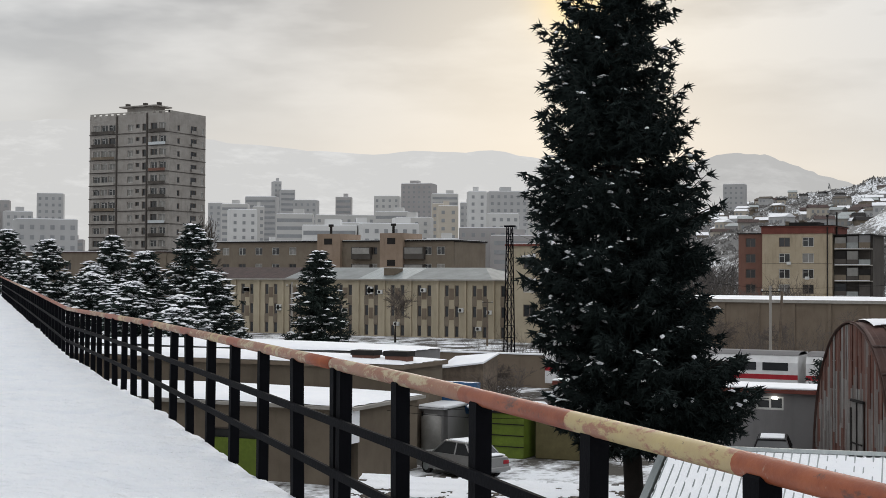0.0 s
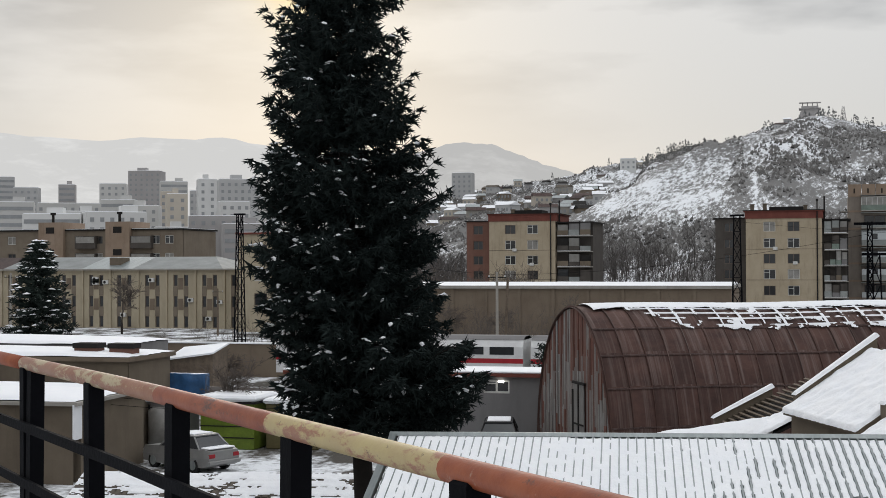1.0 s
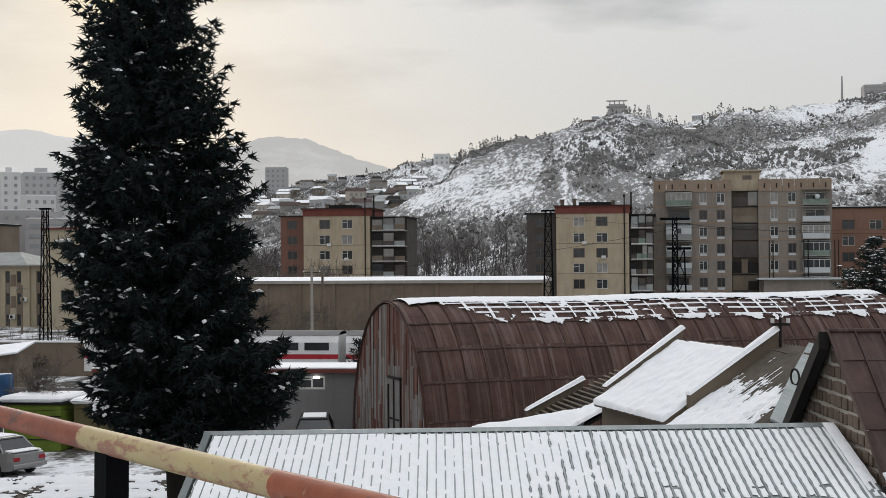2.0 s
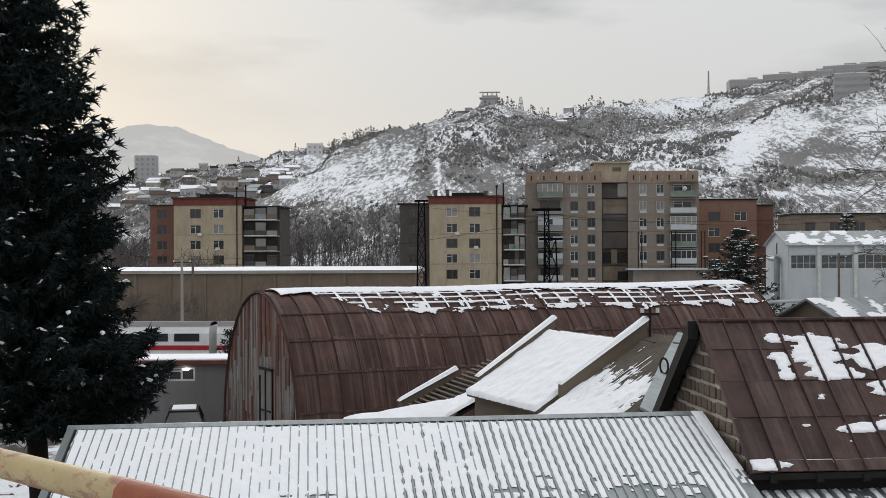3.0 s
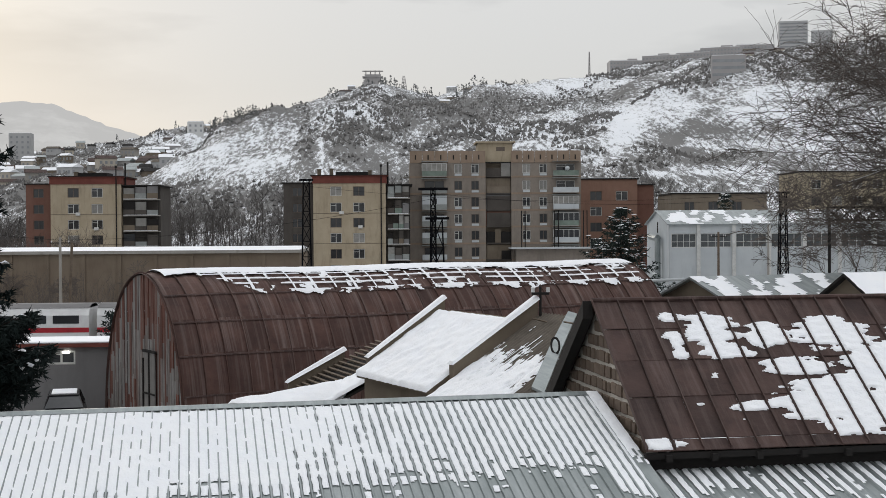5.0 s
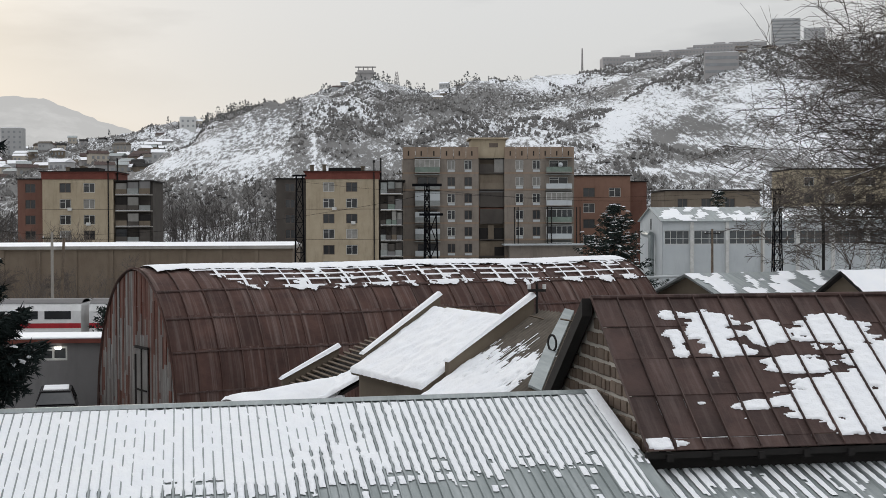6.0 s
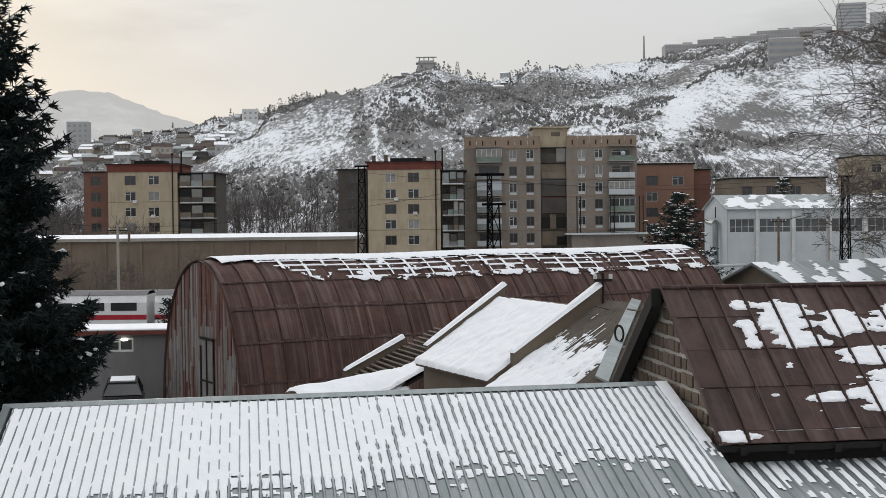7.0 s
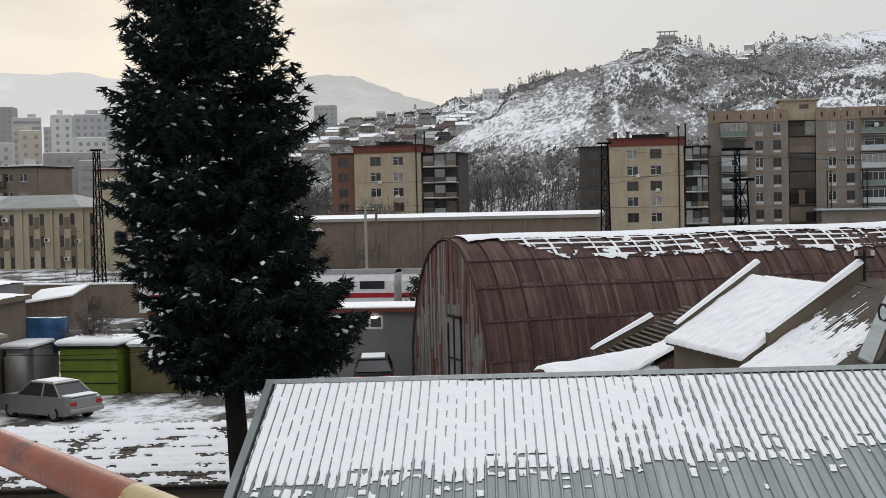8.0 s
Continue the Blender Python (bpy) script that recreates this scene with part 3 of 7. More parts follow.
def tin_roof():
    """The long galvanised roof below the walkway: ribbed sheets on both slopes, ridge cap, walls."""
    length, depth, slope, zr = 10.75, 7.5, 0.285, 4.80
    root = tagged(new("metal_roof_shed"), "long shed with a ribbed galvanised roof under melting snow", "shed")
    root.matrix_world = UV @ pose(0, 0, zr, 0, -0.4, 0)
    pitch = 0.1467
    sheet_w = 6 * pitch
    profile = []
    for k in range(6):
        x = k * pitch
        h = 0.030
        profile += [(x, 0.0), (x + 0.014, h), (x + 0.034, h), (x + 0.048, 0.0)]
    profile.append((sheet_w + 0.03, 0.0))
    for side, dep in ((-1, depth), (1, 3.2)):
        v = [(x, side * d, z - d * slope) for d in (0.0, dep) for x, z in profile]
        n = len(profile)
        f = [(i, i + 1, n + i + 1, n + i) for i in range(n - 1)]
        me = mesh_of("roof_sheet", v, f if side < 0 else [t[::-1] for t in f], TIN)
        for s in range(12):
            part("roof_sheet", me, root, m=pose(-length + 0.09 + s * sheet_w, 0, random.uniform(0, 0.004)))
    g = Geo()
    cap = [(-0.13, -0.005), (-0.02, 0.05), (0.02, 0.05), (0.13, -0.005), (0.02, 0.03), (-0.02, 0.03)]
    g.rings([[(-length - 0.08, y, z) for y, z in cap], [(0.02, y, z) for y, z in cap]])
    part("ridge_cap", g.mesh("ridge_cap", TIN), root, "folded grey ridge flashing")
    for x0, x1 in ((-length - 0.07, -length + 0.05), (-0.16, 0.04)):
        g = Geo()
        for side, dep in ((-1, depth), (1, 3.2)):
            r = lambda d: [(x0, side * d, -d * slope + 0.05), (x1, side * d, -d * slope + 0.05), (x1, side * d, -d * slope - 0.14), (x0, side * d, -d * slope - 0.14)]
            g.rings([r(0.0), r(dep)])
        part("verge_flashing", g.mesh("verge_flashing", TIN), root, "wide grey verge flashing")
    g = Geo()
    for x0, x1 in ((-length + 0.1, -length + 0.35), (-0.4, -0.18)):
        sec = lambda x: [(x, -depth + 0.3, -depth * slope - 0.02), (x, 0, -0.1), (x, 3.0, -3.0 * slope - 0.1), (x, 3.0, ZG - zr), (x, -depth + 0.3, ZG - zr)]
        g.rings([sec(x0), sec(x1)])
    g.box(-length + 0.1, 2.75, ZG - zr, -0.2, 3.0, -0.95)
    part("wall", g.mesh("wall", PLASTER), root)

    snow_cells("verge_snow", 5, 60, lambda i, j: ((-0.17 + i * 0.042, -0.02 - j * 0.06, -(0.02 + j * 0.06) * slope + 0.054), (0, -0.3, 1)),
               lambda i, j: j < 44 + 12 * noise.noise(Vector((i, j * 0.2, 3))), "thin snow along the verge", 0.015, root, jitter=0.2)
    cell, row = pitch / 6, 0.06

    def place(i, j):
        x, d = 0.09 + i * cell, 0.10 + j * row
        return (-length + x, -d, -d * slope + 0.012), (0, -slope * 0.9, 1)

    def keep(i, j):
        x, d = i * cell, 0.10 + j * row
        if x > length - 0.75:  # smooth thin snow on the wide last sheet
            return x < length - 0.02 and d < 3.6 + 0.5 * noise.noise(Vector((x * 3, d, 4))) and x % pitch > 0.03
        gap = x % pitch
        purlin = 0.5 + 0.5 * math.cos(d * 2 * math.pi / 0.42)
        edge = 3.72 - 0.10 * x + 0.35 * fbm(x, 0, 0.9, 2.0) + 0.12 * noise.noise(Vector((math.floor(x / pitch) * 3.7, 1, 0)))
        lane = noise.noise(Vector((math.floor(x / pitch) * 5.3, d * 0.9, 2)))
        rib = 0.047 + 0.012 * noise.noise(Vector((x * 0.9, d * 2.2, 2))) - 0.010 * purlin + 0.006 * max(0.0, d - 1.0) * (x / length)
        if gap < rib:
            bridged = 1.25 - 0.19 * x + 0.55 * lane + 0.12 * purlin - 0.08 * d
            return bridged > 0 and d < edge - 0.4 and d > 0.05
        if d < edge - 0.8:
            return d > 0.16 + 0.05 * lane or x < 3
        if d < edge:
            return noise.noise(Vector((x * 3.2, d * 5.0, 7))) + 0.55 * purlin + 0.7 * (edge - d) > 0.05
        return d < edge + 1.0 and purlin > 0.45 and noise.noise(Vector((math.floor(x / pitch) * 2.7, d * 2.4, 3))) > 0.12 + 0.45 * (d - edge)

    snow_cells("roof_snow", int((length - 0.09) / cell), 82, place, keep, "strips of snow melting between the ribs", 0.017, root, jitter=0.6)


tin_roof()


def stone_house():
    """The stone shed with the brown standing-seam roof."""
    deg = 8.0
    run, rise, length = 3.05, 2.19, 12.0
    ex, ey, ez = 2.73, 24.1, 4.20
    root = tagged(new("stone_shed"), "stone shed with a rusty brown standing seam roof", "shed")
    root.matrix_world = frame2(ex, ey, deg, ez)
    wid = 0.465
    L = math.hypot(run, rise)
    for side in (0, 1):
        for s in range(int(length / wid)):
            for r0, r1 in ((0, 0.07), (0.07, 0.33), (0.33, 0.57), (0.57, 0.79), (0.79, 1.0)):
                y0, y1 = (run * r0, run * r1) if side == 0 else (2 * run - run * r0, 2 * run - run * r1)
                lift = 0.012 + 0.010 * random.random()
                g = Geo().rings([[(0, y0, rise * r0 + lift), (wid - 0.012, y0, rise * r0 + lift), (wid - 0.012, y0, rise * r0 - 0.012 + lift), (0, y0, rise * r0 - 0.012 + lift)],
                                 [(0, y1, rise * r1), (wid - 0.012, y1, rise * r1), (wid - 0.012, y1, rise * r1 - 0.012), (0, y1, rise * r1 - 0.012)]])
                part("roof_sheet", g.mesh("roof_sheet", RUSTROOF), root, m=pose(s * wid, 0, random.uniform(-0.006, 0.006)))
            y0, y1 = (0, run) if side == 0 else (2 * run, run)
            g = Geo().rings([[(-0.014, y0, 0), (0.012, y0, 0), (0.008, y0, 0.055), (-0.010, y0, 0.055)], [(-0.014, y1, rise), (0.012, y1, rise), (0.008, y1, rise + 0.055), (-0.010, y1, rise + 0.055)]])
            part("seam", g.mesh("seam", RUSTROOF), root, m=pose(s * wid, 0, 0.01))
    g = Geo().tube((0, run, rise + 0.02), (length, run, rise + 0.02), 0.045, sides=8)
    part("ridge_roll", g.mesh("ridge_roll", RUSTROOF), root)
    # boards under the eave and along the gable, the overhang's shade in their colour
    g = Geo().box(-0.02, 0.02, -0.12, length, 0.08, -0.02).box(0.1, 0.3, -0.35, length, 0.55, -0.13)
    for s in range(16):
        g.box(0.3 + s * 0.75, -0.05, -0.16, 0.4 + s * 0.75, 0.6, -0.05)
    part("eave_board", g.mesh("eave_board", DARK), root, "eave boards, near-black for the shade under the roof")
    g = Geo()
    r = lambda y, z: [(-0.16, y, z + 0.01), (0.02, y, z + 0.01), (0.02, y, z - 0.3), (-0.16, y, z - 0.3)]
    g.rings([r(run, rise), r(2 * run + 0.1, -0.07)])
    part("verge_board", g.mesh("verge_board", DARK), root, "verge boards, near-black for the overhang's shade")
    # back wall, gable core and its stones
    g = Geo()
    sec = lambda x: [(x, 0.35, ZG - ez), (x, 2 * run - 0.3, ZG - ez), (x, 2 * run - 0.3, 0.05), (x, run, rise - 0.08), (x, 0.35, 0.13)]
    g.rings([sec(0.12), sec(0.5)])
    g.rings([sec(length - 0.5), sec(length - 0.12)])
    g.box(0.5, 0.4, ZG - ez, length - 0.5, 0.7, -0.1)
    core = part("wall", g.mesh("wall", MORTAR), root)
    stones = [Geo().box(0, 0, 0, 0.06, w, h, chamfer=0.018).mesh("stone", STONE) for w, h in ((0.22, 0.19), (0.28, 0.2), (0.17, 0.18), (0.33, 0.19))]
    z = -2.6
    while z < rise - 0.2:
        lim = (rise - z - 0.28) / rise * run
        y = max(0.4, run - lim) + random.uniform(0, 0.08)
        while y < min(2 * run - 0.5, run + lim) - 0.2:
            k = random.randrange(4)
            part("stone", stones[k], core, m=pose(0.092 + random.uniform(-0.012, 0.012), y, z, random.uniform(-2, 2)))
            y += (0.22, 0.28, 0.17, 0.33)[k] + 0.06
        z += 0.25

    nrm = Vector((0, -rise, run)).normalized()
    # where the thaw has left snow: along the eave, share of the slope, half sizes
    PATCHES = ((1.3, 0.87, 0.24, 0.04), (1.22, 0.70, 0.16, 0.11), (1.95, 0.76, 0.5, 0.12), (2.05, 0.60, 0.42, 0.06), (2.95, 0.73, 0.42, 0.08), (3.25, 0.50, 0.6, 0.06), (4.1, 0.72, 0.75, 0.13),
               (3.75, 0.25, 1.15, 0.17), (2.15, 0.25, 0.36, 0.03), (0.28, 0.035, 0.36, 0.03), (5.0, 0.45, 0.9, 0.26), (6.2, 0.6, 0.9, 0.25), (6.4, 0.25, 1.0, 0.2), (8.0, 0.5, 1.2, 0.34), (10.4, 0.5, 1.4, 0.36))

    def place(i, j):
        s = j * 0.022
        return (i * 0.036, run * s / L, rise * s / L + 0.012), nrm

    def keep(i, j):
        x, s = i * 0.036, j * 0.022 / L
        f = (x % wid) / wid
        if f < 0.06 or f > 0.96:
            return False
        cover = max(1 - ((x - px) / rx) ** 2 - ((s - ps) / rs) ** 2 for px, ps, rx, rs in PATCHES)
        ragged = 0.9 * noise.noise(Vector((x * 1.3, s * 24, 5))) + 0.5 * noise.noise(Vector((x * 3.4, s * 45, 8))) + 0.5 * fbm(x, s * 7, 0.8, 11.0)
        crumbs = noise.noise(Vector((x * 2.1, s * 26, 31))) > 0.62 and x > 0.9
        return s < 0.9 and (max(cover, -1.2) + ragged > -0.12 or crumbs)

    snow_cells("roof_snow", int(length / 0.036), int(L / 0.022), place, keep, "ragged patches of melting snow", 0.03, root, jitter=0.6)


stone_house()


def lean_roof():
    """Lower ribbed roof running out under the stone shed's eave."""
    root = tagged(new("lean_to_roof"), "low ribbed grey roof with streaks of snow below the eave", "roof")
    root.matrix_world = frame2(2.87, 24.2, 8.0, 3.80)
    g = Geo()
    n = 60
    prof = [(i * 0.195 + dx, h) for i in range(n) for dx, h in ((0, 0), (0.03, 0.03), (0.06, 0.03), (0.09, 0))]
    v = [(x, d, z + d * 0.22) for d in (-4.0, 0.3) for x, z in prof]
    m = len(prof)
    part("roof_sheet", mesh_of("roof_sheet", v, [(i, i + 1, m + i + 1, m + i) for i in range(m - 1)], TIN), root)
    part("wall", boxm("wall", PLASTER, 0.1, -3.9, ZG - 3.80, 11.6, 0.3, -0.95), root)
    snow_cells("roof_snow", 230, 70, lambda i, j: ((i * 0.05, -3.6 + j * 0.055, (-3.6 + j * 0.055) * 0.22 + 0.014), (0, 0, 1)),
               lambda i, j: (i * 0.05) % 0.195 > 0.09 and fbm(i * 0.05, j * 0.055 * 0.5, 0.8, 2.0) > -0.3 - 0.02 * (j - 40) / 10, "snow streaks between the ribs", 0.02, root)


lean_roof()


def hangar():
    """The rusty barrel hangar: curved sheets on an arch, a streaked gable end with its door."""
    W, H, Lh, deg = 9.0, 6.35, 24.5, 30.0
    root = tagged(new("hangar"), "rusty corrugated barrel hangar with snow along its crest", "hangar")
    root.matrix_world = frame2(-11.28, 58.25, deg, ZG)

    def arc(u):
        """u from -1 (far foot) to 1 (near foot): across and up."""
        a = u * math.pi / 2
        return -W / 2 * math.sin(a), H * max(0.0, math.cos(a)) ** 0.92

    rows, cols = 12, 26
    cw = Lh / cols
    for r in range(rows):
        us = [-1 + 2 * (r + k / 5) / rows for k in range(6)]
        for var in range(2):
            v = []
            for x in (0.0, 0.12, 0.5 * cw, cw - 0.12, cw + 0.05):
                sag = 0.0 if x in (0.0, cw + 0.05) else 0.012
                for u in us:
                    y, z = arc(u)
                    ny, nz = math.sin(-u * math.pi / 2), math.cos(u * math.pi / 2)
                    k = sag + 0.015 * noise.noise(Vector((x * 2, u * 9, r + 7 * var)))
                    v.append((x, y + ny * (k + 0.02 * (u - us[0])), z + nz * k + (0.02 if u == us[0] else 0)))
            f = [(a * 6 + b, a * 6 + b + 1, (a + 1) * 6 + b + 1, (a + 1) * 6 + b) for a in range(4) for b in range(5)]
            me = mesh_of("shell_sheet", v, [q[::-1] for q in f], RUST, False)
            for c in range(var, cols, 2):
                part("shell_sheet", me, root, m=pose(c * cw, 0, 0.03 * math.sin(c * 0.55) + random.uniform(-0.012, 0.012)))
    # gable end: upright sheets, each cut to the arch
    us = np.linspace(-1, 1, 200)
    ys, zs = np.array([arc(u)[0] for u in us]), np.array([arc(u)[1] for u in us])
    order = np.argsort(ys)
    y = -W / 2 + 0.05
    while y < W / 2 - 0.1:
        w = random.uniform(0.12, 0.26)
        h0, h1 = np.interp([y, min(y + w, W / 2)], ys[order], zs[order])
        x = random.uniform(-0.03, 0.03)
        top = min(h0, h1) - 0.06
        cuts = [0.0] + sorted(random.uniform(0.1, 0.95) * top for _ in range(3)) + [None]
        for ca, cb in zip(cuts, cuts[1:]):
            za, zb = (h0 - 0.06, h1 - 0.06) if cb is None else (cb, cb)
            xs = x + random.uniform(-0.008, 0.008)
            g = Geo().rings([[(xs, y, ca), (xs + 0.03, y, ca), (xs + 0.03, y + w - 0.01, ca), (xs, y + w - 0.01, ca)], [(xs, y, za), (xs + 0.03, y, za), (xs + 0.03, y + w - 0.01, zb), (xs, y + w - 0.01, zb)]])
            part("gable_sheet", g.mesh("gable_sheet", random.choice((REDEND, REDEND, REDEND, RUSTEND) if ca > 2.6 else (REDEND, RUSTEND, TINEND, TINEND))), root)
        y += w
    g = Geo().rings([[(-0.1, *arc(u)) for u in np.linspace(-1, 1, 40)], [(0.05, *arc(u)) for u in np.linspace(-1, 1, 40)]], cap=False)
    part("gable_rim", g.mesh("gable_rim", RUST), root)
    d = part("door", Geo().box(-0.09, -1.55, 0.1, -0.05, -0.35, 3.25, chamfer=0.01).mesh("door", TINEND), root, "streaked sheet metal door ajar")
    part("door_post", Geo().box(-0.14, -0.36, 0, -0.05, -0.26, 3.0).box(-0.14, -1.7, 3.25, -0.05, -0.26, 3.35).box(-0.14, -1.0, 0, -0.09, -0.95, 3.25).box(-0.14, -1.55, 1.6, -0.09, -0.35, 1.66).mesh("door_post", DARK), d)
    for c in range(cols + 1):
        g = Geo().rings([[(c * cw + dx, *(q * k for q in arc(u))) for dx, k in ((-0.02, 1.0), (0.02, 1.0), (0.015, 1.009), (-0.015, 1.009))] for u in np.linspace(-1, 1, 31)])
        part("seam_rib", g.mesh("seam_rib", RUST), root, m=pose(0, 0, 0.02 + 0.03 * math.sin(c * 0.55)))
    for u in (0.35, 0.52, 0.68, 0.84):
        y, z = arc(u)
        g = Geo().rings([[(x, y - 0.045, z + 0.02 + dz + 0.02 * math.sin(x * 0.6)) for dz in (0.0,)] + [(x, y - 0.01, z + 0.03 + 0.02 * math.sin(x * 0.6)), (x, y + 0.02, z + 0.08 + 0.02 * math.sin(x * 0.6)), (x, y - 0.03, z + 0.07 + 0.02 * math.sin(x * 0.6))] for x in np.linspace(0, Lh, 50)])
        part("lap_strip", g.mesh("lap_strip", RUSTROOF), root)
    # the far end
    rim = [(Lh, *arc(u)) for u in np.linspace(-1, 1, 40)]
    me = mesh_of("gable_back", rim, [tuple(range(40))], RUST)
    part("gable_back", me, root)

    def place(i, j):
        u = -0.25 + j * 0.0045
        y, z = arc(u)
        x = i * 0.07
        return (x, y, z + 0.12 + 0.03 * math.sin(x / cw * 0.55)), (0, 0, 1)

    def keep(i, j):
        x, u = i * 0.07, -0.25 + j * 0.0045
        if u < 0.15 + 0.03 * fbm(x, 0, 1.2):
            return x > 0.5
        if u > 0.37 + 0.03 * fbm(x, 1, 1.5, 3.0) or x < 2.4 * (u - 0.02) * 5:
            return False
        seam = (x % cw) < 0.12 or (u * 18) % 1 < 0.22
        a = fbm(x, u * 8, 1.4, 5.0)
        if u > 0.34:
            return a > -0.05
        return a + (0.5 if seam else -0.42) - u * 0.3 > 0.12

    snow_cells("crest_snow", int(Lh / 0.07), 150, place, keep, "thawing snow along the hangar crest", 0.03, root)


hangar()


def stepped_shed():
    """The plastered sheds with snowy roofs between stepped parapets."""
    base = frame2(-2.0, 43.7, 24.0)  # x up the slope, y away; the lower corner of the far parapet
    root = tagged(new("parapet_shed"), "plastered shed whose snowy roof slopes between two parapets", "shed")
    root.matrix_world = base
    sl = 0.70  # fall of the roofs
    run = 2.7
    # far parapet, roof, near parapet
    def para(y0, y1, zl, zh, x0=-0.05, x1=run, name="parapet"):
        g = Geo().rings([[(x0, y0, ZG), (x0, y1, ZG), (x0, y1, zl), (x0, y0, zl)], [(x1, y0, ZG), (x1, y1, ZG), (x1, y1, zh), (x1, y0, zh)]])
        p = part(name, g.mesh(name, PLASTER), root)
        h = 0.09
        g = Geo().rings([[(x0 - 0.05, y0 - 0.06, zl), (x0 - 0.05, y1 + 0.06, zl), (x0, y1 - 0.03, zl + h), (x0, y0 + 0.03, zl + h)], [(x1 + 0.05, y0 - 0.06, zh), (x1 + 0.05, y1 + 0.06, zh), (x1, y1 - 0.03, zh + h), (x1, y0 + 0.03, zh + h)]])
        part("parapet_snow", g.mesh("parapet_snow", SNOW), p, "line of snow on the coping")
        return p

    para(0.0, 0.24, 3.86, 5.57, 0.06, 2.58)
    para(-5.2, -4.94, 4.09, 5.76, 0.27, 2.84)
    g = Geo().rings([[(-0.35, -4.95, 3.30), (-0.35, 0.0, 3.30), (-0.35, 0.0, 3.42), (-0.35, -4.95, 3.42)], [(2.45, -4.95, 5.04), (2.45, 0.0, 5.04), (2.45, 0.0, 5.16), (2.45, -4.95, 5.16)]])
    part("roof_slab", g.mesh("roof_slab", WOOD), root)
    snow_cells("roof_snow", 42, 72, lambda i, j: ((-0.42 + i * 0.068, -4.95 + j * 0.0687, 3.37 + i * 0.068 * 0.634), (-0.4, 0, 0.9)),
               lambda i, j: not (j < 4 and i > 36 and noise.noise(Vector((i * 0.4, j, 0))) > 0.1), "smooth deep snow", 0.10, root)
    part("wall", boxm("wall", PLASTER, -0.1, -4.95, ZG, run, 0.0, 3.28), root)
    g = Geo().rings([[(-0.1, -4.92, 3.28), (-0.1, 0, 3.28), (-0.1, 0, 3.3), (-0.1, -4.92, 3.3)], [(run, -4.92, 3.28), (run, 0, 3.28), (run, 0, 5.2), (run, -4.92, 5.2)]])
    part("wall", g.mesh("wall", PLASTER), root)

    low = tagged(new("wave_sheet_shed"), "shed roofed in grey wave sheets, streaked with snow", "shed")
    low.matrix_world = base @ pose(0, -5.2, 0)
    n, pitch = 27, 0.17
    v = []
    for x in (-0.7, run + 0.3):
        for k in range(n * 6 + 1):
            y = -k * pitch / 6
            v.append((x, y, 3.15 + (x + 0.7) * 0.60 + 0.028 * math.cos(k * math.pi / 3)))
    m = n * 6 + 1
    part("roof_sheet", mesh_of("roof_sheet", v, [(i, i + 1, m + i + 1, m + i) for i in range(m - 1)], ASBEST, True), low)
    part("wall", boxm("wall", PLASTER, -0.5, -4.4, ZG, run, -0.02, 3.0), low)
    snow_cells("roof_snow", 66, 68, lambda i, j: ((-0.65 + i * 0.05, -0.03 - j * 0.05, 3.2 + i * 0.05 * 0.60), (-0.4, 0, 0.9)),
               lambda i, j: noise.noise(Vector((i * 0.045, j * 0.7, 4))) * 0.55 + 0.8 - i * 0.021 - 0.3 * max(0, (j - 50) / 40) + 0.35 * fbm(i, j * 1.5, 14, 2.0) > 0, "snow thinning up the slope", 0.05, low)
    # bright flashing along the open end and loose laths on top
    g = Geo().rings([[(0.35, -4.6, 3.84), (0.35, -4.0, 3.92), (0.35, -4.0, 3.86), (0.35, -4.6, 3.78)], [(1.7, -3.15, 4.7), (1.7, -2.6, 4.76), (1.7, -2.6, 4.7), (1.7, -3.15, 4.64)], [(run + 0.25, -1.85, 5.46), (run + 0.25, -1.4, 5.5), (run + 0.25, -1.4, 5.44), (run + 0.25, -1.85, 5.4)]])
    part("flashing", g.mesh("flashing", TIN), low, "bright metal flashing")
    part("hoop", Geo().rings([[(1.5 + 0.03 * c, -3.15 + r * math.cos(t), 4.78 + r * math.sin(t)) for t in np.linspace(0, 2 * math.pi, 18, endpoint=False)] for r, c in ((0.22, 0), (0.22, 1), (0.17, 1), (0.17, 0), (0.22, 0))], cap=False).mesh("hoop", DARK), low, "old tyre rim lying on the flashing")
    for k in range(12):
        x, y = run + random.uniform(-0.2, 0.3), random.uniform(-3.3, -0.6)
        part("lath", Geo().tube((x, y, 5.18), (x + random.uniform(-0.6, 0.6), y + random.uniform(-0.9, 0.9), 5.28), 0.022, sides=4).mesh("lath", WOOD), low)

    small = tagged(new("lath_roof_shed"), "small shed with bare roof laths and a snow drift", "shed")
    small.matrix_world = frame2(-4.8, 49.8, 19)
    g = Geo().rings([[(0, 0, ZG), (0, 0.2, ZG), (0, 0.2, 2.45), (0, 0, 2.45)], [(2.0, 0, ZG), (2.0, 0.2, ZG), (2.0, 0.2, 3.5), (2.0, 0, 3.5)]])
    p = part("parapet", g.mesh("parapet", PLASTER), small)
    g = Geo().rings([[(-0.08, -0.1, 2.45), (-0.08, 0.3, 2.45), (0, 0.2, 2.56), (0, 0, 2.56)], [(2.05, -0.1, 3.5), (2.05, 0.3, 3.5), (2.0, 0.2, 3.61), (2.0, 0, 3.61)]])
    part("parapet_snow", g.mesh("parapet_snow", SNOW), p)
    lath = Geo().box(0, -4.2, 0, 0.07, 0.0, 0.06).mesh("lath", WOOD)
    for k in range(16):
        x = 0.25 + k * 0.19
        part("lath", lath, small, m=pose(x, 0, 2.18 + x * 0.5, 0, -26))
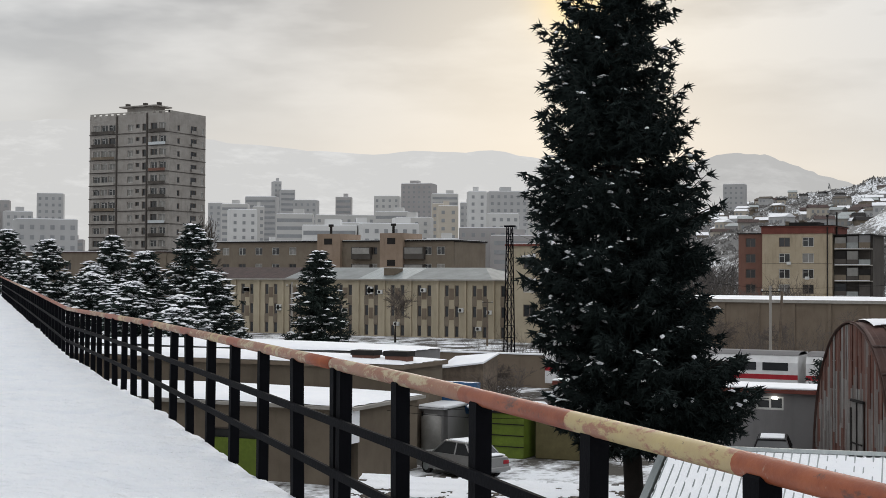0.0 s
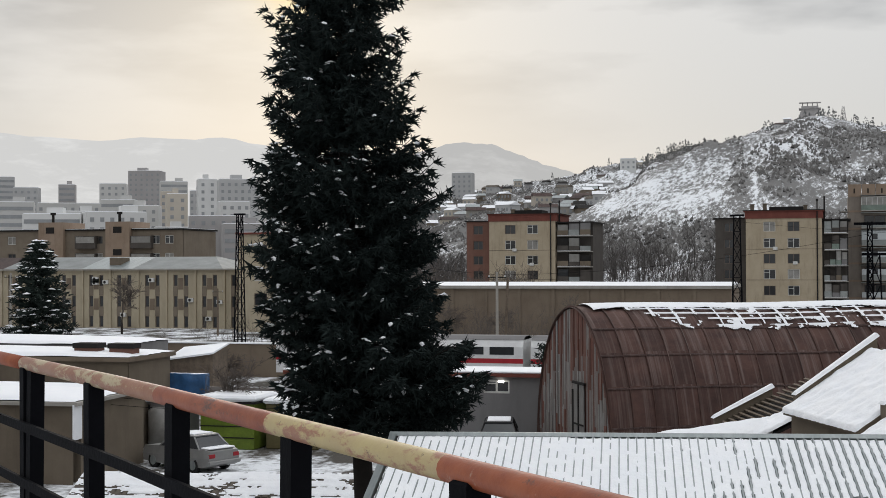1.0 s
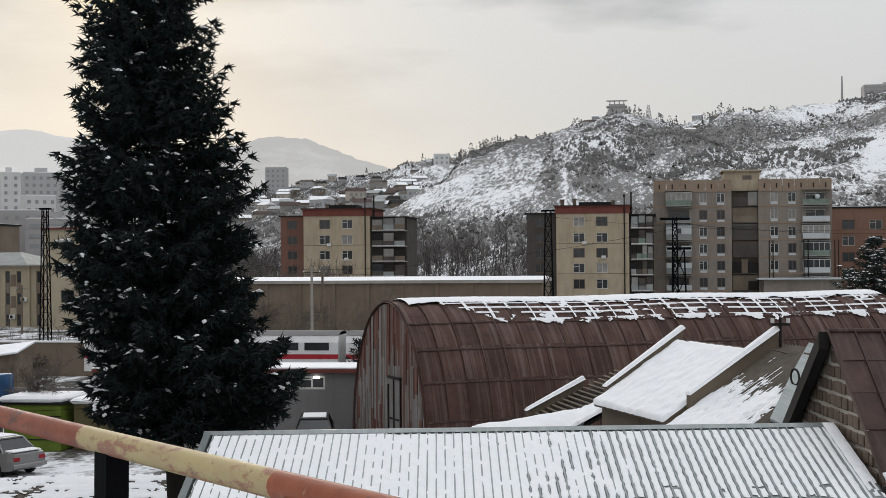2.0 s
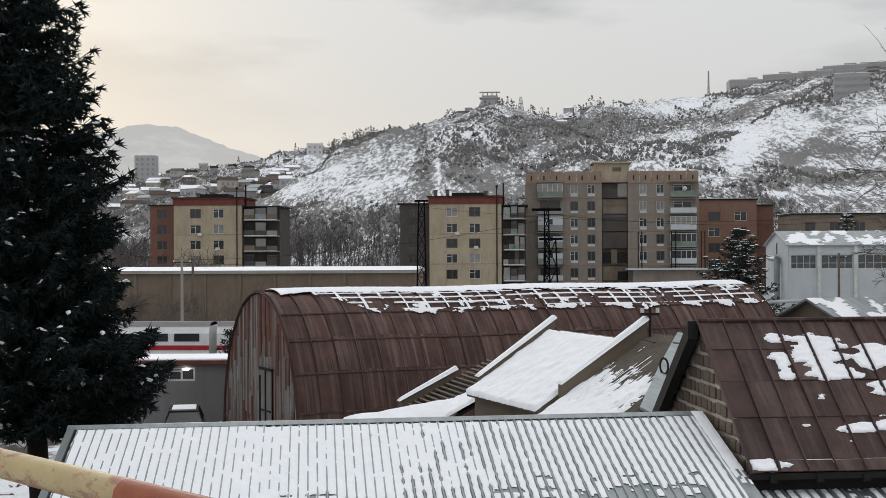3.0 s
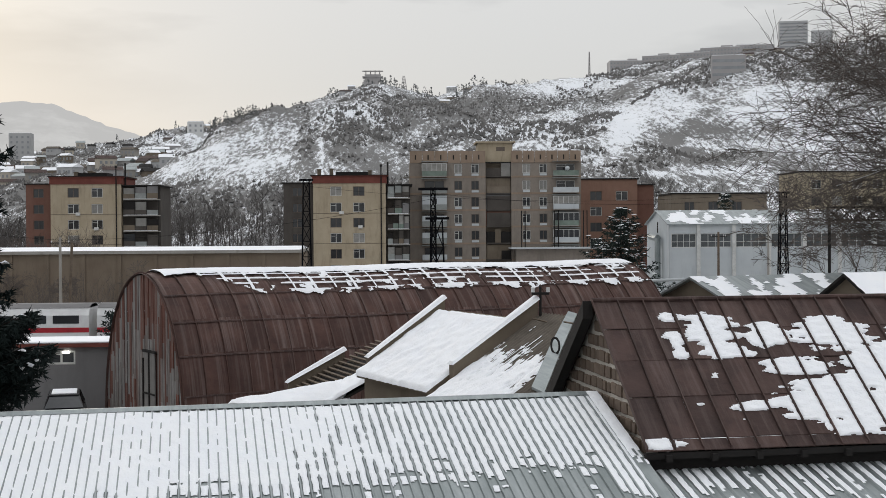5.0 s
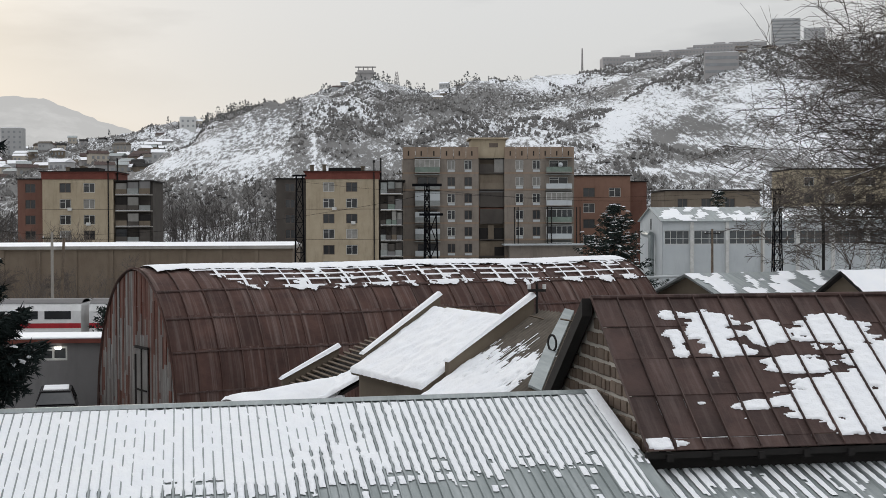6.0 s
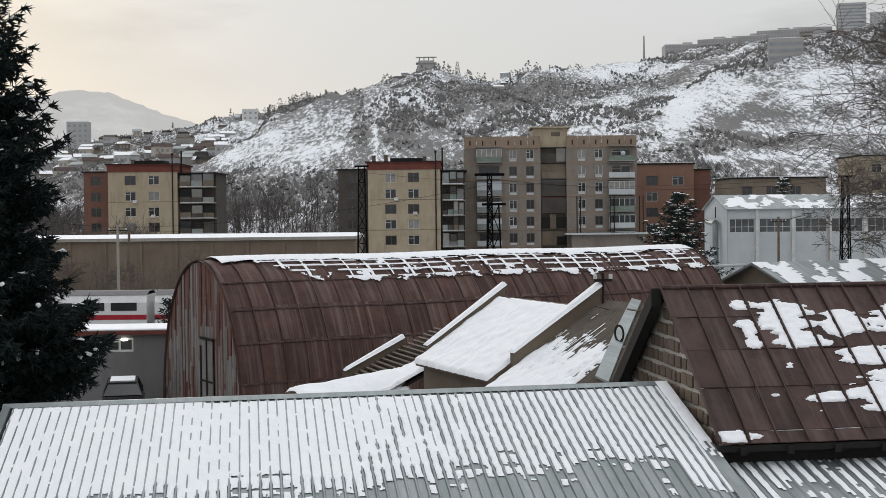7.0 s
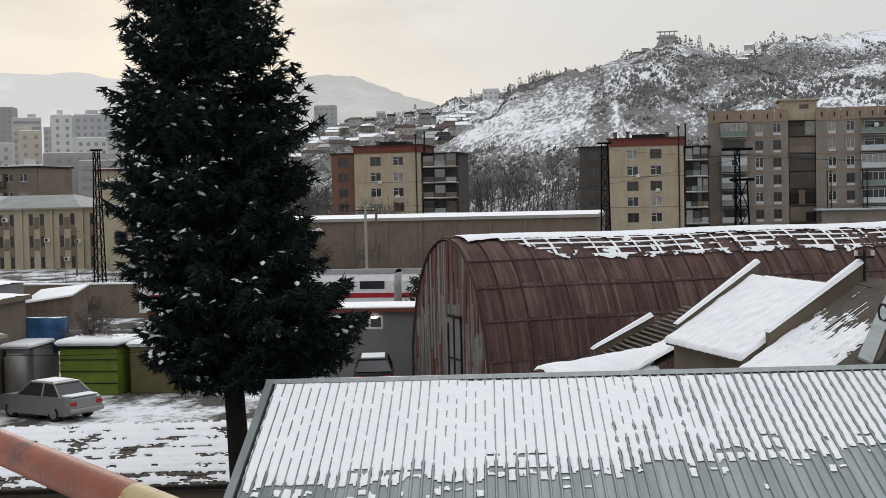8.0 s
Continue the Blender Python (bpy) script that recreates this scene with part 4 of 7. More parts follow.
    part("wall", boxm("wall", PLASTER, 0.05, -4.2, ZG, 3.2, 0.0, 1.7), small)
    g = Geo().rings([[(0, -4.25, 1.98), (0, 0, 1.98), (0, 0, 2.08), (0, -4.25, 2.08)], [(3.3, -4.25, 3.6), (3.3, 0, 3.6), (3.3, 0, 3.7), (3.3, -4.25, 3.7)]])
    part("underlay", g.mesh("underlay", DARK), small)
    snow_cells("roof_snow", 58, 74, lambda i, j: ((-0.1 + i * 0.06, -4.35 + j * 0.06, 2.10 + i * 0.06 * 0.495 + 0.05), (0, 0, 1)),
               lambda i, j: j * 0.06 + i * 0.055 < 2.9 + 0.7 * fbm(i, j, 9, 3.0) or (fbm(i, j * 0.2, 5, 6.0) > 0.25 and i % 3 == 0), "snow drift", 0.12, small)

    # low drifted roofs in front
    for m, w, d, zt in ((frame2(-5.6, 44.8, 20), 3.2, 2.6, 2.0), (frame2(-0.6, 36.5, 20), 3.6, 2.4, 2.75)):
        rt = tagged(new("flat_roof_shed"), "low shed whose flat roof is drifted over with snow", "shed", "low sheds")
        rt.matrix_world = m
        part("wall", boxm("wall", PLASTER, 0, 0, ZG, w, d, zt), rt)
        snow_cells("roof_snow", 24, 24, lambda i, j: ((-0.1 + i * (w + 0.2) / 24, -0.1 + j * (d + 0.2) / 24, zt + 0.05 + (0.45 * i / 24 + 0.2) * math.sin(math.pi * j / 24)), (0, 0, 1)), lambda i, j: True, "wind-drifted snow", 0.12, rt)


stepped_shed()

# ---- buildings ----
WINDOWS = {}


def window_parts(w, h, kind):
    """Frame and pane of a window of that size, made once."""
    key = (round(w, 2), round(h, 2), kind)
    if key not in WINDOWS:
        t = 0.09
        g = Geo().box(0, 0, 0, w, 0.08, t).box(0, 0, h - t, w, 0.08, h).box(0, 0, t, t, 0.08, h - t).box(w - t, 0, t, w, 0.08, h - t)
        if kind not in ("slit", "wide"):
            g.box(w / 2 - t / 2, 0.005, t, w / 2 + t / 2, 0.07, h - t)
        if kind in ("white", "cross"):
            g.box(t, 0.01, h * 0.68, w / 2 - t / 2, 0.06, h * 0.68 + 0.06)
        glass = {"curtain": CURTAIN, "wide": HALLGLASS}.get(kind, GLASS)
        WINDOWS[key] = (g.mesh("window", FRAMEB if kind in ("brown", "slit") else FRAMEW), Geo().box(t, 0.04, t, w - t, 0.05, h - t).mesh("pane", glass))
    return WINDOWS[key]


MULLION = boxm("mullion", FRAMEW, -0.03, 0.01, 0.05, 0.03, 0.07, 0.95)
TRANSOM = boxm("transom", FRAMEW, 0.02, 0.015, 0, 0.98, 0.06, 0.05)


def facade(parent, m, width, z0, z1, openings, mat, reveal=0.22, label=""):
    """A wall face in the x-z plane of m with real openings; each gets its reveal, frame and pane."""
    xs = sorted({0.0, width, *(round(q, 3) for x, z, w, h, k in openings for q in (x - w / 2, x + w / 2))})
    zs = sorted({z0, z1, *(round(q, 3) for x, z, w, h, k in openings for q in (z - h / 2, z + h / 2))})
    hole = lambda x, z: any(abs(x - ox) < w / 2 and abs(z - oz) < h / 2 for ox, oz, w, h, k in openings)
    idx = {(x, z): i for i, (x, z) in enumerate((x, z) for x in xs for z in zs)}
    v = [(x, 0, z) for x in xs for z in zs]
    f = [(idx[a, c], idx[b, c], idx[b, d], idx[a, d]) for a, b in zip(xs, xs[1:]) for c, d in zip(zs, zs[1:]) if not hole((a + b) / 2, (c + d) / 2)]
    g = Geo().add(v, f)
    for ox, oz, w, h, k in openings:
        a, b, c, d = (round(q, 3) for q in (ox - w / 2, ox + w / 2, oz - h / 2, oz + h / 2))
        q = [idx[a, c], idx[b, c], idx[b, d], idx[a, d]]
        n = len(g.v)
        g.v += [(a, reveal, c), (b, reveal, c), (b, reveal, d), (a, reveal, d)]
        g.f += [(q[i], n + i, n + (i + 1) % 4, q[(i + 1) % 4]) for i in range(4)]
    wall = part("wall", g.mesh("wall", mat), parent, label, m)
    for ox, oz, w, h, k in openings:
        fr, gl = window_parts(w, h, k)
        win = part("window", fr, parent, m=m @ pose(ox - w / 2, reveal - 0.1, oz - h / 2))
        part("pane", gl, win)
        if k == "wide":
            for q in (0.25, 0.5, 0.75):
                part("mullion", MULLION, win, m=Matrix.Translation((w * q, 0, 0)) @ Matrix.Diagonal((1, 1, h, 1)))
            part("transom", TRANSOM, win, m=Matrix.Translation((0, 0, h * 0.4)) @ Matrix.Diagonal((w, 1, 1, 1)))
    return wall


def core(parent, w, d, z0, z1, mat, inset=0.23):
    """The body behind the faces, with its flat roof."""
    return part("wall", boxm("wall", mat, 0.01, inset, z0, w - 0.01, d, z1 - 0.05), parent)


def roof_slab(parent, w, d, z, mat, snow=True):
    r = part("roof", boxm("roof", mat, -0.25, -0.25, z, w + 0.25, d + 0.25, z + 0.25), parent)
    if snow:
        part("roof_snow", boxm("roof_snow", SNOW, 0.1, 0.1, z + 0.25, w - 0.1, d - 0.1, z + 0.33), r, "thin snow")


def side(parent, x, d, z0, z1, ops, mat, right=True):
    """A gable wall: the right one faces east, the left one west."""
    m = pose(x, 0, 0, 0, 0, 90) if right else pose(x, d, 0, 0, 0, -90)
    return facade(parent, m, d, z0, z1, ops, mat)


def clutter_on_roof(parent, w, d, z, n):
    for _ in range(n):
        x, y, h = random.uniform(0.5, w - 0.5), random.uniform(1, d - 1), random.uniform(0.5, 1.3)
        g = Geo().box(x - 0.3, y - 0.3, z, x + 0.3, y + 0.3, z + h).box(x - 0.4, y - 0.4, z + h, x + 0.4, y + 0.4, z + h + 0.12)
        part("roof_vent", g.mesh("roof_vent", PLASTER), parent)


def yellow_house(x0, x1, y, zs, ztop, cols, kinds, left_w, right_w, label, left_mat, right_mat):
    """Five-storey end block with a plain ochre gable wall and a red cornice."""
    root = tagged(new("apartment_block"), label, "apartment block", "ochre blocks")
    root.matrix_world = pose(x0, y, 0)
    w = x1 - x0
    ops = [(c - x0, z, 1.85, 1.55, kinds[(i + 2 * j) % len(kinds)]) for i, z in enumerate(zs) for j, c in enumerate(cols)]
    facade(root, pose(0, 0, 0), w, ZG, ztop - 1.25, ops, YELLOW)
    core(root, w, 12, ZG, ztop - 0.6, YELLOW)
    part("cornice", Geo().box(-0.15, -0.12, ztop - 1.25, w + 0.15, 12, ztop - 0.15).box(-0.35, -0.3, ztop - 0.15, w + 0.35, 12.2, ztop).mesh("cornice", CORNICE), root, "red painted cornice band")
    for q in (0.32, 0.64):
        z = ztop - 1.25 - (ztop - 1.25 - ZG) * q
        part("joint", boxm("joint", PLASTER, 0, -0.03, z, w, 0.0, z + 0.07), root)
    clutter_on_roof(root, w, 10, ztop, 4)
    # wing set back on the one side
    if left_w:
        facade(root, pose(-left_w, 2.2, 0), left_w, ZG, ztop - 1.2, [(left_w * 0.45, z, 1.7, 1.5, "brown") for z in zs], left_mat)
        part("wall", boxm("wall", left_mat, -left_w, 2.45, ZG, 0, 12, ztop - 1.25), root)
        part("roof", boxm("roof", DARK, -left_w - 0.3, 2.0, ztop - 1.2, 0, 12, ztop - 1.0), root)
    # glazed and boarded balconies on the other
    # back wall of the loggias, their shade put into its dark colour
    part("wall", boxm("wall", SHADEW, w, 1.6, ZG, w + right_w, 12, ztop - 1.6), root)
    part("roof", boxm("roof", DARK, w, 0.4, ztop - 1.6, w + right_w + 0.4, 12, ztop - 1.4), root)
    for i, z in enumerate(zs):
        b = part("balcony", boxm("balcony", CONCRETE, w + 0.3, 0.3, z - 1.25, w + right_w, 1.6, z - 1.08), root)
        part("ledge_snow", boxm("ledge_snow", SNOW, w + 0.35, 0.22, z - 1.08, w + right_w - 0.3, 0.34, z - 1.02), b)
        x, n = w + 0.3, random.randint(3, 5)
        for k in range(n):
            x1 = x + (right_w - 0.4) / n
            low, high = z - 1.08, z - 0.22 + random.uniform(-0.12, 0.15)
            part("balcony_front", boxm("balcony_front", random.choice((right_mat, GREYW, SHADEW, BALC, PLASTER)), x, 0.36, low, x1 - 0.05, 0.42, high), b)
            fill = random.choice((GLASS, SHADEW, CURTAIN, DARK, None, None, GREYW)) if i else random.choice((GREYW, BALC, CURTAIN))
            if fill:
                part("balcony_window", boxm("balcony_window", fill, x + 0.05, 0.46, high, x1 - 0.1, 0.5, z + random.uniform(0.7, 1.2)), b)
            part("balcony_post", boxm("balcony_post", DARK, x1 - 0.08, 0.3, low, x1, 0.42, z + 1.35), b)
            x = x1
    part("drainpipe", Geo().tube((w - 0.75, -0.14, ZG), (w - 0.75, -0.14, ztop + 1.7), 0.10, sides=8).tube((w - 0.75, -0.14, ztop + 1.4), (w - 0.75, -0.14, ztop + 1.8), 0.2, sides=8).mesh("drainpipe", DARK), root, "sooty iron flue pipe")
    part("flue", Geo().tube((w + 0.35, 2.0, ztop - 1.6), (w + 0.35, 2.0, ztop + 2.3), 0.14, sides=8).mesh("flue", DARK), root)
    part("roof_edge", Geo().box(-0.45, -0.4, ztop, w + 0.45, 12.2, ztop + 0.12).box(w * 0.3, 3, ztop + 0.12, w * 0.75, 8, ztop + 0.75).mesh("roof_edge", DARK), root, "dark tarred roof edge")
    for x, z in ((w * 0.62, zs[2] - 0.95), (w * 0.36, zs[1] - 1.1)):
        part("air_conditioner", Geo().box(x, -0.35, z, x + 0.7, -0.03, z + 0.5, chamfer=0.04).mesh("air_conditioner", FRAMEW), root)



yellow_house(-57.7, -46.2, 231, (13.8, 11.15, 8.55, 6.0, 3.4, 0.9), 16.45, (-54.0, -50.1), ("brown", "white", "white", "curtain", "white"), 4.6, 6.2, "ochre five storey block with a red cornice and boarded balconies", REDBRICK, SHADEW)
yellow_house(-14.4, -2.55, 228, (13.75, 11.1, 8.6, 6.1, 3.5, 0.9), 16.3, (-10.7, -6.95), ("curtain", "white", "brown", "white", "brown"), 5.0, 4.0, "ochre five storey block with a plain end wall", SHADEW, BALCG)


def panel_block():
    """The broad grey-brown panel block with its open stair bay."""
    root = tagged(new("apartment_block"), "grey brown panel block with balconies and an open stair bay", "apartment block")
    x0, y, ztop = 1.5, 237.5, 20.8
    root.matrix_world = pose(x0, y, 0)
    zs = (17.75, 14.9, 12.05, 9.2, 6.35, 3.5)
    wl, wr0, w = 13.0, 17.4, 29.4
    left = [(x, z, 1.35, 1.55, random.choice(("white", "brown", "curtain", "white"))) for z in zs for x in (8.3, 11.2)] + [(4.2, z, 3.4, 1.6, "brown") for z in zs]
    right = [(x - wr0, z, 1.35, 1.55, random.choice(("white", "brown", "curtain"))) for z in zs for x in (20.0, 22.9)] + [(26.7 - wr0, z, 3.2, 1.5, "white") for z in zs]
    facade(root, pose(0, 0, 0), wl, ZG, 18.75, left, PANEL)
    facade(root, pose(wr0, 0, 0), w - wr0, ZG, 18.75, right, PANEL)
    part("wall", boxm("wall", PANEL, 0.01, 0.24, ZG, wl, 13, 18.7), root)
    part("wall", boxm("wall", PANEL, wr0, 0.24, ZG, w - 0.01, 13, 18.7), root)
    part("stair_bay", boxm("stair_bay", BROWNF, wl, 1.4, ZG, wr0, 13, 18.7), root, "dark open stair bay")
    # landings and darkest infills carry the open bay's shade in their colour
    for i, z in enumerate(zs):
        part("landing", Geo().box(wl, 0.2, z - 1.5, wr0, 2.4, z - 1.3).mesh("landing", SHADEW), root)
        a, b = sorted(random.sample((wl + 0.1, wl + 1.5, wl + 2.6, wr0 - 0.1), 2))
        part("infill", boxm("infill", (SHADEW, PLASTER, GREYW, REDBRICK, DARK, PLASTER)[i], wl + 0.1, 0.5, z - 1.3, wr0 - 0.1, 0.6, z + (0.1, 1.2, 1.25, 1.2, 0.6, 1.2)[i]), root)
        part("infill", boxm("infill", (CURTAIN, BROWNF, SHADEW, SHADEW, PLASTER, DARK)[i], a + 0.1, 0.35, z - 1.3, b, 0.45, z + (1.0, -0.2, 1.0, 1.0, 1.1, 0.2)[i]), root)
    for a, b in ((0, wl), (wr0, w)):
        n = 6
        for k in range(n):
            xa, xb = a + (b - a) * k / n, a + (b - a) * (k + 1) / n
            part("parapet_panel", Geo().box(xa + 0.04, -0.08, 18.75, xb - 0.04, 0.25, ztop).mesh("parapet_panel", PANELB), root)
            part("parapet_slot", boxm("parapet_slot", DARK, xa + 0.9, -0.09, 19.3, xa + 1.12, -0.084, 20.1), root)
    part("roof", boxm("roof", DARK, 0.1, 0.3, 18.7, w - 0.1, 13, 18.9), root)
    hut = part("roof_hut", Geo().box(wl - 1.2, 1.0, 18.9, wr0 + 0.3, 8, 22.2).box(wl - 1.6, 0.5, 22.2, wr0 + 0.8, 8.4, 22.45).mesh("roof_hut", YELLOW), root, "ochre lift house")
    part("window", boxm("window", FRAMEB, wl + 1.9, 0.95, 20.8, wl + 3.4, 1.0, 21.5), hut)
    for z in zs:
        part("floor_band", Geo().box(0, -0.05, z - 1.55, wl, 0.0, z - 1.25).box(wr0, -0.05, z - 1.55, w, 0.0, z - 1.25).mesh("floor_band", PANELB), root)
        for x in (8.3, 11.2, 20.0, 22.9):
            part("sill_panel", boxm("sill_panel", WHITEW, x - 0.6, -0.1, z - 1.22, x + 0.6, -0.0, z - 0.85), root)
        for k, (x, wd) in enumerate(((4.2, 4.2), (26.7, 4.4))):
            b = part("balcony", boxm("balcony", CONCRETE, x - wd / 2, -1.1, z - 1.4, x + wd / 2, 0, z - 1.25), root)
            part("balcony_front", boxm("balcony_front", random.choice((BALC, BALCG, WHITEW)), x - wd / 2, -1.1, z - 1.25, x + wd / 2, -1.04, z - 0.4), b)
            if k == 0 and z < 13 and z > 5:
                part("cladding", boxm("cladding", WHITEW, x - wd / 2, -1.12, z - 0.4, x + wd / 2, -1.06, z + (1.1 if z > 10 else 0.5)), b, "white sheet cladding")
                part("window", boxm("window", GLASS, x - 0.4, -1.16, z - 0.3, x + 0.4, -1.121, z + 0.6), b)
            elif random.random() < 0.65:
                g = Geo()
                for q in range(6):
                    xx = x - wd / 2 + q * wd / 5
                    g.box(xx - 0.04, -1.09, z - 0.4, xx + 0.04, -1.05, z + 0.9)
                part("balcony_glazing", g.box(x - wd / 2, -1.1, z + 0.85, x + wd / 2, -1.04, z + 0.95).mesh("balcony_glazing", FRAMEW), b)
                part("pane", boxm("pane", CURTAIN if random.random() < 0.4 else GLASS, x - wd / 2, -1.06, z - 0.4, x + wd / 2, -1.05, z + 0.85), b)
            part("awning", boxm("awning", BALC, x - wd / 2 - 0.1, -1.3, z + 1.15, x + wd / 2 + 0.1, 0, z + 1.22), b)
    # side balconies, hung with washing and clutter
    for z in zs:
        b = part("balcony", boxm("balcony", CONCRETE, -1.1, 2, z - 1.4, 0, 5.5, z - 1.25), root)
        part("balcony_front", boxm("balcony_front", random.choice((BALC, SHADEW, WHITEW)), -1.1, 2, z - 1.25, -1.04, 5.5, z - 0.3), b)
    # shop front with its canopy
    part("canopy", boxm("canopy", WHITEW, wr0 - 0.5, -4.5, 4.0, w + 2, 0, 4.25), root)
    part("annex", boxm("annex", PANEL, wr0 + 0.5, -3.6, ZG, w + 1, -0.1, 4.0), root)
    for x in (19.0, 19.6, 24.6, 25.3, 29.6, 30.2):
        part("flue", Geo().tube((x, -1.5, ZG), (x, -1.5, 10.5), 0.09).mesh("flue", DARK), root)
    part("satellite_dish", Geo().rings([[(26.9 + r * math.cos(t), -1.3 - 0.25 * (1 - r * r / 0.16), 17.7 + r * math.sin(t)) for t in np.linspace(0, 6.28, 12, endpoint=False)] for r in (0.4, 0.28, 0.05)]).mesh("satellite_dish", WHITEW), root)
    clutter_on_roof(root, wl, 12, 18.9, 3)


panel_block()


def plain_block(name, x0, x1, y, depth, ztop, zs, xs, mat, label, kind=("brown", "curtain"), side_mat=None, win=(1.7, 1.5), roof=DARK, z0=None):
    root = tagged(new(name), label, name.replace("_", " "))
    root.matrix_world = pose(x0, y, 0)
    w, zb = x1 - x0, ZG if z0 is None else z0
    facade(root, pose(0, 0, 0), w, zb, ztop, [(x - x0, z, *win, kind[(i + j) % len(kind)]) for i, z in enumerate(zs) for j, x in enumerate(xs)], mat)
    core(root, w, depth, zb, ztop, side_mat or mat)
    roof_slab(root, w, depth, ztop, roof)
    return root


ob = plain_block("apartment_block", 32.5, 43.9, 256, 14, 16.4, (13.4, 10.5, 7.6, 4.7), (36.2, 41.0), ORANGEB, "orange tuff block with few dark windows", ("brown", "white"), win=(2.2, 1.7))
part("wall", boxm("wall", REDBRICK, 11.4, 3, ZG, 15.0, 14, 15.4), ob)
part("roof", boxm("roof", DARK, 11.6, 2.7, 15.4, 15.3, 14.2, 15.6), ob)
plain_block("apartment_block", 33.5, 42, 330, 10, 24, (22.5, 19.5), (35, 37.5, 40), WHITEW, "white block on the slope behind", ("brown",), win=(1.8, 1.2))


plain_block("apartment_block", 45, 61, 230, 12, 13.0, (11.0,), (48, 52, 56), BROWNF, "long brown building behind the white hall, snow on its roof", ("brown",))
plain_block("apartment_block", 67, 104, 232, 12, 16.6, (14.6, 11.8, 9.0), (70, 73.5, 77, 80.5, 84, 87.5, 91, 94.5, 98, 101.5), BEIGE, "beige flats behind the great willow", ("white", "brown", "curtain"))


def gabled(name, m, length, half, z_eave, z_ridge, mat, roof_mat, label, snow=0.75, ops=(), base=None, over=0.3):
    """A shed with its ridge along x of m; the front eave faces -y."""
    base = ZG if base is None else base
    root = tagged(new(name), label, "shed" if "shed" in name else "house")
    root.matrix_world = m
    facade(root, pose(0, -half, 0), length, base, z_eave, list(ops), mat)
    g = Geo()
    sec = lambda x: [(x, -half + 0.24, base), (x, half, base), (x, half, z_eave), (x, 0, z_ridge - 0.1), (x, -half + 0.24, z_eave)]
    part("wall", g.rings([sec(0.0), sec(length)]).mesh("wall", mat), root)
    sl = (z_ridge - z_eave) / half
    for s in (-1, 1):
        d = half + over
        g = Geo().rings([[(-over, 0, z_ridge), (length + over, 0, z_ridge), (length + over, 0, z_ridge - 0.1), (-over, 0, z_ridge - 0.1)],
                         [(-over, s * d, z_ridge - sl * d), (length + over, s * d, z_ridge - sl * d), (length + over, s * d, z_ridge - sl * d - 0.1), (-over, s * d, z_ridge - sl * d - 0.1)]])
        part("roof", g.mesh("roof", roof_mat), root)
    if snow:
        nx, ny = min(160, int(length / 0.18)), 26
        L = half + over
        ox = m.translation.x
        snow_cells("roof_snow", nx, ny, lambda i, j: ((-over + i * (length + 2 * over) / nx, -j * L / ny, z_ridge - sl * j * L / ny + 0.02), (0, 0, 1)),
                   lambda i, j: noise.noise(Vector((i * 0.22 + ox, j * 0.06 + i * 0.1, 3))) + fbm(i + ox, j, 12) * 0.6 < snow * 1.5 - 0.75, "thin patchy snow", 0.05, root)
    return root


wh_ops = [(1.65 if k == 0 else 1.3 + 4.1 * k, 6.03, 2.9 if k == 0 else 3.6, 1.62, "wide") for k in range(10)]
wh = gabled("white_shed", pose(30.4, 166.5, 0), 45, 7.0, 8.0, 9.6, WHITEW, TIN, "long white hall with wide windows and a snowy tin roof", 0.42, wh_ops)
for x in (3.35, 7.45, 11.55, 15.65, 19.75, 23.85, 27.95, 32.05, 36.15):
    part("pilaster", boxm("pilaster", FRAMEW, x - 0.2, -7.2, ZG, x + 0.2, -7.0, 8.0), wh)
part("vent_duct", Geo().tube((-0.6, -3, 1.0), (-0.6, -3, 6.3), 0.35, sides=10).tube((-0.6, -3, 6.3), (-0.6, 1.5, 6.5), 0.4, sides=10).mesh("vent_duct", TIN), wh, "bent sheet metal ventilation duct")
part("gable_slit", boxm("gable_slit", DARK, -0.06, -0.3, 6.9, 0.0, 0.1, 8.2), wh)

ware = tagged(new("warehouse"), "long low brown warehouse with snow along its roof edge", "warehouse")
ware.matrix_world = pose(-62, 157, 0)
part("wall", boxm("wall", WAREW, 0, 0, ZG, 50.2, 14, 5.0), ware)
part("cornice", boxm("cornice", CONCRETE, -0.2, -0.35, 5.0, 50.4, 14, 5.35), ware)
part("roof", Geo().rings([[(0, -0.3, 5.35), (0, 7, 5.7), (0, 14, 5.35)], [(50.3, -0.3, 5.35), (50.3, 7, 5.7), (50.3, 14, 5.35)]]).mesh("roof", SNOW), ware, "roof under thin snow")
for k in range(12):
    part("pilaster", boxm("pilaster", WAREW, 2 + k * 4.0, -0.15, ZG, 2.4 + k * 4.0, 0.0, 5.0), ware)

gabled("tin_roof_shed", frame2(13.3, 68.8, 27), 26, 2.6, 4.25, 5.25, PLASTER, TIN, "low shed with a snow-streaked tin roof", 0.4)
gabled("gable_shed", frame2(14.5, 49.7, 27), 16, 1.6, 5.0, 6.05, PLASTER, DARK, "plastered gabled shed with snow on its roof", 0.9)

# ---- the low grey shop with the lit window ----
shop = tagged(new("grey_shed"), "low grey rendered shed with one lit window", "shed")
shop.matrix_world = frame2(-26, 63.4, 3)
facade(shop, pose(0, 0, 0), 13.6, ZG, 2.55, [(10.1, 2.08, 1.25, 0.62, "white")], GREYW)
core(shop, 13.6, 2.6, ZG, 2.6, GREYW, 1.2)
part("fascia", boxm("fascia", CORNICE, -0.2, -0.25, 2.55, 13.8, 2.7, 2.72), shop, "red brown fascia")
part("roof_snow", Geo().box(-0.2, -0.25, 2.72, 13.8, 2.7, 2.82, chamfer=0.04).mesh("roof_snow", SNOW), shop)
